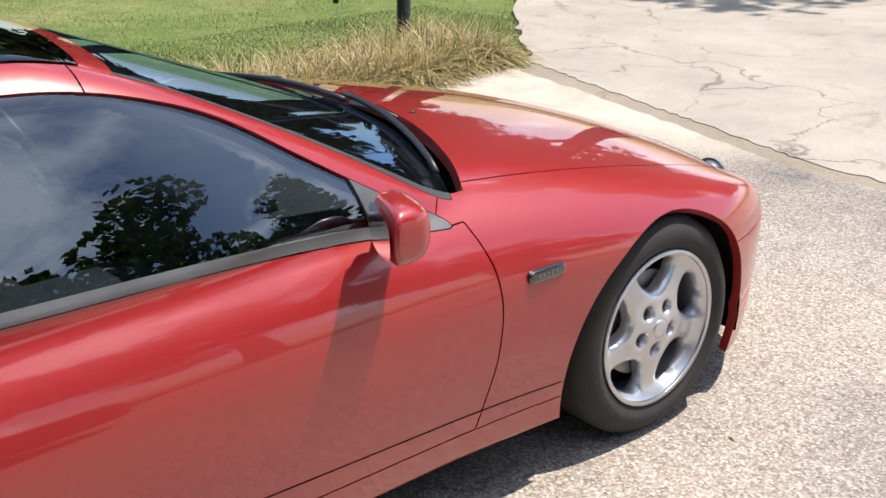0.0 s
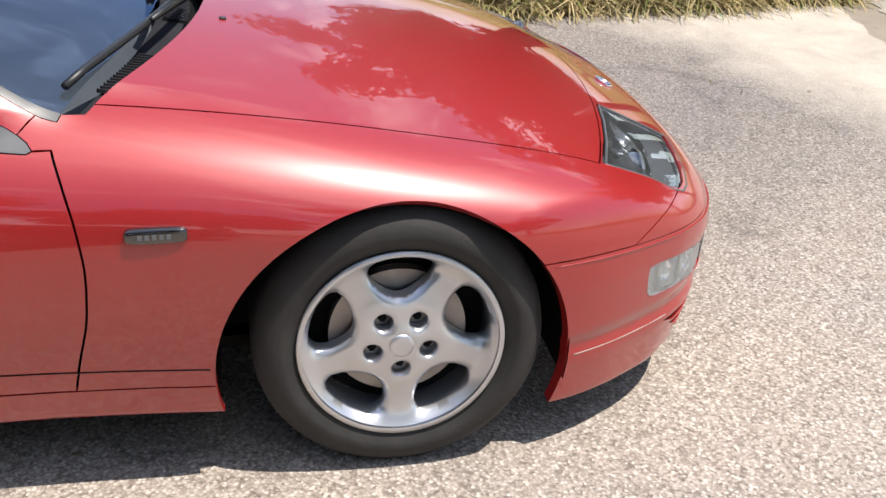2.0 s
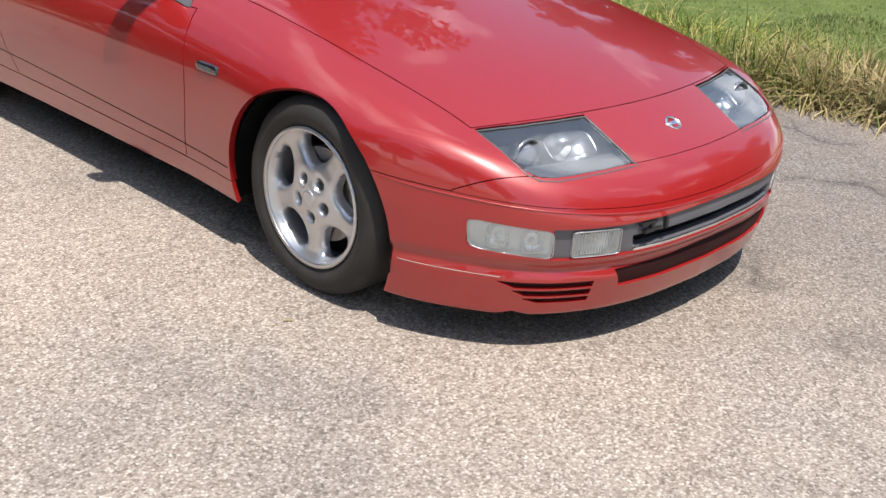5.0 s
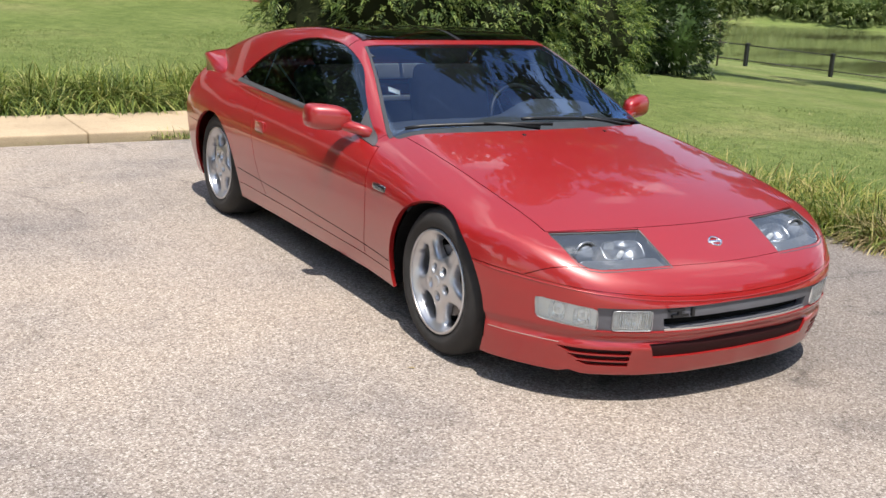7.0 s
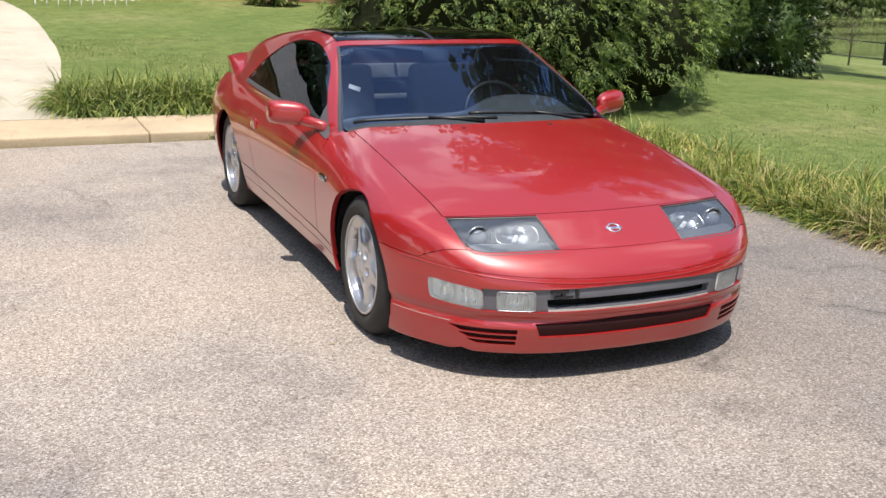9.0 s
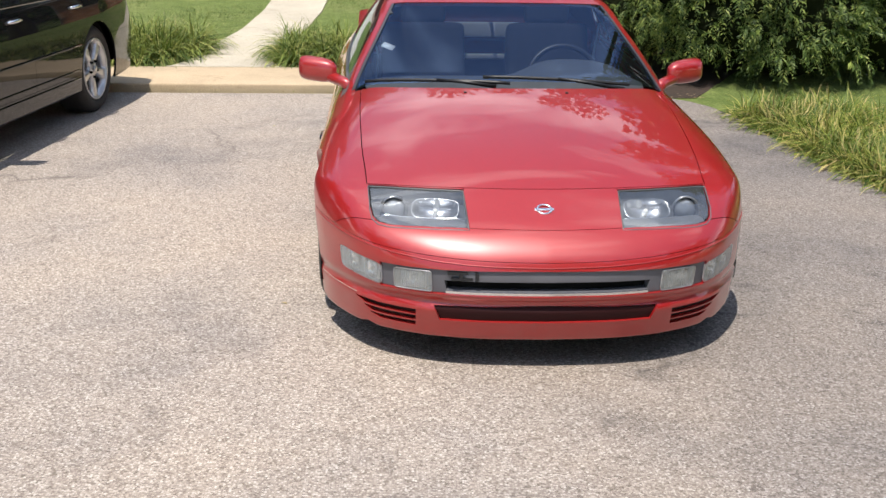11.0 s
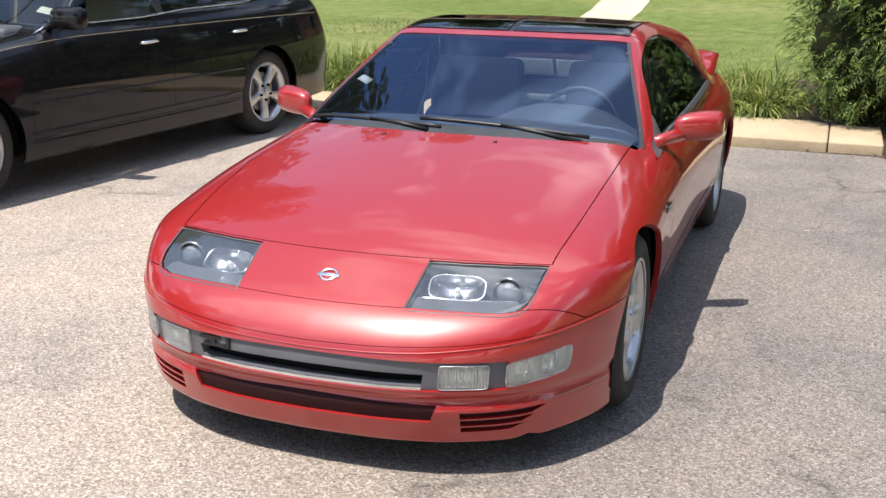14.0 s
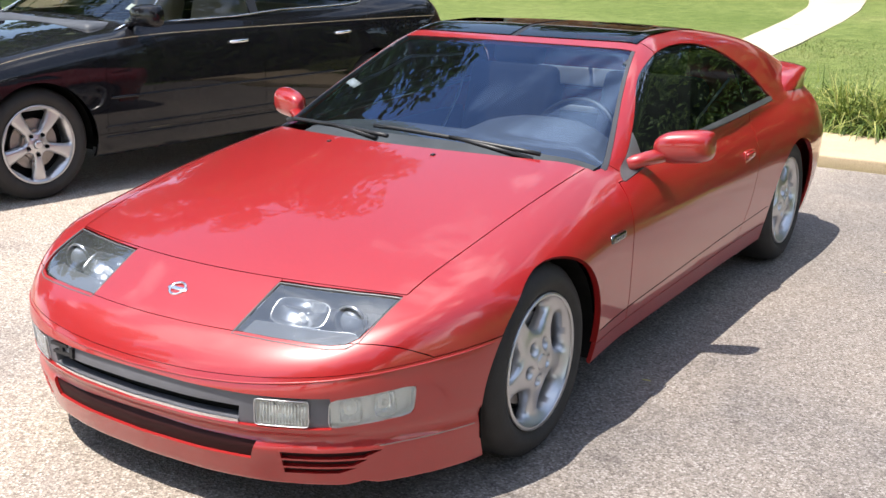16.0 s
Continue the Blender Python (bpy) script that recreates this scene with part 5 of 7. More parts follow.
col = mix_node(t, where, col, mix_node(t, 1.0, col, line, "MULTIPLY"))
# scattered dark droppings and specks
spk = t.nodes.new("ShaderNodeTexVoronoi")
spk.inputs["Scale"].default_value = 1.9
links.new(crk_v.outputs[0], spk.inputs["Vector"])
col = mix_node(t, 1.0, col, ramp_node(t, spk.outputs["Distance"], [(0.020, (0.45, 0.42, 0.40)), (0.034, (1, 1, 1))]), "MULTIPLY")
links.new(col, b.inputs["Base Color"])
b.inputs["Roughness"].default_value = 0.82
b.inputs["Specular IOR Level"].default_value = 0.3
bump_node(t, vor.outputs["Distance"], 0.55, 0.004, b)


def concrete(name, tone, cracks=0.0):
    m, t, b, _, links = nodes_of(name)
    lo, hi = tuple(c * 0.80 for c in tone), tuple(min(1, c * 1.12) for c in tone)
    col = ramp_node(t, noise_node(t, 1.3, 8.0, 0.65), [(0.3, lo), (0.7, hi)])
    col = mix_node(t, 1.0, col, ramp_node(t, noise_node(t, 140.0, 3.0, 0.7), [(0.35, (0.78, 0.77, 0.76)), (0.65, (1.08, 1.08, 1.08))]), "MULTIPLY")
    col = mix_node(t, 1.0, col, ramp_node(t, noise_node(t, 3.2, 7.0, 0.7, distortion=0.8), [(0.58, (1, 1, 1)), (0.75, (0.66, 0.62, 0.57))]), "MULTIPLY")
    height = noise_node(t, 120.0, 4.0, 0.7)
    if cracks:
        tc = t.nodes.new("ShaderNodeTexCoord")
        nz = t.nodes.new("ShaderNodeTexNoise")
        nz.inputs["Scale"].default_value, nz.inputs["Detail"].default_value = 2.2, 6.0
        ad = t.nodes.new("ShaderNodeVectorMath")
        ad.operation = "MULTIPLY_ADD"
        links.new(tc.outputs["Object"], nz.inputs["Vector"])
        links.new(nz.outputs["Color"], ad.inputs[0])
        ad.inputs[1].default_value = (0.9, 0.9, 0.0)
        links.new(tc.outputs["Object"], ad.inputs[2])
        vo = t.nodes.new("ShaderNodeTexVoronoi")
        vo.feature = "DISTANCE_TO_EDGE"
        vo.inputs["Scale"].default_value = cracks
        links.new(ad.outputs[0], vo.inputs["Vector"])
        line = ramp_node(t, vo.outputs["Distance"], [(0.003, (0.50, 0.47, 0.44)), (0.012, (1, 1, 1))])
        worn = ramp_node(t, noise_node(t, 0.7, 3.0), [(0.42, (0, 0, 0)), (0.58, (1, 1, 1))])
        col = mix_node(t, worn, col, mix_node(t, 1.0, col, line, "MULTIPLY"))
        dirt = ramp_node(t, noise_node(t, 0.9, 8.0, 0.72, distortion=1.4), [(0.60, (1, 1, 1)), (0.70, (0.70, 0.64, 0.57))])
        col = mix_node(t, 1.0, col, dirt, "MULTIPLY")
    links.new(col, b.inputs["Base Color"])
    b.inputs["Roughness"].default_value = 0.88
    bump_node(t, height, 0.4, 0.004, b)
    return m


KERB = concrete("pale_kerb_concrete", (0.50, 0.385, 0.255))
WALK = concrete("sunlit_walk_concrete", (0.50, 0.445, 0.355))
SLAB = concrete("old_cracked_concrete", (0.36, 0.32, 0.275), 0.8)
JOINT = concrete("dirty_joint_mortar", (0.27, 0.225, 0.175), 3.0)

# one sheet to the horizon
xs = np.unique(np.r_[-900, -400, -180, -90, np.linspace(-45, 70, 116), 100, 180, 400, 900])
ysg = np.unique(np.r_[-900, -400, -180, -90, np.linspace(-45, 75, 121), 110, 180, 400, 900])
gx, gy = np.meshgrid(xs, ysg)
gz = land(gx, gy) + 0.015 * np.sin(gx * 1.7) * np.sin(gy * 1.3) * smooth_step((gy - 6.5) / 2)
me = bpy.data.meshes.new("ground")
w = len(xs)
me.from_pydata(np.stack([gx.ravel(), gy.ravel(), gz.ravel()], 1).tolist(), [],
               [(j * w + i, j * w + i + 1, (j + 1) * w + i + 1, (j + 1) * w + i) for j in range(len(ysg) - 1) for i in range(w - 1)])
tagged(part_mesh("ground", me, LAWN), "mown green lawn with dry patches sloping to a pond", "ground", kind="structure")


def sheet(name, outline_xy, z, thick, material, label, category, bevel=0.0, kind="structure"):
    """A flat slab with the given outline (anticlockwise)."""
    bm = bmesh.new()
    top = [bm.verts.new((x, y, z)) for x, y in outline_xy]
    f = bm.faces.new(top)
    bmesh.ops.recalc_face_normals(bm, faces=[f])
    if f.normal.z < 0:
        f.normal_flip()
    ext = bmesh.ops.extrude_face_region(bm, geom=[f])
    low = [g for g in ext["geom"] if isinstance(g, bmesh.types.BMVert)]
    for v in [q for q in bm.verts if q not in low]:
        v.co.z -= thick
    bmesh.ops.recalc_face_normals(bm, faces=bm.faces)
    if bevel:
        es = [e for e in bm.edges if abs(e.verts[0].co.z - z) < 1e-5 and abs(e.verts[1].co.z - z) < 1e-5]
        bmesh.ops.bevel(bm, geom=es, offset=bevel, segments=3, affect="EDGES")
    return tagged(part(name, bm, material, None, "", False), label, category, kind=kind)



def ragged(pts, amount, seed, steps=8):
    """A line broken up by small wanderings to either side."""
    rj = random.Random(seed)
    out = []
    for (ax, ay), (bx, by) in zip(pts[:-1], pts[1:]):
        for k in range(steps):
            u = k / steps
            out.append((ax + (bx - ax) * u, ay + (by - ay) * u + (rj.uniform(-amount, amount) if k else 0)))
    return out + [pts[-1]]


near_edge = ragged([(-14, -2.6), (-6, -2.52), (-1, -2.44), (0.2, -2.38), (1.1, -2.60), (2.0, -2.82), (2.80, -2.98)], 0.016, 1, 15)
far_edge = ragged([(-14, -2.72), (-6, -2.64), (-1, -2.57), (0.2, -2.53), (1.1, -2.76), (2.0, -2.99), (3.0, -3.26)], 0.022, 2, 17)
right_edge = [(2.84, -2.9)] + [(float(EDGE(y)), float(y)) for y in np.linspace(-2.8, 5.0, 30)]
sheet("driveway", near_edge + right_edge + [(-14, 5.12)], 0.0, 0.02, DRIVE, "exposed-aggregate concrete driveway with a smooth pale apron", "driveway")
sheet("trim", [(x, y + 0.002) for x, y in near_edge] [::-1] + far_edge, -0.008, 0.02, JOINT, "dirt-filled worn joint between concrete slabs", "joint")
sheet("road", far_edge + ragged([(3.05, -3.40), (3.6, -3.80), (4.25, -4.4), (6.5, -6.6), (11.0, -10.6)], 0.05, 3, 6) + [ (20, -11.5), (20, -16), (9, -11.6), (-8, -10.8), (-40, -10.0), (-40, -2.9)], -0.003, 0.02, SLAB, "old cracked pale concrete road with dark stains", "road")

# kerb of cast lengths along the garden
kerb = thing("kerb", pose(0, 0, 0), "low pale concrete kerb along the garden", "kerb", kind="structure")
random.seed(4)
x0 = -13.0
while x0 < 1.7:
    x1 = min(x0 + 2.4, 1.80)
    bm = box((x0 + 0.004, 5.13, -0.05), (x1 - 0.004, 6.10, 0.066), 0.018, seg=3)
    for v in bm.verts:
        v.co.y += 0.010 * math.sin(v.co.x * 1.9)
        v.co.z += 0.004 * math.sin(v.co.x * 2.7 + v.co.y * 3)
    part("kerb_length", bm, KERB, kerb)
    x0 = x1
# garden walk to the door
walk_mid = curve([6.0, 7.0, 8.5, 10.5, 12.5, 14.5, 16.5], [-2.10, -2.02, -1.82, -1.74, -1.76, -1.92, -2.35])
walk_half = curve([6.0, 6.6, 8.0, 12.0, 15.0, 16.5], [0.60, 0.38, 0.36, 0.37, 0.40, 0.50])
bm = bmesh.new()
rows = []
for y in np.linspace(6.08, 16.3, 60):
    m, h = float(walk_mid(y)), float(walk_half(y))
    wob = 0.004 * math.sin(y * 5.1) + 0.015 * math.sin(y * 1.1)
    z = float(land(m, y)) + 0.012 if y > 6.3 else 0.069
    rows.append([bm.verts.new((m - h - wob, y, z - 0.05)), bm.verts.new((m - h - wob, y, z)), bm.verts.new((m + h - wob, y, z)), bm.verts.new((m + h - wob, y, z - 0.05))])
for p, q in zip(rows[:-1], rows[1:]):
    for k in range(3):
        bm.faces.new((p[k], p[k + 1], q[k + 1], q[k]))
bmesh.ops.recalc_face_normals(bm, faces=bm.faces)
tagged(part("path", bm, WALK, None, "", False), "pale concrete garden path across the lawn to the house door", "path", kind="structure")


# ---- plants ----
def leaf_material(name, stops, rough=0.55, through_light=0.25, spec=0.35):
    """Leaves, each island its own tint, letting some light through."""
    m, t, b, _, links = nodes_of(name)
    g = t.nodes.new("ShaderNodeNewGeometry")
    col = ramp_node(t, g.outputs["Random Per Island"], stops)
    patch = ramp_node(t, noise_node(t, 1.8, 4.0), [(0.3, (0.72, 0.74, 0.7)), (0.7, (1.15, 1.12, 1.05))])
    col = mix_node(t, 1.0, col, patch, "MULTIPLY")
    links.new(col, b.inputs["Base Color"])
    b.inputs["Roughness"].default_value = rough
    b.inputs["Specular IOR Level"].default_value = spec
    tl = t.nodes.new("ShaderNodeBsdfTranslucent")
    links.new(col, tl.inputs["Color"])
    mx = t.nodes.new("ShaderNodeMixShader")
    mx.inputs[0].default_value = through_light
    out = t.nodes["Material Output"]
    links.new(b.outputs[0], mx.inputs[1])
    links.new(tl.outputs[0], mx.inputs[2])
    links.new(mx.outputs[0], out.inputs["Surface"])
    return m


BLADE_GREEN = leaf_material("strap_leaf_green", [(0.0, (0.05, 0.09, 0.02)), (0.4, (0.14, 0.20, 0.04)), (0.75, (0.27, 0.32, 0.075)), (1.0, (0.48, 0.45, 0.18))])
BLADE_TAN = leaf_material("dry_strap_leaf", [(0.0, (0.13, 0.10, 0.045)), (0.35, (0.36, 0.28, 0.14)), (0.78, (0.60, 0.48, 0.27)), (0.90, (0.30, 0.29, 0.09)), (1.0, (0.14, 0.20, 0.05))])
TURF = leaf_material("turf_blades", [(0.0, (0.12, 0.175, 0.05)), (0.5, (0.19, 0.25, 0.08)), (0.82, (0.27, 0.32, 0.12)), (1.0, (0.45, 0.42, 0.22))], 0.6)
CONIFER = leaf_material("conifer_sprays", [(0.0, (0.040, 0.078, 0.020)), (0.5, (0.115, 0.185, 0.042)), (0.85, (0.25, 0.32, 0.075)), (1.0, (0.38, 0.43, 0.125))], 0.5, 0.26)
BROAD = leaf_material("tree_leaves", [(0.0, (0.02, 0.05, 0.012)), (0.6, (0.05, 0.095, 0.02)), (1.0, (0.10, 0.15, 0.035))])
# near-black core colour that paints the deep shade in the bush's hollows
SHADE_LEAF = leaf_material("bush_hollow_shade", [(0.0, (0.010, 0.014, 0.006)), (1.0, (0.022, 0.026, 0.012))], 0.9, 0.05, 0.05)
BARK = plain("rough_bark", (0.09, 0.07, 0.055), 0.9, vary=0.4, scale=14, bump=0.6, bump_scale=30)
# mulch brown taken down to carry the shade under the bush
MULCH = plain("shade_dark_mulch", (0.038, 0.025, 0.018), 0.95, vary=0.5, scale=30, bump=0.6, bump_scale=60)


def strips(name, roots, length, lean, width, material, segs=3, seed=1, arch=1.0):
    """Many arching blades in one mesh. roots: n x 3; length, lean: n; a blade leans towards a heading of its own."""
    rng = np.random.default_rng(seed)
    n = len(roots)
    head = rng.uniform(0, math.tau, n) if lean.ndim == 1 else np.arctan2(lean[:, 1], lean[:, 0]) + rng.normal(0, 0.7, n)
    amount = lean if lean.ndim == 1 else np.hypot(lean[:, 0], lean[:, 1])
    d = np.stack([np.cos(head), np.sin(head), 0 * head], 1)
    s = np.stack([-np.sin(head), np.cos(head), 0 * head], 1)
    tw = rng.normal(0, 0.5, n)
    s = s * np.cos(tw)[:, None] + np.array([0, 0, 1.0]) * np.sin(tw)[:, None] * 0.4
    verts, faces = [], []
    for k in range(segs + 1):
        u = k / segs
        ang = amount * (0.35 + arch * u)
        along = length[:, None] * u
        c = roots + d * (np.sin(ang)[:, None] * along) + np.array([0, 0, 1.0]) * (np.cos(ang)[:, None] * along * (1 - 0.15 * arch * u))
        half = width[:, None] * (1 - u**2.2) * 0.5 if k < segs else width[:, None] * 0.0
        verts += [c - s * half, c + s * half] if k < segs else [c]
    v = np.concatenate(verts)
    i = np.arange(n)
    for k in range(segs - 1):
        a, b2, c2, d2 = i + 2 * k * n, i + (2 * k + 1) * n, i + (2 * k + 3) * n, i + (2 * k + 2) * n
        faces += np.stack([a, b2, c2, d2], 1).tolist()
    k = segs - 1
    faces += np.stack([i + 2 * k * n, i + (2 * k + 1) * n, i + 2 * segs * n], 1).tolist()
    me = bpy.data.meshes.new(name)
    me.from_pydata(v.tolist(), [], faces)
    return part_mesh(name, me, material)


def tufts(rng, xy, per, spread):
    """Roots of clumps, and the way each blade falls from its clump's middle."""
    c = np.repeat(xy, per, 0)
    off = rng.normal(0, spread, (len(c), 2))
    return c + off, off / spread


def strap_bed(name, label, xy, per, size, material, seed, spread=0.05, wide=0.017):
    rng = np.random.default_rng(seed)
    p, off = tufts(rng, np.array(xy), per, spread)
    z = land(p[:, 0], p[:, 1]) + 0.005
    z = np.where((p[:, 1] < 5.13) & (p[:, 0] < EDGE(p[:, 1]) + 0.02), 0.0, z)
    roots = np.stack([p[:, 0], p[:, 1], z], 1)
    ln = size * rng.uniform(0.6, 1.25, len(p))
    lean = off * 1.0 + rng.normal(0, 0.26, off.shape)
    ob = strips(name, roots, ln, lean, wide * rng.uniform(0.7, 1.3, len(p)), material, 4, seed, 1.35)
    return tagged(ob, label, "ornamental grass", kind="stuff")


rng = np.random.default_rng(5)
# green strap-leaf beds beside the path
pts = np.stack([rng.uniform(-1.58, 1.0, 160), rng.uniform(6.26, 7.15, 160)], 1)
strap_bed("border_grass", "dense green strap-leaf border grass behind the kerb", pts, 84, 0.43, BLADE_GREEN, 11, 0.06, 0.013)
pts = np.stack([rng.normal(-2.95, 0.30, 70).clip(-3.7, -2.5), rng.normal(6.75, 0.28, 70).clip(6.28, 8)], 1)
strap_bed("border_grass", "round clump of green strap-leaf grass beside the path", pts, 84, 0.45, BLADE_GREEN, 12, 0.06, 0.013)
pts = np.stack([rng.uniform(-9.5, -4.2, 160), rng.uniform(6.3, 7.3, 160)], 1)
strap_bed("border_grass", "green strap-leaf border grass behind the parked sedan", pts, 30, 0.44, BLADE_GREEN, 13)
# the border along the curved edge of the driveway: green at the bush, dry towards the road
yb = rng.uniform(0.2, 4.2, 420)
xb = EDGE(yb) + 0.10 + np.abs(rng.normal(0.0, 0.50, 420))
mixed = leaf_material("yellowing_strap_leaf", [(0.0, (0.05, 0.10, 0.018)), (0.40, (0.15, 0.21, 0.035)), (0.72, (0.32, 0.34, 0.07)), (1.0, (0.58, 0.45, 0.22))])
strap_bed("border_grass", "yellow-green strap-leaf grass along the driveway edge", np.stack([xb, yb], 1), 64, 0.33, mixed, 14, 0.07, 0.0105)
yb = rng.uniform(-3.15, 0.6, 430)
xb = EDGE(yb) + 0.06 + np.abs(rng.normal(0.0, 0.36, 430)) + 0.1 * np.clip(-2 - yb, 0, 1)
strap_bed("border_grass", "dry tan strap-leaf grass along the driveway edge", np.stack([xb, yb], 1), 64, 0.38, BLADE_TAN, 15, 0.07, 0.0095)
# a few weeds in the kerb's joint
pts = np.stack([rng.normal(-0.35, 0.12, 8), rng.uniform(5.08, 5.13, 8)], 1)
ob = strips("weeds", np.stack([*np.repeat(pts, 14, 0).T + rng.normal(0, 0.03, (2, 112)), np.zeros(112)], 1), rng.uniform(0.05, 0.15, 112), rng.normal(0, 0.7, (112, 2)), np.full(112, 0.006), BLADE_GREEN, 3, 3)
tagged(ob, "small green weeds at the foot of the kerb", "weeds", kind="stuff")


def lawn_blades(name, n, x, y, size, seed, keep):
    rng = np.random.default_rng(seed)
    px, py = rng.uniform(*x, n), rng.uniform(*y, n)
    ok = keep(px, py)
    px, py = px[ok], py[ok]
    roots = np.stack([px, py, land(px, py) - 0.004], 1)
    m = len(px)
    clump = 0.75 + 0.5 * np.sin(px * 2.3 + 1.7 * np.sin(py * 1.1)) * np.sin(py * 1.9)
    ob = strips(name, roots, size * rng.uniform(0.5, 1.2, m) * np.clip(clump, 0.5, 1.3), np.abs(rng.normal(0.45, 0.3, m)), rng.uniform(0.004, 0.010, m), TURF, 2, seed)
    return tagged(ob, "short mown lawn grass", "grass", kind="stuff")


lawn_blades("grass", 75000, (2.7, 5.6), (-4.5, 1.5), 0.05, 24, lambda x, y: (x > EDGE(y) + 0.35) & (x > 3.05 + 0.98 * np.maximum(-3.3 - y, 0)))
lawn_blades("grass", 36000, (2.7, 9.5), (-6.5, 6.0), 0.045, 21, lambda x, y: (x > EDGE(y) + 0.35) & (x > 3.05 + 0.98 * np.maximum(-3.3 - y, 0)))
lawn_blades("grass", 75000, (-9, 6), (6.9, 11.5), 0.036, 22, lambda x, y: np.abs(x - walk_mid(y)) > walk_half(y) + 0.02)


def spray_cloud(name, centres, normals, size, material, seed, fan=5, droop=0.25):
    """Flat feathery sprays: each a fan of narrow leaflets on one plane, pointing out and up."""
    rng = np.random.default_rng(seed)
    n = len(centres)
    out = normals + rng.normal(0, 0.35, (n, 3)) + np.array([0, 0, 0.35])
    out /= np.linalg.norm(out, axis=1, keepdims=True)
    side = np.cross(out, rng.normal(0, 1, (n, 3)))
    side /= np.linalg.norm(side, axis=1, keepdims=True)
    verts, faces, base = [], [], 0
    for k in range(fan):
        a = (k - (fan - 1) / 2) * 0.42 + rng.normal(0, 0.10, n)
        ln = size * (1 - 0.16 * abs(k - (fan - 1) / 2)) * rng.uniform(0.75, 1.25, n)
        d = out * np.cos(a)[:, None] + side * np.sin(a)[:, None]
        q = side * np.cos(a)[:, None] - out * np.sin(a)[:, None]
        tip = centres + d * ln[:, None] - np.array([0, 0, 1.0]) * (droop * ln)[:, None]
        mid = centres + d * (0.55 * ln)[:, None]
        w = (0.10 * ln)[:, None]
        verts += [centres, mid - q * w, tip, mid + q * w]
        i = np.arange(n)
        faces += np.stack([i + base, i + base + n, i + base + 2 * n, i + base + 3 * n], 1).tolist()
        base += 4 * n
    me = bpy.data.meshes.new(name)
    me.from_pydata(np.concatenate(verts).tolist(), [], faces)
    return part_mesh(name, me, material, None, "", False)


def frond_cloud(name, centres, normals, length, material, seed, nodes=8):
    """Drooping feathery fronds: a bent axis with short leaflets to both sides and a tip."""
    rng = np.random.default_rng(seed)
    n = len(centres)
    out = normals + rng.normal(0, 0.42, (n, 3)) + np.array([0, 0, 0.30])
    out /= np.linalg.norm(out, axis=1, keepdims=True)
    side = np.cross(out, np.array([0, 0, 1.0]) + rng.normal(0, 0.45, (n, 3)))
    side /= np.linalg.norm(side, axis=1, keepdims=True)
    ln = length * rng.uniform(0.6, 1.3, n)
    sag = rng.uniform(0.35, 0.95, n)
    verts, faces, base = [], [], 0
    idx = np.arange(n)
    for k in range(nodes):
        u = (k + 0.6) / nodes
        p = centres + out * (ln * u)[:, None] - np.array([0, 0, 1.0]) * (ln * sag * u * u)[:, None]
        d = out - np.array([0, 0, 1.0]) * (2 * sag * u)[:, None]
        d /= np.linalg.norm(d, axis=1, keepdims=True)
        for sgn in (-1, 1):
            a = rng.uniform(0.55, 1.0, n)
            w = sgn * side * np.sin(a)[:, None] + d * np.cos(a)[:, None] + rng.normal(0, 0.16, (n, 3))
            size = ln * (0.36 - 0.24 * u) * rng.uniform(0.7, 1.25, n)
            tip = p + w * size[:, None] - np.array([0, 0, 1.0]) * (0.22 * size)[:, None]
            mid = p + w * (0.5 * size)[:, None]
            q = np.cross(w, np.cross(side, d)) * (0.13 * size)[:, None]
            verts += [p, mid - q, tip, mid + q]
            faces += np.stack([idx + base, idx + base + n, idx + base + 2 * n, idx + base + 3 * n], 1).tolist()
            base += 4 * n
    me = bpy.data.meshes.new(name)
    me.from_pydata(np.concatenate(verts).tolist(), [], faces)
    return part_mesh(name, me, material, None, "", False)


def lobes_cloud(rng, lobes, n, fill=0.30):
    """Points on and just under the skin of many overlapping lobes, with their outward ways."""
    size = np.array([r[0] * r[1] for _, r in lobes]) ** 1.0
    pick = rng.choice(len(lobes), n, p=size / size.sum())
    c, r = np.array([l[0] for l in lobes])[pick], np.array([l[1] for l in lobes])[pick]
    d = rng.normal(0, 1, (n, 3))
    d /= np.linalg.norm(d, axis=1, keepdims=True)
    rad = 1 - fill * rng.random(n) ** 2
    bump = 1 + 0.15 * np.sin(d[:, 0] * 9 + pick) * np.sin(d[:, 2] * 8 + 2 * pick) + 0.06 * np.sin(d[:, 1] * 21 + pick) * np.sin(d[:, 2] * 19)
    return c + d * r * (rad * bump)[:, None], d / r * r.mean(1, keepdims=True)


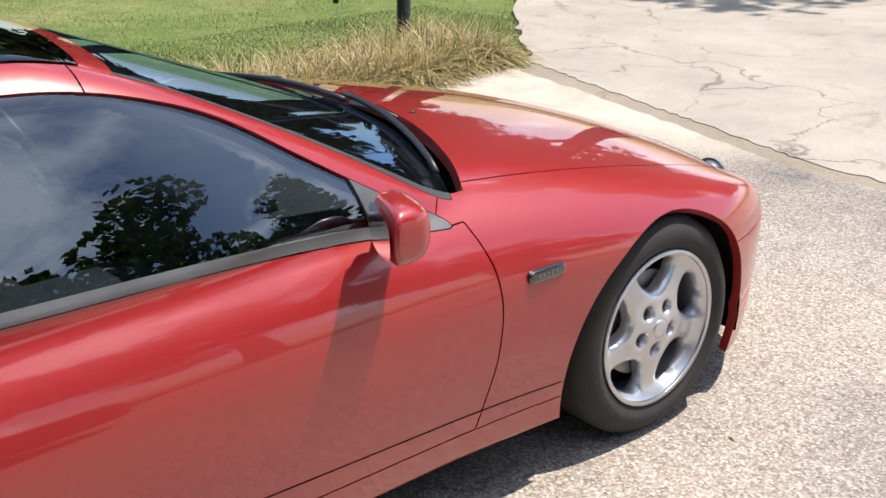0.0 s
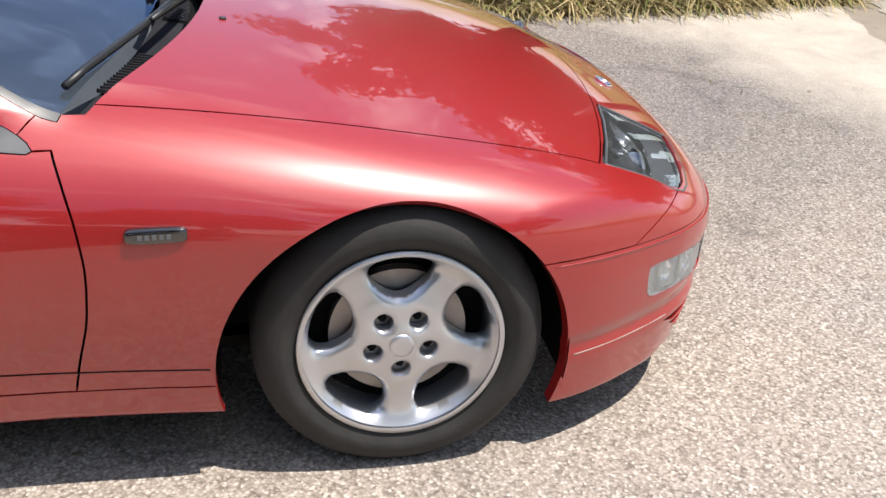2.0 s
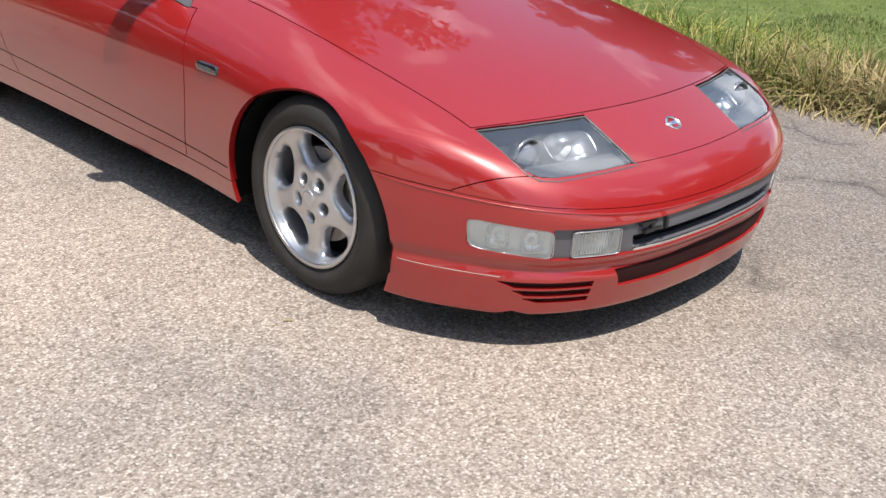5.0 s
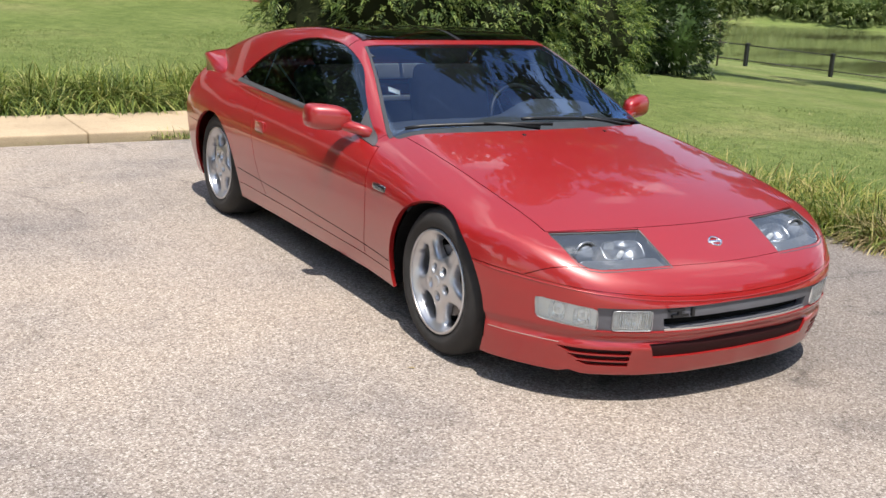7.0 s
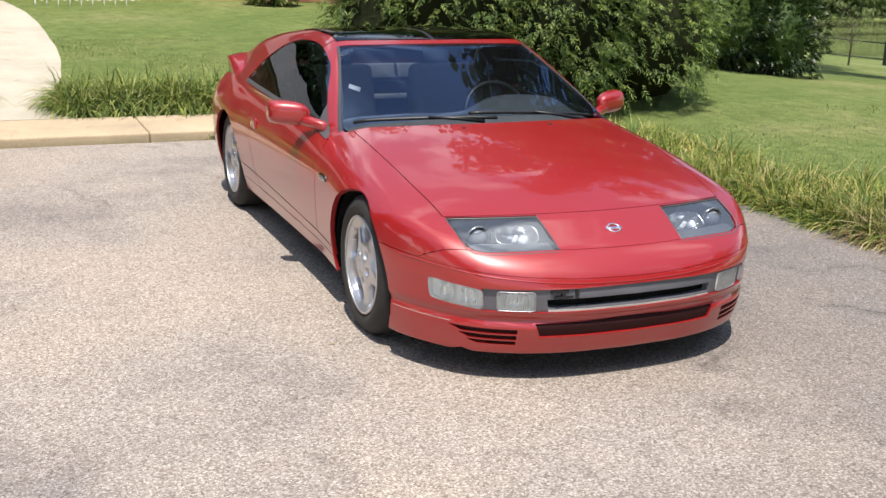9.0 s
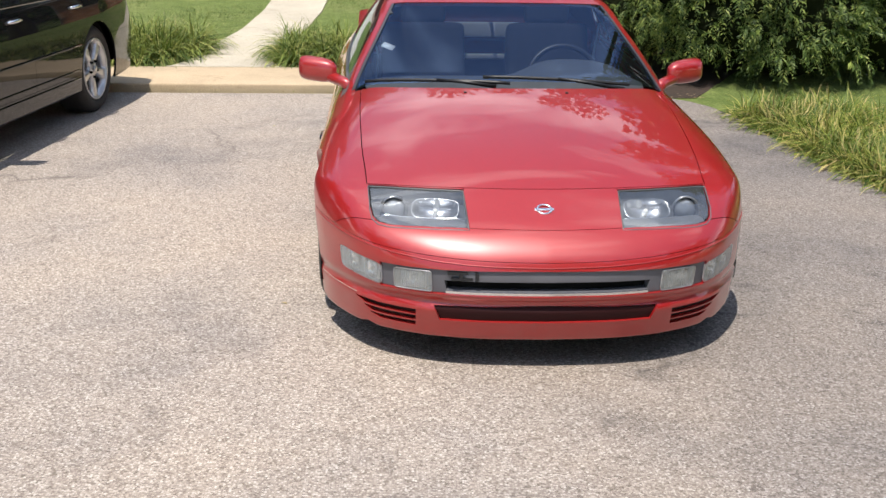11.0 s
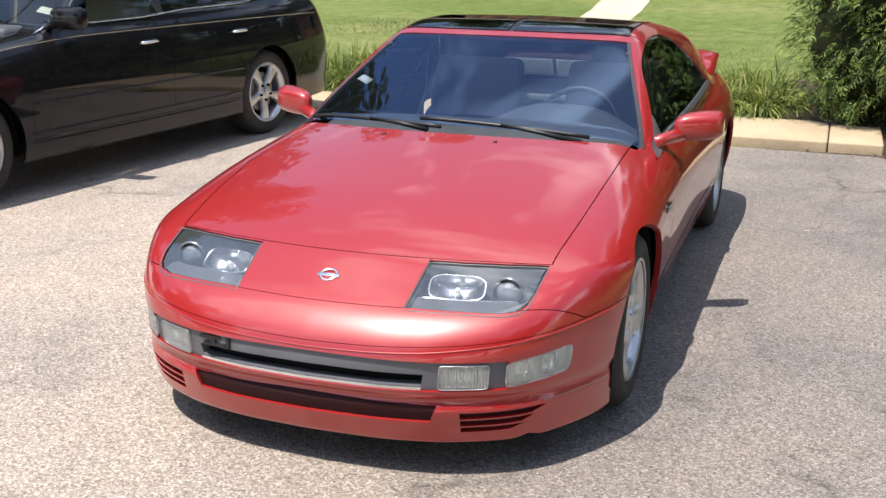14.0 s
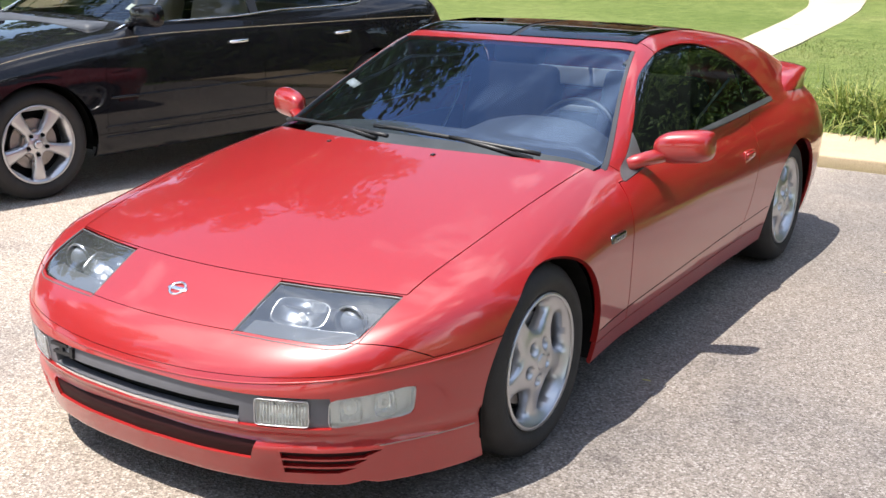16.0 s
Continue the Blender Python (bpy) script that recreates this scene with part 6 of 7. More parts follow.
def big_bush(name, label, lobes, n, size, seed, material=CONIFER, fan=5, core=0.68, skirt=0.04, fronds=False):
    rng = np.random.default_rng(seed)
    p, d = lobes_cloud(rng, lobes, n)
    if fronds:
        # clumps with hollows between them
        clump = np.array([noise.noise(Vector(q) * 2.6) + 0.5 * noise.noise(Vector(q) * 6.0) for q in p.tolist()])
        p, d = p[clump > -0.22], d[clump > -0.22]
    ground = land(p[:, 0], p[:, 1])
    keep = p[:, 2] > ground + skirt * (1 + 0.6 * np.sin(3.1 * p[:, 0]) * np.sin(2.3 * p[:, 1]))
    root = thing(name, Matrix.Identity(4), label, "bush")
    f = frond_cloud("foliage", p[keep], d[keep], size, material, seed) if fronds else spray_cloud("foliage", p[keep], d[keep], size, material, seed, fan)
    f.parent = root
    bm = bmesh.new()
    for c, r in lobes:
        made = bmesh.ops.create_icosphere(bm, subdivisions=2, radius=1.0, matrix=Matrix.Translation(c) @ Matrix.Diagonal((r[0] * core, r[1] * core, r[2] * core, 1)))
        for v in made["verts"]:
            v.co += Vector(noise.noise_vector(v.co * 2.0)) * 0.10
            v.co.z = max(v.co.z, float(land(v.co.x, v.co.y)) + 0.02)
    # fronded bushes get the near-black core, shade put into its colour
    part("bush_core", bm, SHADE_LEAF if fronds else BROAD, root, smooth=False)
    bm = bmesh.new()
    for c, r in lobes[:4]:
        g = float(land(c[0], c[1]))
        tube(bm, [(c[0], c[1], g - 0.05), (c[0] + 0.05, c[1], c[2] * 0.5), (c[0], c[1] + 0.05, c[2])], [0.06, 0.05, 0.03], 7)
    part("stems", bm, BARK, root)
    return root


# the great conifer bush at the corner of the driveway
lobes = [((2.55, 6.25, 0.95), (0.95, 0.85, 1.00)), ((2.15, 6.85, 1.35), (0.85, 0.8, 1.35)), ((3.5, 6.2, 1.15), (1.05, 0.95, 1.20)), ((3.1, 7.2, 1.9), (1.2, 1.1, 1.5)),
         ((4.4, 6.7, 1.25), (1.05, 1.0, 1.35)), ((3.9, 7.6, 2.0), (1.4, 1.2, 1.6)), ((4.75, 7.2, 1.3), (0.80, 0.9, 1.4)), ((3.2, 5.75, 0.55), (0.8, 0.6, 0.6)),
         ((4.3, 6.0, 0.7), (0.9, 0.7, 0.8)), ((2.1, 6.3, 1.8), (0.7, 0.7, 0.9)), ((4.85, 6.7, 0.7), (0.60, 0.7, 0.8)), ((3.3, 6.5, 2.4), (1.3, 1.1, 1.1)), ((1.80, 6.65, 0.85), (0.75, 0.6, 0.65)), ((1.72, 6.8, 1.5), (0.68, 0.6, 1.0)), ((2.2, 5.95, 1.15), (0.85, 0.70, 0.75)), ((3.1, 5.75, 1.0), (0.85, 0.65, 0.75)), ((1.78, 6.22, 0.62), (0.72, 0.50, 0.58)), ((2.5, 5.85, 0.55), (0.70, 0.50, 0.50))]
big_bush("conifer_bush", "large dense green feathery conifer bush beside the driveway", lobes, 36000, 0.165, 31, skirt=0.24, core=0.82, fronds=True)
# dark laurel-like shrub behind it
lobes = [((8.6, 10.6, 0.6), (0.9, 0.9, 0.9)), ((9.3, 11.2, 0.9), (0.9, 0.9, 1.1)), ((8.3, 11.4, 1.2), (1.0, 0.9, 1.3)), ((9.7, 10.5, 0.35), (0.8, 0.8, 0.85))]
DARK_LEAF = leaf_material("dark_shrub_leaves", [(0.0, (0.012, 0.03, 0.008)), (0.7, (0.03, 0.055, 0.014)), (1.0, (0.07, 0.10, 0.03))], 0.35)
big_bush("dark_shrub", "dark glossy shrub on the lawn behind the conifer", lobes, 9000, 0.14, 32, DARK_LEAF, 3)


def tree_mesh(seed, height, crown, leaves, leaf=1.0):
    """A trunk with limbs, and a crown of many leaf clumps with gaps."""
    rng = np.random.default_rng(seed)
    wood = bmesh.new()
    tube(wood, [(0, 0, -0.3), (0.08, 0.03, height * 0.18), (-0.05, 0.1, height * 0.42), (0.1, 0, height * 0.72)], [0.42, 0.30, 0.22, 0.08], 10)
    blobs = []
    for k in range(13):
        a, u = k * 2.4 + rng.uniform(-0.4, 0.4), 0.26 + 0.55 * k / 12
        reach = crown * (1.05 - 0.62 * u) * rng.uniform(0.65, 1.0)
        top = Vector((reach * math.cos(a), reach * math.sin(a), height * u + reach * 0.55))
        start = Vector((0, 0, height * u * 0.85))
        tube(wood, [start, start.lerp(top, 0.5) + Vector((0, 0, 0.2)), top], [0.12, 0.075, 0.025], 6)
        for q in range(5):
            c = start.lerp(top, rng.uniform(0.5, 1.05)) + Vector(rng.normal(0, crown * 0.16, 3).tolist())
            r = crown * rng.uniform(0.13, 0.27)
            blobs.append((tuple(c), (r, r, r * 0.75)))
    p, d = lobes_cloud(rng, blobs, leaves, 0.8)
    side = np.cross(d + rng.normal(0, 0.8, d.shape), rng.normal(0, 1, d.shape))
    side /= np.linalg.norm(side, axis=1, keepdims=True)
    fwd = np.cross(side, rng.normal(0, 1, d.shape))
    fwd /= np.linalg.norm(fwd, axis=1, keepdims=True)
    s = leaf * rng.uniform(0.10, 0.22, len(p))[:, None]
    v = np.concatenate([p - fwd * s, p + side * s * 0.6, p + fwd * s, p - side * s * 0.6])
    n = len(p)
    i = np.arange(n)
    me = bpy.data.meshes.new("crown")
    me.from_pydata(v.tolist(), [], np.stack([i, i + n, i + 2 * n, i + 3 * n], 1).tolist())
    me.materials.append(BROAD)
    wm = bpy.data.meshes.new("trunk")
    wood.to_mesh(wm)
    wood.free()
    wm.materials.append(BARK)
    return wm, me


def plant_tree(meshes, x, y, scale, turn, label, z=None):
    t = thing("tree", pose(x, y, float(land(x, y)) if z is None else z, 0, 0, turn) @ Matrix.Scale(scale, 4), label, "tree", "trees round the garden")
    part_mesh("trunk", meshes[0], BARK, t)
    part_mesh("crown", meshes[1], BROAD, t, "leafy green crown", None)
    return t


kinds = [tree_mesh(41, 12.0, 4.6, 15000), tree_mesh(42, 14.0, 5.2, 16000), tree_mesh(43, 9.5, 4.2, 12000)]
spots = [(10.2, 14.6, 1.25, 20, 0), (5.0, 31.0, 1.3, 140, 1), (-4.5, 32.0, 1.30, 200, 0), (-17.5, 15.5, 1.30, 33, 1), (13.0, 27.0, 1.3, 75, 0), (-12.0, 31.0, 1.35, 80, 0),
         (-20.5, 8.0, 1.15, 10, 0), (-17.0, -7.0, 1.1, 60, 1), (-19.0, -15.0, 1.2, 160, 0), (-25.0, 22.0, 1.3, 120, 1), (3.6, -13.6, 1.0, 40, 0), (14.0, -12.0, 1.0, 40, 0), (19.0, -7.0, 1.0, 200, 1), (-19.0, 1.5, 0.9, 300, 2), (17.5, 8.5, 1.0, 250, 2),
         (10.5, -7.6, 0.70, 15, 2), (12.6, -9.6, 0.75, 130, 2), (9.0, -12.6, 0.95, 70, 0), (13.2, -5.4, 0.72, 220, 2)]
for x, y, sc, turn, k in spots:
    plant_tree(kinds[k], x, y, sc, turn, "tall broad-leaved tree in full summer leaf")
# woods on the far bank of the pond
far_kinds = [tree_mesh(44, 12.0, 4.8, 4500, 2.0), tree_mesh(45, 14.0, 5.4, 4800, 2.0), tree_mesh(46, 9.5, 4.4, 4000, 2.0)]
rng = np.random.default_rng(77)
for k in range(40):
    a = radians(8 + 62 * k / 39 + rng.uniform(-1, 1))
    far = rng.uniform(76, 92)
    x, y = -3 + far * math.cos(a), -4 + far * math.sin(a)
    plant_tree(far_kinds[k % 3], x, y, rng.uniform(0.8, 1.2), rng.uniform(0, 360), "tree of the wood across the pond", float(land(x, y)) - 1.2)
BANK = leaf_material("pale_bank_leaves", [(0.0, (0.08, 0.12, 0.035)), (0.6, (0.17, 0.22, 0.075)), (1.0, (0.27, 0.31, 0.12))])
for k in range(24):
    a = radians(12 + 50 * k / 23 + rng.uniform(-1.5, 1.5))
    far = rng.uniform(68, 71)
    x, y = -3 + far * math.cos(a), -4 + far * math.sin(a)
    z = float(land(x, y))
    r = rng.uniform(1.4, 2.8)
    big_bush("bank_bush", "rounded light green bush on the far bank of the pond", [((x, y, z + r * 0.5), (r * 1.3, r, r * 0.8)), ((x + r, y - 0.5, z + r * 0.4), (r, r * 0.9, r * 0.6))], 1500, 0.44, 80 + k, BANK, 4)

# ---- pond and fence ----
WATER, t, b, _, links = nodes_of("green_pond_water")
algae = ramp_node(t, noise_node(t, 0.10, 6.0, 0.6, stretch=(1, 2.5, 1)), [(0.40, (0.05, 0.05, 0.025)), (0.52, (0.20, 0.24, 0.09))])
links.new(algae, b.inputs["Base Color"])
b.inputs["Roughness"].default_value = 0.08
bump_node(t, noise_node(t, 3.0, 3.0), 0.08, 0.05, b)
bm = bmesh.new()
pts = [bm.verts.new((-3 + r * math.cos(radians(a)), -4 + r * math.sin(radians(a)), -1.65)) for r, a in
       [(33, -8), (34, 15), (35, 30), (37, 45), (42, 58), (66, 64), (68.5, 45), (68.5, 30), (68.5, 12), (67, -8)]]
bm.faces.new(pts)
bmesh.ops.recalc_face_normals(bm, faces=bm.faces)
if next(iter(bm.faces)).normal.z < 0:
    bmesh.ops.reverse_faces(bm, faces=bm.faces)
tagged(part("water", bm, WATER, None, "", False), "still greenish pond water with algae", "pond", kind="structure")

IRON = plain("black_painted_iron", (0.012, 0.012, 0.012), 0.5, vary=0.3)
fence = thing("rail_fence", Matrix.Identity(4), "black two-rail fence above the pond", "fence")
tops = []
for k in range(-6, 9):
    p = Vector((21.3 + 1.73 * k, 19.9 - 1.66 * k, 0))
    z = float(land(p.x, p.y))
    bm = bmesh.new()
    add_box(bm, (-0.05, -0.05, -0.3), (0.05, 0.05, 0.62), 0.01, pose(p.x, p.y, z))
    add_box(bm, (-0.062, -0.062, 0.62), (0.062, 0.062, 0.66), 0.015, pose(p.x, p.y, z))
    part("post", bm, IRON, fence, smooth=False)
    tops.append(Vector((p.x, p.y, z)))
for h in (0.60, 0.16):
    for p, q in zip(tops[:-1], tops[1:]):
        bm = bmesh.new()
        tube(bm, [p + Vector((0, 0, h)), q + Vector((0, 0, h))], 0.017, 6)
        part("rail", bm, IRON, fence)

# a thin young tree on the grass before the fence
rng = np.random.default_rng(91)
sx0, sy0 = 17.6, 17.3
sz0 = float(land(sx0, sy0))
sapling = thing("sapling", Matrix.Identity(4), "thin young tree with sparse light green leaves", "tree")
bm = bmesh.new()
tube(bm, [(sx0, sy0, sz0 - 0.05), (sx0 + 0.03, sy0, sz0 + 0.6), (sx0 - 0.02, sy0, sz0 + 1.2)], [0.025, 0.018, 0.006], 6)
twigs = []
for k in range(7):
    h, a = 0.45 + 0.11 * k, 2.4 * k
    tip = (sx0 + 0.34 * math.cos(a), sy0 + 0.34 * math.sin(a), sz0 + h + 0.25)
    tube(bm, [(sx0, sy0, sz0 + h), tip], [0.010, 0.004], 5)
    twigs.append(tip)
part("trunk", bm, BARK, sapling)
leaf_p = np.repeat(np.array(twigs), 9, 0) + rng.normal(0, 0.09, (63, 3))
leaf_ob = spray_cloud("foliage", leaf_p, rng.normal(0, 1, (63, 3)), 0.12, BANK, 92, 3)
leaf_ob.parent = sapling

# bare mulch darkened for the bush's shade, and dry leaves blown along the kerb
gx2, gy2 = np.meshgrid(np.linspace(0.95, 4.9, 24), np.linspace(5.05, 8.0, 12))
gy2 = gy2 + np.clip(gx2 - 2.15, 0, 1.0) * 1.5 * (1 - (gy2 - 5.05) / 2.95)
me = bpy.data.meshes.new("soil")
me.from_pydata(np.stack([gx2.ravel(), gy2.ravel(), (land(gx2, gy2) + 0.018 + 0.01 * np.sin(gx2 * 7) * np.sin(gy2 * 6)).ravel()], 1).tolist(), [],
               [(j * 24 + i, j * 24 + i + 1, j * 24 + i + 25, j * 24 + i + 24) for j in range(11) for i in range(23)])
tagged(part_mesh("soil", me, MULCH), "bare mulch under the conifer bush, darkened for the bush's shade", "soil", kind="structure")
rng = np.random.default_rng(61)
lx = np.r_[rng.uniform(-8, 2.1, 90), rng.uniform(1.2, 2.2, 60), rng.uniform(-6, 2.0, 36)]
ly = np.r_[5.12 - np.abs(rng.normal(0, 0.07, 90)), rng.uniform(4.7, 5.1, 60), rng.uniform(-2.2, 4.8, 36)]
ob = strips("leaf_litter", np.stack([lx, ly, np.full(186, 0.004)], 1), rng.uniform(0.015, 0.038, 186), np.full(186, 4.1), rng.uniform(0.008, 0.016, 186), BLADE_TAN, 3, 62, 0.02)
tagged(ob, "small dry brown leaves lying on the driveway", "leaves", kind="stuff")


# ---- the brick house ----
HY, HZ = 16.7, 0.58
BRICK, t, b, _, links = nodes_of("orange_red_brick")
oi = t.nodes.new("ShaderNodeObjectInfo")
gg = t.nodes.new("ShaderNodeNewGeometry")
both_r = t.nodes.new("ShaderNodeMath")
both_r.operation = "ADD"
links.new(oi.outputs["Random"], both_r.inputs[0])
links.new(gg.outputs["Random Per Island"], both_r.inputs[1])
frac = t.nodes.new("ShaderNodeMath")
frac.operation = "FRACT"
links.new(both_r.outputs[0], frac.inputs[0])
col = ramp_node(t, frac.outputs[0], [(0.0, (0.26, 0.10, 0.055)), (0.4, (0.36, 0.15, 0.08)), (0.75, (0.46, 0.21, 0.12)), (1.0, (0.55, 0.30, 0.19))])
links.new(mix_node(t, 1.0, col, ramp_node(t, noise_node(t, 25.0, 5.0), [(0.3, (0.8, 0.8, 0.8)), (0.7, (1.1, 1.1, 1.1))]), "MULTIPLY"), b.inputs["Base Color"])
b.inputs["Roughness"].default_value = 0.9
MORTAR = plain("grey_mortar", (0.40, 0.36, 0.31), 0.95)
DOORWOOD = plain("dark_stained_door_wood", (0.07, 0.022, 0.014), 0.35, vary=0.3)
FRAME = plain("dark_brown_window_frame", (0.05, 0.035, 0.028), 0.5)
PANE = pane_glass("house_window_glass", (0.25, 0.28, 0.28), ior=1.6)
SHINGLE = plain("grey_brown_roof_shingle", (0.16, 0.14, 0.125), 0.9, vary=0.3)
SILLM = concrete("brick_sill_mortar", (0.42, 0.30, 0.22))

house = thing("brick_house", Matrix.Identity(4), "single-storey orange brick house with a dark wooden door", "house")
X0, X1, TOPZ = -13.0, 5.2, 3.3
openings = [(-2.98, -2.02, HZ + 0.06, HZ + 2.12), (-6.7, -5.4, HZ + 0.80, HZ + 2.1), (-10.2, -8.8, HZ + 0.80, HZ + 2.1), (0.9, 2.1, HZ + 0.80, HZ + 2.1), (3.2, 4.4, HZ + 0.80, HZ + 2.1)]
# mortar wall between the openings
cuts = sorted({X0, X1, *[o[0] for o in openings], *[o[1] for o in openings]})
for a, b2 in zip(cuts[:-1], cuts[1:]):
    hole = next((o for o in openings if o[0] <= a and b2 <= o[1]), None)
    spans = [(-0.3, TOPZ)] if hole is None else [(-0.3, hole[2]), (hole[3], TOPZ)]
    for lo, hi in spans:
        part("wall", box((a, HY + 0.012, lo), (b2, HY + 0.25, hi)), MORTAR, house, smooth=False)
for lo, hi in (((X0, HY + 0.25, -0.3), (X0 + 0.25, HY + 9, TOPZ)), ((X1 - 0.25, HY + 0.25, -0.3), (X1, HY + 9, TOPZ)), ((X0, HY + 9, -0.3), (X1, HY + 9.25, TOPZ))):
    part("wall", box(lo, hi), MORTAR, house, smooth=False)
bm = bmesh.new()
ridge = [(X0 - 0.5, HY + 4.6, TOPZ + 2.0), (X1 + 0.5, HY + 4.6, TOPZ + 2.0)]
q = [bm.verts.new(v) for v in ((X0 - 0.5, HY - 0.6, TOPZ - 0.1), (X1 + 0.5, HY - 0.6, TOPZ - 0.1), ridge[1], ridge[0], (X0 - 0.5, HY + 9.8, TOPZ - 0.1), (X1 + 0.5, HY + 9.8, TOPZ - 0.1))]
bm.faces.new((q[0], q[1], q[2], q[3]))
bm.faces.new((q[3], q[2], q[5], q[4]))
bm.faces.new((q[0], q[3], q[4]))
bm.faces.new((q[1], q[5], q[2]))
bm.faces.new((q[0], q[4], q[5], q[1]))
bmesh.ops.recalc_face_normals(bm, faces=bm.faces)
part("roof", bm, SHINGLE, house, smooth=False)
# door and windows
dx0, dx1, dz0, dz1 = openings[0]
door = part("front_door", box((dx0 + 0.07, HY + 0.08, dz0), (dx1 - 0.07, HY + 0.13, dz1 - 0.06), 0.004), DOORWOOD, house, "dark stained wooden front door", False)
for k in range(2):
    for r in range(3):
        x = dx0 + 0.14 + k * 0.36
        z = dz0 + 0.18 + r * 0.62
        part("door_panel", box((x, HY + 0.065, z), (x + 0.30, HY + 0.085, z + 0.48), 0.012), DOORWOOD, door, smooth=False)
for lo, hi in (((dx0, HY + 0.0, dz0), (dx0 + 0.07, HY + 0.16, dz1)), ((dx1 - 0.07, HY + 0.0, dz0), (dx1, HY + 0.16, dz1)), ((dx0 + 0.07, HY + 0.0, dz1 - 0.06), (dx1 - 0.07, HY + 0.16, dz1))):
    part("door_frame", box(lo, hi, 0.006), FRAME, house, smooth=False)
part("door_step", box((dx0 - 0.15, HY - 0.45, -0.1), (dx1 + 0.15, HY + 0.05, HZ + 0.08), 0.015), SILLM, house, smooth=False)
for a, b2, lo, hi in openings[1:]:
    w = part("window", box((a, HY + 0.15, lo), (b2, HY + 0.165, hi)), PANE, house, "dark window", False)
    for p, r in (((a, lo), (a + 0.06, hi)), ((b2 - 0.06, lo), (b2, hi)), ((a + 0.06, lo), (b2 - 0.06, lo + 0.06)), ((a + 0.06, hi - 0.06), (b2 - 0.06, hi)), (((a + b2) / 2 - 0.02, lo + 0.06), ((a + b2) / 2 + 0.02, hi - 0.06))):
        part("frame", box((p[0], HY + 0.10, p[1]), (r[0], HY + 0.17, r[1]), 0.004), FRAME, w, smooth=False)
    part("sill", box((a - 0.08, HY - 0.05, lo - 0.07), (b2 + 0.08, HY + 0.10, lo), 0.008), SILLM, house, smooth=False)
    # near-black board added in place of the dark room behind the pane
    part("dark_room_board", box((a - 0.2, HY + 0.6, lo - 0.2), (b2 + 0.2, HY + 0.65, hi + 0.2)), DARK, house, smooth=False)


def small_shrub(x, y, r, seed, mat, label="small rounded green shrub at the house wall"):
    z = float(land(x, y))
    big_bush("foundation_shrub", label, [((x, y, z + 0.72 * r * 0.8), (0.72 * r, r * 0.6, 0.72 * r)), ((x + 0.1 * r, y, z + r * 0.92), (r * 0.52, r * 0.45, r * 0.5))], 900, 0.16, seed, mat, 3)


for k, (x, r) in enumerate(((-12.2, 0.45), (-10.6, 0.5), (-9.0, 0.5), (-7.3, 0.42), (-6.2, 0.3), (-5.7, 0.38), (-4.75, 0.42), (-3.8, 0.45), (2.75, 0.6))):
    small_shrub(x, HY - 0.75, r, 200 + k, BROAD if k % 2 else BLADE_GREEN)
# white looped wire edging beside the door
WHITE = plain("white_painted_wire", (0.75, 0.75, 0.74), 0.5)
edging = thing("garden_edging", Matrix.Identity(4), "white looped wire garden edging in front of the wall", "edging")
for k in range(9):
    x = -1.22 + 0.185 * k
    z = float(land(x, HY - 1.0)) + 0.0
    bm = bmesh.new()
    tube(bm, [(x + 0.105 * math.cos(a), HY - 1.0, z + 0.08 + 0.20 * math.sin(a)) for a in np.linspace(0, math.pi, 13)], 0.009, 5)
    tube(bm, [(x + 0.05 * math.cos(a), HY - 1.0, z + 0.14 + 0.06 * math.sin(a)) for a in np.linspace(0, math.tau, 13)[:-1]], 0.007, 5, True)
    tube(bm, [(x - 0.105, HY - 1.0, z - 0.05), (x - 0.105, HY - 1.0, z + 0.12)], 0.009, 5)
    part("wire_loop", bm, WHITE, edging)
# planter by the door
TERRA = plain("tan_planter_clay", (0.42, 0.30, 0.16), 0.8)
pot = thing("planter", pose(-3.35, HY - 0.6, float(land(-3.35, HY - 0.6))), "tan clay planter with a small green plant beside the door", "planter")
bm = bmesh.new()
lathe(bm, [(0.0, 0.0), (0.15, 0.0), (0.22, 0.30), (0.24, 0.34), (0.21, 0.34), (0.20, 0.29), (0.0, 0.29)], 24, pose(0, 0, 0, 0, -90, 0))
part("pot", bm, TERRA, pot)
rngp = np.random.default_rng(9)
ob = strips("pot_plant", np.stack([rngp.normal(0, 0.08, 60), rngp.normal(0, 0.08, 60), np.full(60, 0.28)], 1), rngp.uniform(0.15, 0.4, 60), rngp.normal(0, 0.6, (60, 2)), np.full(60, 0.03), BLADE_GREEN, 3, 9)
ob.parent = pot

# mailbox posts on the lawn
post = thing("lamp_post", pose(4.25, -3.20, float(land(4.25, -3.2))), "black painted round post standing in the dry grass", "post")
bm = bmesh.new()
lathe(bm, [(0.075, -0.1), (0.075, 0.05), (0.055, 0.10), (0.050, 0.90), (0.045, 2.1), (0.0, 2.12)], 20, pose(0, 0, 0, 0, -90, 0))
part("post_shaft", bm, IRON, post)
bm = bmesh.new()
tube(bm, [(0.0, 0.02, 0.62), (0.22, 0.30, 0.58), (0.30, 0.42, 0.44), (0.30, 0.42, 0.30)], 0.022, 8)
part("post_arm", bm, IRON, post)

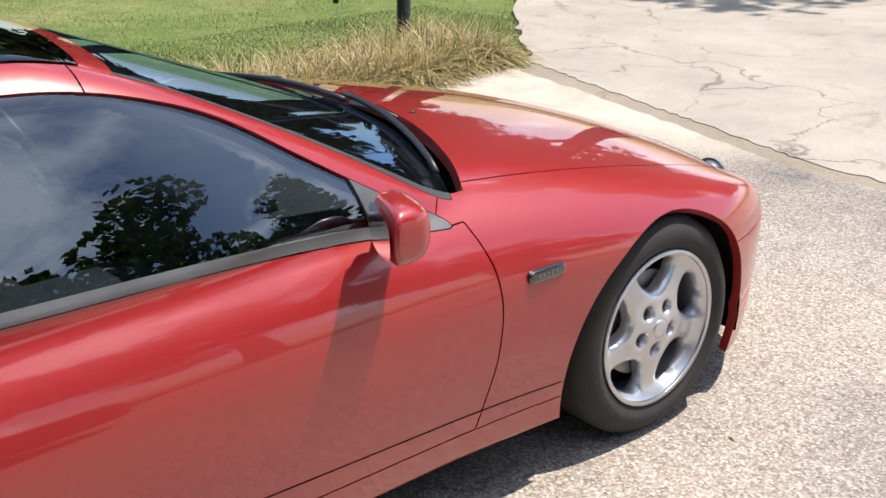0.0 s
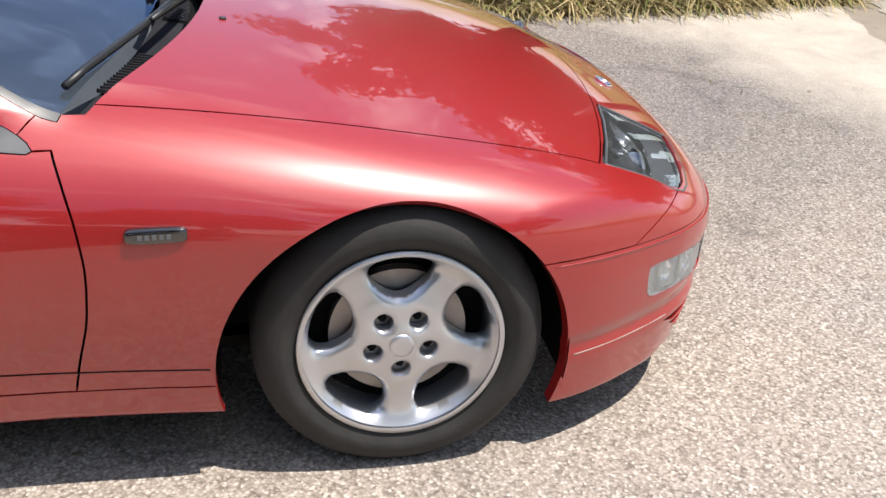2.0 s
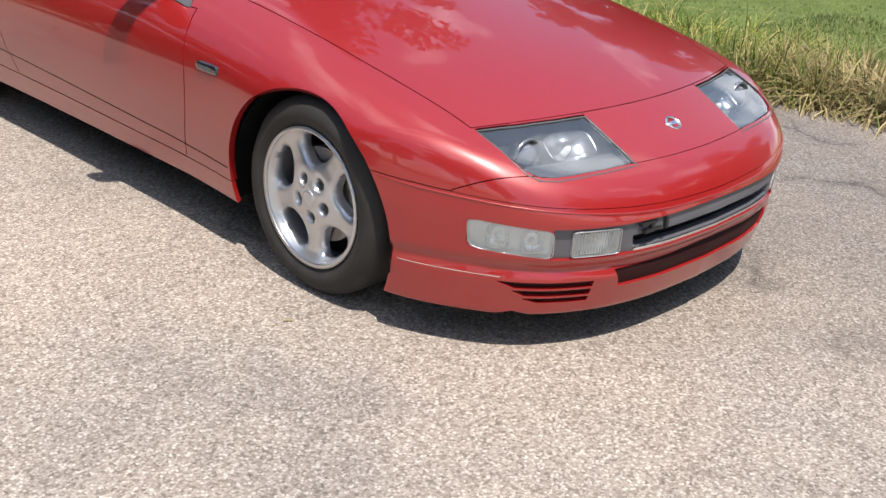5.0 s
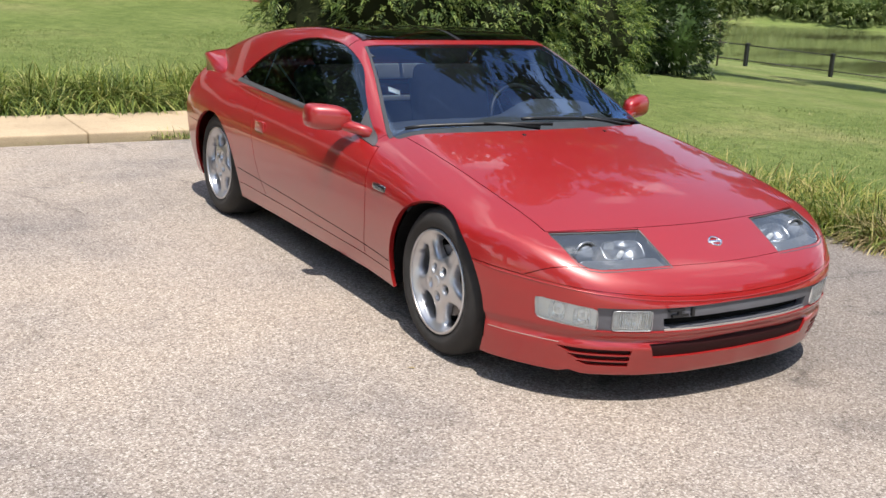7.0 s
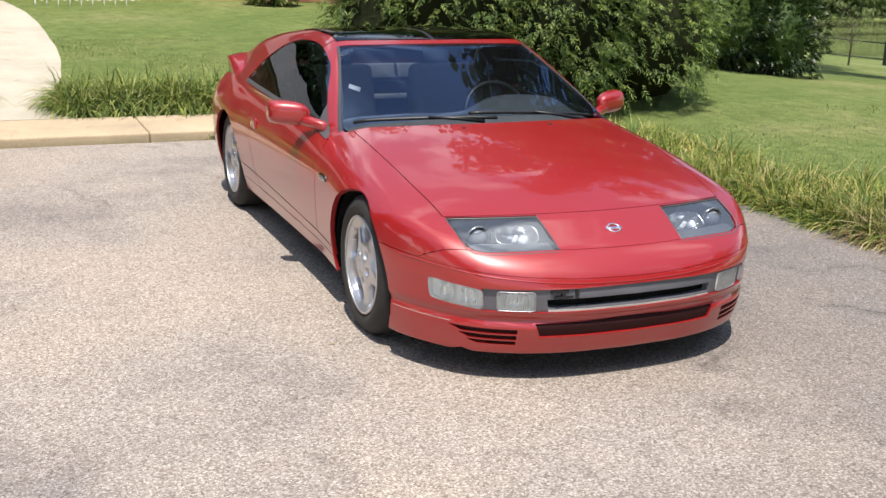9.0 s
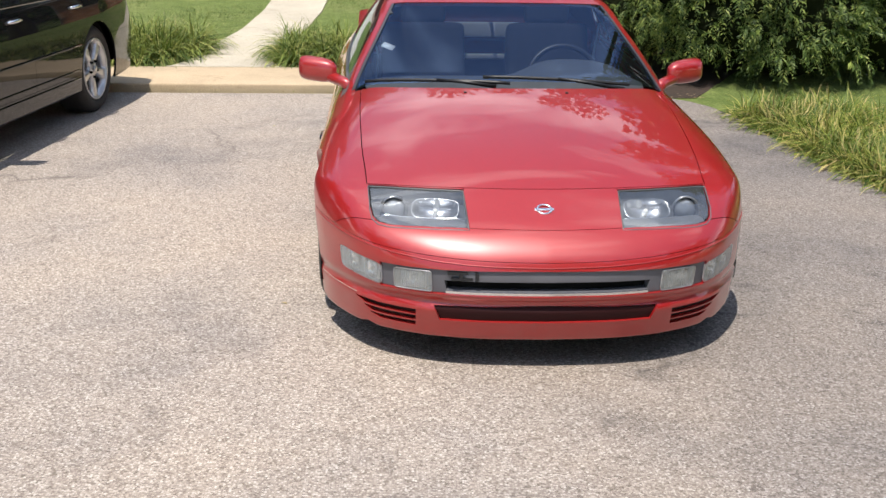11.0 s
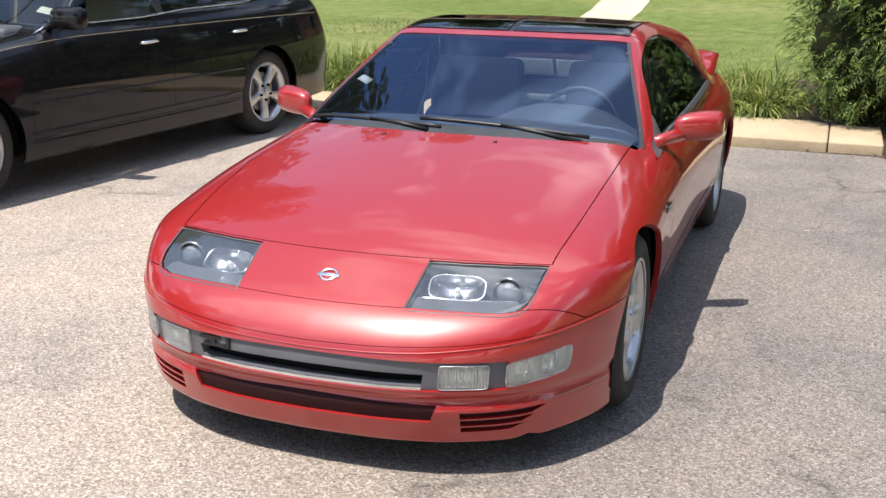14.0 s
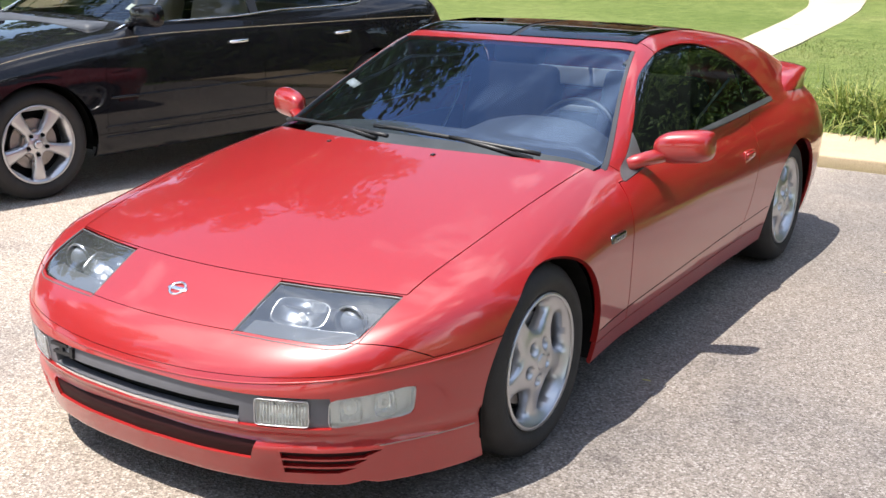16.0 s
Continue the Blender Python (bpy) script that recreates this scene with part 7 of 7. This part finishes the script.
# bricks, the nearest to the door one by one, the rest joined
L, H, D = 0.203, 0.064, 0.095
unit = bmesh.new()
add_box(unit, (-L / 2, 0, -H / 2), (L / 2, D, H / 2), 0.004, seg=1)
bme = bpy.data.meshes.new("brick")
unit.to_mesh(bme)
unit.free()
bme.materials.append(BRICK)
rv = np.array([v.co for v in bme.vertices])
rf = [list(p.vertices) for p in bme.polygons]
V, Fc, single, base = [], [], 0, 0
rb = np.random.default_rng(3)
for c in range(0, 36):
    z = HZ - 0.15 + c * 0.0755
    if z > TOPZ - 0.05:
        break
    for k in range(int((X1 - X0) / 0.214)):
        x = X0 + 0.11 + k * 0.214 + (0.107 if c % 2 else 0)
        if x + L / 2 > X1:
            continue
        if any(o[0] - L * 0.42 < x < o[1] + L * 0.42 and o[2] - 0.05 < z < o[3] + 0.05 for o in openings):
            continue
        y = HY - 0.004 + rb.uniform(-0.003, 0.003)
        if -4.6 < x < 0.6 and z < HZ + 0.85 and single < 290:
            ob = new("brick", bme)
            ob.parent, ob.location = house, (x, y, z)
            single += 1
        else:
            V.append(rv + np.array([x, y, z]))
            Fc += [[i + base for i in f] for f in rf]
            base += len(rv)
me = bpy.data.meshes.new("brickwork")
me.from_pydata(np.concatenate(V).tolist(), [], Fc)
ob = part_mesh("brickwork", me, BRICK, house, "", False)
tagged(ob, kind="stuff")


# ---- the black sedan parked beside it ----
S_TOP = curve([-1.0, -0.95, -0.85, -0.6, 0.0, 0.6, 1.0, 2.6, 3.0, 3.3, 3.7, 3.85], [0.52, 0.60, 0.68, 0.76, 0.875, 0.955, 1.0, 1.03, 1.045, 1.055, 1.035, 0.99])
S_WIDE = curve([-1.0, -0.6, 0.0, 0.8, 2.0, 2.8, 3.4, 3.85], [0.72, 0.83, 0.875, 0.885, 0.885, 0.880, 0.845, 0.77])
S_ROOF = curve([0.6, 1.3, 1.8, 2.4, 2.8, 3.2, 3.6], [1.15, 1.39, 1.43, 1.405, 1.30, 1.11, 0.95])


def sedan_lower(p):
    x, y, z = np.abs(p[:, 0]), p[:, 1], p[:, 2]
    f = smax(z - (S_TOP(y) - 0.06 * x**2), x - (S_WIDE(y) - 0.42 * np.maximum(z - 0.58, 0) ** 2 - 0.25 * np.minimum(z - 0.5, 0) ** 2), 0.12)
    f = smax(f, -0.96 + 0.30 * x**2 + 0.5 * np.maximum(z - 0.5, 0) ** 2 - y, 0.10)
    f = smax(f, y - (3.86 - 0.22 * x**2 - 0.55 * np.maximum(z - 0.62, 0) ** 1.2 - 0.15 * np.maximum(0.5 - z, 0)), 0.10)
    return smax(f, 0.20 - z, 0.03)


def sedan_cab(p):
    x, y, z = np.abs(p[:, 0]), p[:, 1], p[:, 2]
    f = smax(z - (S_ROOF(y) - 0.10 * x**2), (x - (0.80 - 0.50 * np.maximum(z - 0.97, 0) - 0.22 * np.maximum(z - 0.97, 0) ** 2 - 0.02 * np.abs(y - 1.7) ** 2)) * 0.9, 0.10)
    f = smax(f, (0.62 + 1.75 * (z - 0.95) + 0.15 * x**2 - y) * 0.5, 0.05)
    return smax(smax(f, 0.6 - z, 0.02), y - 3.5, 0.05)


def sedan(p):
    return smin(sedan_lower(p), sedan_cab(p), 0.03)


def build_sedan():
    turn = -7.5
    mid = Vector((-3.046, 2.757, 0))
    root = Matrix.Translation(mid) @ pose(0, 0, 0, 0, 0, turn) @ Matrix.Scale(1.035, 4) @ Matrix.Translation((-0.80, -1.385, 0))
    car = thing("black_sedan", root, "glossy black four-door sedan parked with its wheels straight", "car")
    ys = np.r_[np.linspace(-1.0, 3.9, 150)]
    sh = Shell(sedan, (0, 0, 0.18), (0.9, 0, 1.2), (0.2, 3.0, 0.55), ys, 36, 44)
    side = lambda p: p[:, 0] > 0.5
    WB = 2.77
    FA, RA = ((0.0, 0.315), 0.36), ((WB, 0.315), 0.36)
    ring = lambda p, a: np.hypot(p[:, 1] - a[0][0], p[:, 2] - a[0][1]) - a[1]
    for a in (FA, RA):
        sh.cut(lambda p, a=a: ring(p, a), side)
    sh.cut(lambda p: sedan_lower(p) - sedan_cab(p), lambda p: (p[:, 2] > 0.85) & (p[:, 1] > 0.4))
    line = rounded([(0.52, 0.955), (0.72, 1.08), (1.10, 1.30), (1.55, 1.37), (2.10, 1.36), (2.48, 1.25), (2.74, 1.05), (2.70, 0.985), (2.2, 0.975), (1.4, 0.965)], 2)
    dlo = outline(line)
    glass_zone = lambda p: (p[:, 0] > 0.45) & (p[:, 2] > 0.88) & (p[:, 1] > 0.4) & (p[:, 1] < 2.95)
    sh.cut(lambda p: dlo(p[:, 1], p[:, 2]), glass_zone)
    post = lambda p: np.abs(p[:, 1] - (1.66 + 0.05 * (p[:, 2] - 1.0))) - 0.035
    sh.cut(post, lambda p: glass_zone(p) & (dlo(p[:, 1], p[:, 2]) < 0.02))
    f1 = lambda p: p[:, 1] - (0.43 + 0.10 * np.maximum(p[:, 2] - 0.55, 0))
    f2 = lambda p: p[:, 1] - 1.66
    f3 = lambda p: p[:, 1] - (2.44 + 0.30 * np.clip((p[:, 2] - 0.55) / 0.4, 0, 1))
    flank = lambda p: side(p) & (p[:, 2] < 1.0) & (p[:, 2] > 0.3)
    for f, lo, hi in ((f1, 0.3, 0.65), (f2, 1.5, 1.8), (f3, 2.3, 2.9)):
        sh.cut(f, lambda p, lo=lo, hi=hi: flank(p) & (p[:, 1] > lo) & (p[:, 1] < hi))
    low = lambda p: p[:, 2] - 0.335
    sh.cut(low, lambda p: side(p) & (p[:, 2] < 0.42) & (p[:, 1] > 0.2) & (p[:, 1] < 2.7))
    bump_r = lambda p: p[:, 2] - 0.56
    sh.cut(bump_r, lambda p: p[:, 1] > 3.0)
    bump_f = lambda p: p[:, 2] - 0.53
    sh.cut(bump_f, lambda p: p[:, 1] < -0.3)
    boot = lambda p: p[:, 1] - (3.12 + 0.05 * p[:, 0] ** 2)
    sh.cut(boot, lambda p: (p[:, 2] > 0.9) & (p[:, 0] < 0.7))
    boot_x = lambda p: p[:, 0] - 0.66
    sh.cut(boot_x, lambda p: (p[:, 2] > 0.56) & (p[:, 1] > 3.05))
    hood_r = lambda p: p[:, 1] - (0.55 + 0.10 * p[:, 0] ** 2)
    hood_x = lambda p: p[:, 0] - 0.70
    sh.cut(hood_r, lambda p: (p[:, 2] > 0.8) & (p[:, 0] < 0.74) & (p[:, 1] < 0.9))
    sh.cut(hood_x, lambda p: (p[:, 2] > 0.7) & (p[:, 1] < 0.66))
    s_side = lambda p: p[:, 0] - (0.735 - 0.55 * (p[:, 2] - 0.97))
    s_top = lambda p: p[:, 2] - (1.345 - 0.05 * p[:, 0] ** 2)
    s_low = lambda p: p[:, 2] - (0.985 - 0.05 * p[:, 0] ** 2)
    for f in (s_side, s_top, s_low):
        sh.cut(f, lambda p: (p[:, 2] > 0.93) & (p[:, 2] < 1.40) & (p[:, 1] < 1.4) & (p[:, 1] > 0.5) & (p[:, 0] < 0.80))
    r_top = lambda p: p[:, 1] - 2.62
    r_low = lambda p: p[:, 1] - 3.06
    r_side = lambda p: p[:, 0] - 0.56
    for f in (r_top, r_low, r_side):
        sh.cut(f, lambda p: (p[:, 2] > 1.0) & (p[:, 1] > 2.5) & (p[:, 1] < 3.2) & (p[:, 0] < 0.66))
    D = lambda c: (dlo(c[:, 1], c[:, 2]) < 0) & glass_zone(c)
    rules = [
        ("open", lambda c, n: (np.minimum(ring(c, FA), ring(c, RA)) < 0) & side(c)),
        ("floor", lambda c, n: (n[:, 2] < -0.85) & (c[:, 2] < 0.3)),
        ("post", lambda c, n: D(c) & (post(c) < 0)),
        ("glass_front", lambda c, n: D(c) & (c[:, 1] < 1.66)),
        ("glass_rear", lambda c, n: D(c)),
        ("windscreen", lambda c, n: (s_side(c) < 0) & (s_top(c) < 0) & (s_low(c) > 0) & (c[:, 1] < 1.45) & (c[:, 1] > 0.5)),
        ("rear_screen", lambda c, n: (c[:, 2] > 1.02) & (r_top(c) > 0) & (r_low(c) < 0) & (r_side(c) < 0)),
        ("sill", lambda c, n: side(c) & (low(c) < 0) & (c[:, 1] > 0.2) & (c[:, 1] < 2.7)),
        ("front_door", lambda c, n: side(c) & (f1(c) > 0) & (f2(c) < 0) & (c[:, 2] < 0.985) & (dlo(c[:, 1], c[:, 2]) > 0) & (c[:, 0] > 0.74)),
        ("rear_door", lambda c, n: side(c) & (f2(c) > 0) & (f3(c) < 0) & (c[:, 2] < 0.995) & (c[:, 0] > 0.74)),
        ("rear_bumper", lambda c, n: (c[:, 1] > 3.0) & (c[:, 2] < 0.56)),
        ("front_bumper", lambda c, n: (c[:, 1] < -0.3) & (c[:, 2] < 0.53)),
        ("boot_lid", lambda c, n: (c[:, 1] > 3.05) & (boot(c) > 0) & (boot_x(c) < 0) & (c[:, 2] > 0.56)),
        ("hood", lambda c, n: (c[:, 2] > 0.55) & (hood_r(c) < 0) & (hood_x(c) < 0)),
        ("body", lambda c, n: c[:, 0] > -1),
    ]
    sh.sort(rules)
    for name, ob, mat, kw in (("body", "body_frame", BLACK_PAINT, dict(join=True, gap=0.001)), ("hood", "hood", BLACK_PAINT, dict(join=True)), ("boot_lid", "boot_lid", BLACK_PAINT, dict(join=True)),
                              ("rear_bumper", "rear_bumper", BLACK_PAINT, dict(join=True)), ("front_bumper", "front_bumper", BLACK_PAINT, dict(join=True)), ("sill", "sill", BLACK_PAINT, {}),
                              ("post", "door_post", TRIM, dict(gap=0)), ("windscreen", "windscreen", SEDAN_GLASS, dict(join=True, gap=0, lip=0)), ("rear_screen", "rear_screen", TINT, dict(join=True, gap=0, lip=0))):
        for me in sh.panel(name, **kw):
            part_mesh(ob, me, mat, car, {"post": "black door post"}.get(name, ""), None)
    for panel, glass, hy in (("front_door", "glass_front", 1.46), ("rear_door", "glass_rear", 2.42)):
        for s, me, gl in zip((1, -1), sh.panel(panel), sh.panel(glass, gap=0.0, lip=0.005, inset=0.005)):
            d = part_mesh("door", me, BLACK_PAINT, car, "", None)
            part_mesh("window_glass", gl, SEDAN_GLASS, d, "tinted window", None)
            q = sh.settle(np.array([[0.86, hy, 0.81]]))[0]
            bm = bmesh.new()
            tube(bm, [(s * (q[0] - 0.004), hy - 0.085, 0.808), (s * (q[0] + 0.022), hy - 0.06, 0.812), (s * (q[0] + 0.024), hy + 0.05, 0.814), (s * (q[0] - 0.004), hy + 0.08, 0.812)], 0.011, 8)
            part("door_handle", bm, CHROME, d, "chrome door handle")
            part("handle_cup", box((s * q[0] - 0.006, hy - 0.06, 0.785), (s * q[0] + 0.004, hy + 0.06, 0.83), 0.004), DARK, d)
    # bright window surround, rubbing strips
    for s in (1, -1):
        edge = np.array([(0.75, y, z) for y, z in line[::2]])
        edge = sh.settle(edge)
        bm = bmesh.new()
        tube(bm, [(s * (x + 0.001), y, z) for x, y, z in edge], 0.0045, 6, True)
        part("window_surround", bm, CHROME, car, "thin bright window surround")
        pts = sh.settle(np.array([(0.84, y, 0.893 - 0.006 * (y - 1.5)) for y in np.linspace(-0.45, 3.5, 40)]))
        bm = bmesh.new()
        tube(bm, [(s * (x - 0.0012), y, z) for x, y, z in pts], 0.0028, 6)
        part("pinstripe", bm, GOLD, car, "thin gold pinstripe")
        for z0 in (0.315, 0.375):
            pts = sh.settle(np.array([(0.86, y, z0) for y in np.linspace(0.42, 2.38, 14)]))
            bm = bmesh.new()
            tube(bm, [(s * (x + 0.002), y, z) for x, y, z in pts], 0.007, 6)
            part("rub_strip", bm, BLACK_PAINT, car)
        pts = sh.settle(np.array([(0.86, y, 0.545) for y in np.linspace(0.46, 2.42, 14)]))
        bm = bmesh.new()
        tube(bm, [(s * (x + 0.001), y, z) for x, y, z in pts], 0.009, 8)
        part("rub_strip", bm, BLACK_PAINT, car)
        arch_liner("arch_liner", car, (0.0, 0.315), 0.366, 0.55, 0.81, s)
        arch_liner("arch_liner", car, (WB, 0.315), 0.366, 0.55, 0.81, s)
        build_wheel(car, pose(s * 0.835, 0.0, 0.322, 0, 0, 0 if s > 0 else 180), 0.323, 0.222, 0.215, 0, style="five_star")
        build_wheel(car, pose(s * 0.835, WB, 0.322, 0, 0, 0 if s > 0 else 180), 0.323, 0.222, 0.215, 0, style="five_star")
        # door mirror
        bm = bmesh.new()
        rings = []
        for u, k in ((0.0, 0.55), (0.06, 0.80), (0.20, 0.95), (0.5, 1.0), (0.82, 0.97), (0.95, 0.80), (1.0, 0.50)):
            ring = []
            for i in range(24):
                cy, cz = math.cos(math.tau * i / 24), math.sin(math.tau * i / 24)
                ry = (0.075 if cy < 0 else 0.035) * k
                ring.append(bm.verts.new((s * (0.815 + 0.205 * u), 0.725 + 0.03 * u + ry * math.copysign(abs(cy) ** 0.7, cy), 1.012 + 0.068 * k * math.copysign(abs(cz) ** 0.6, cz))))
            rings.append(ring)
        for p, q in zip(rings[:-1], rings[1:]):
            for i in range(24):
                bm.faces.new((p[i], p[(i + 1) % 24], q[(i + 1) % 24], q[i]))
        bm.faces.new(rings[0])
        bm.faces.new(rings[-1])
        bmesh.ops.recalc_face_normals(bm, faces=bm.faces)
        tube(bm, [(s * 0.76, 0.70, 0.96), (s * 0.86, 0.71, 0.985)], [0.03, 0.025], 8)
        part("door_mirror", bm, BLACK_PAINT, car)
    part("underbody", box((-0.55, -0.75, 0.20), (0.55, 3.6, 0.30), 0.02), DARK, car)
    part("floor_pan", box((-0.80, 0.40, 0.24), (0.80, 2.40, 0.32), 0.02), DARK, car)
    for lo, hi in (((-0.62, 0.50, 0.30), (0.62, 0.85, 0.96)),):
        part("dashboard", box(lo, hi, 0.06, seg=3), CABIN, car)
    for x in (-0.36, 0.36):
        seat = new("seat")
        seat.parent, seat.matrix_local = car, pose(x, 1.35, 0.32)
        part("seat_cushion", box((-0.25, -0.25, 0), (0.25, 0.25, 0.22), 0.05, seg=3), TAN_SEAT, seat)
        part("seat_back", box((-0.24, -0.06, 0), (0.24, 0.09, 0.62), 0.05, pose(0, 0.22, 0.14, -15), 3), TAN_SEAT, seat)
        part("headrest", box((-0.13, -0.05, 0), (0.13, 0.05, 0.17), 0.04, pose(0, 0.40, 0.76, -10), 3), TAN_SEAT, seat)
    part("rear_bench", box((-0.62, 2.05, 0.32), (0.62, 2.50, 0.55), 0.05, seg=3), TAN_SEAT, car)
    part("rear_backrest", box((-0.62, 0.0, 0), (0.62, 0.12, 0.50), 0.05, pose(0, 2.42, 0.50, -15), 3), TAN_SEAT, car)
    part("parcel_shelf", box((-0.62, 2.60, 0.94), (0.62, 3.10, 0.97), 0.01), CABIN, car)
    part("windscreen_sticker", box((-0.05, -0.03, 0), (0.05, 0.03, 0.002), 0, pose(0.60, 0.86, 1.035, 30, 10, 12)), WHITE_CARD, car, "white paper sticker in the windscreen", False)


GOLD = plain("gold_pinstripe", (0.30, 0.24, 0.16), 0.45, metal=0.2)
TAN_SEAT = plain("beige_leather", (0.34, 0.28, 0.21), 0.55)
SEDAN_GLASS = pane_glass("sedan_window_glass", (0.62, 0.66, 0.62), ior=1.6)
build_sedan()
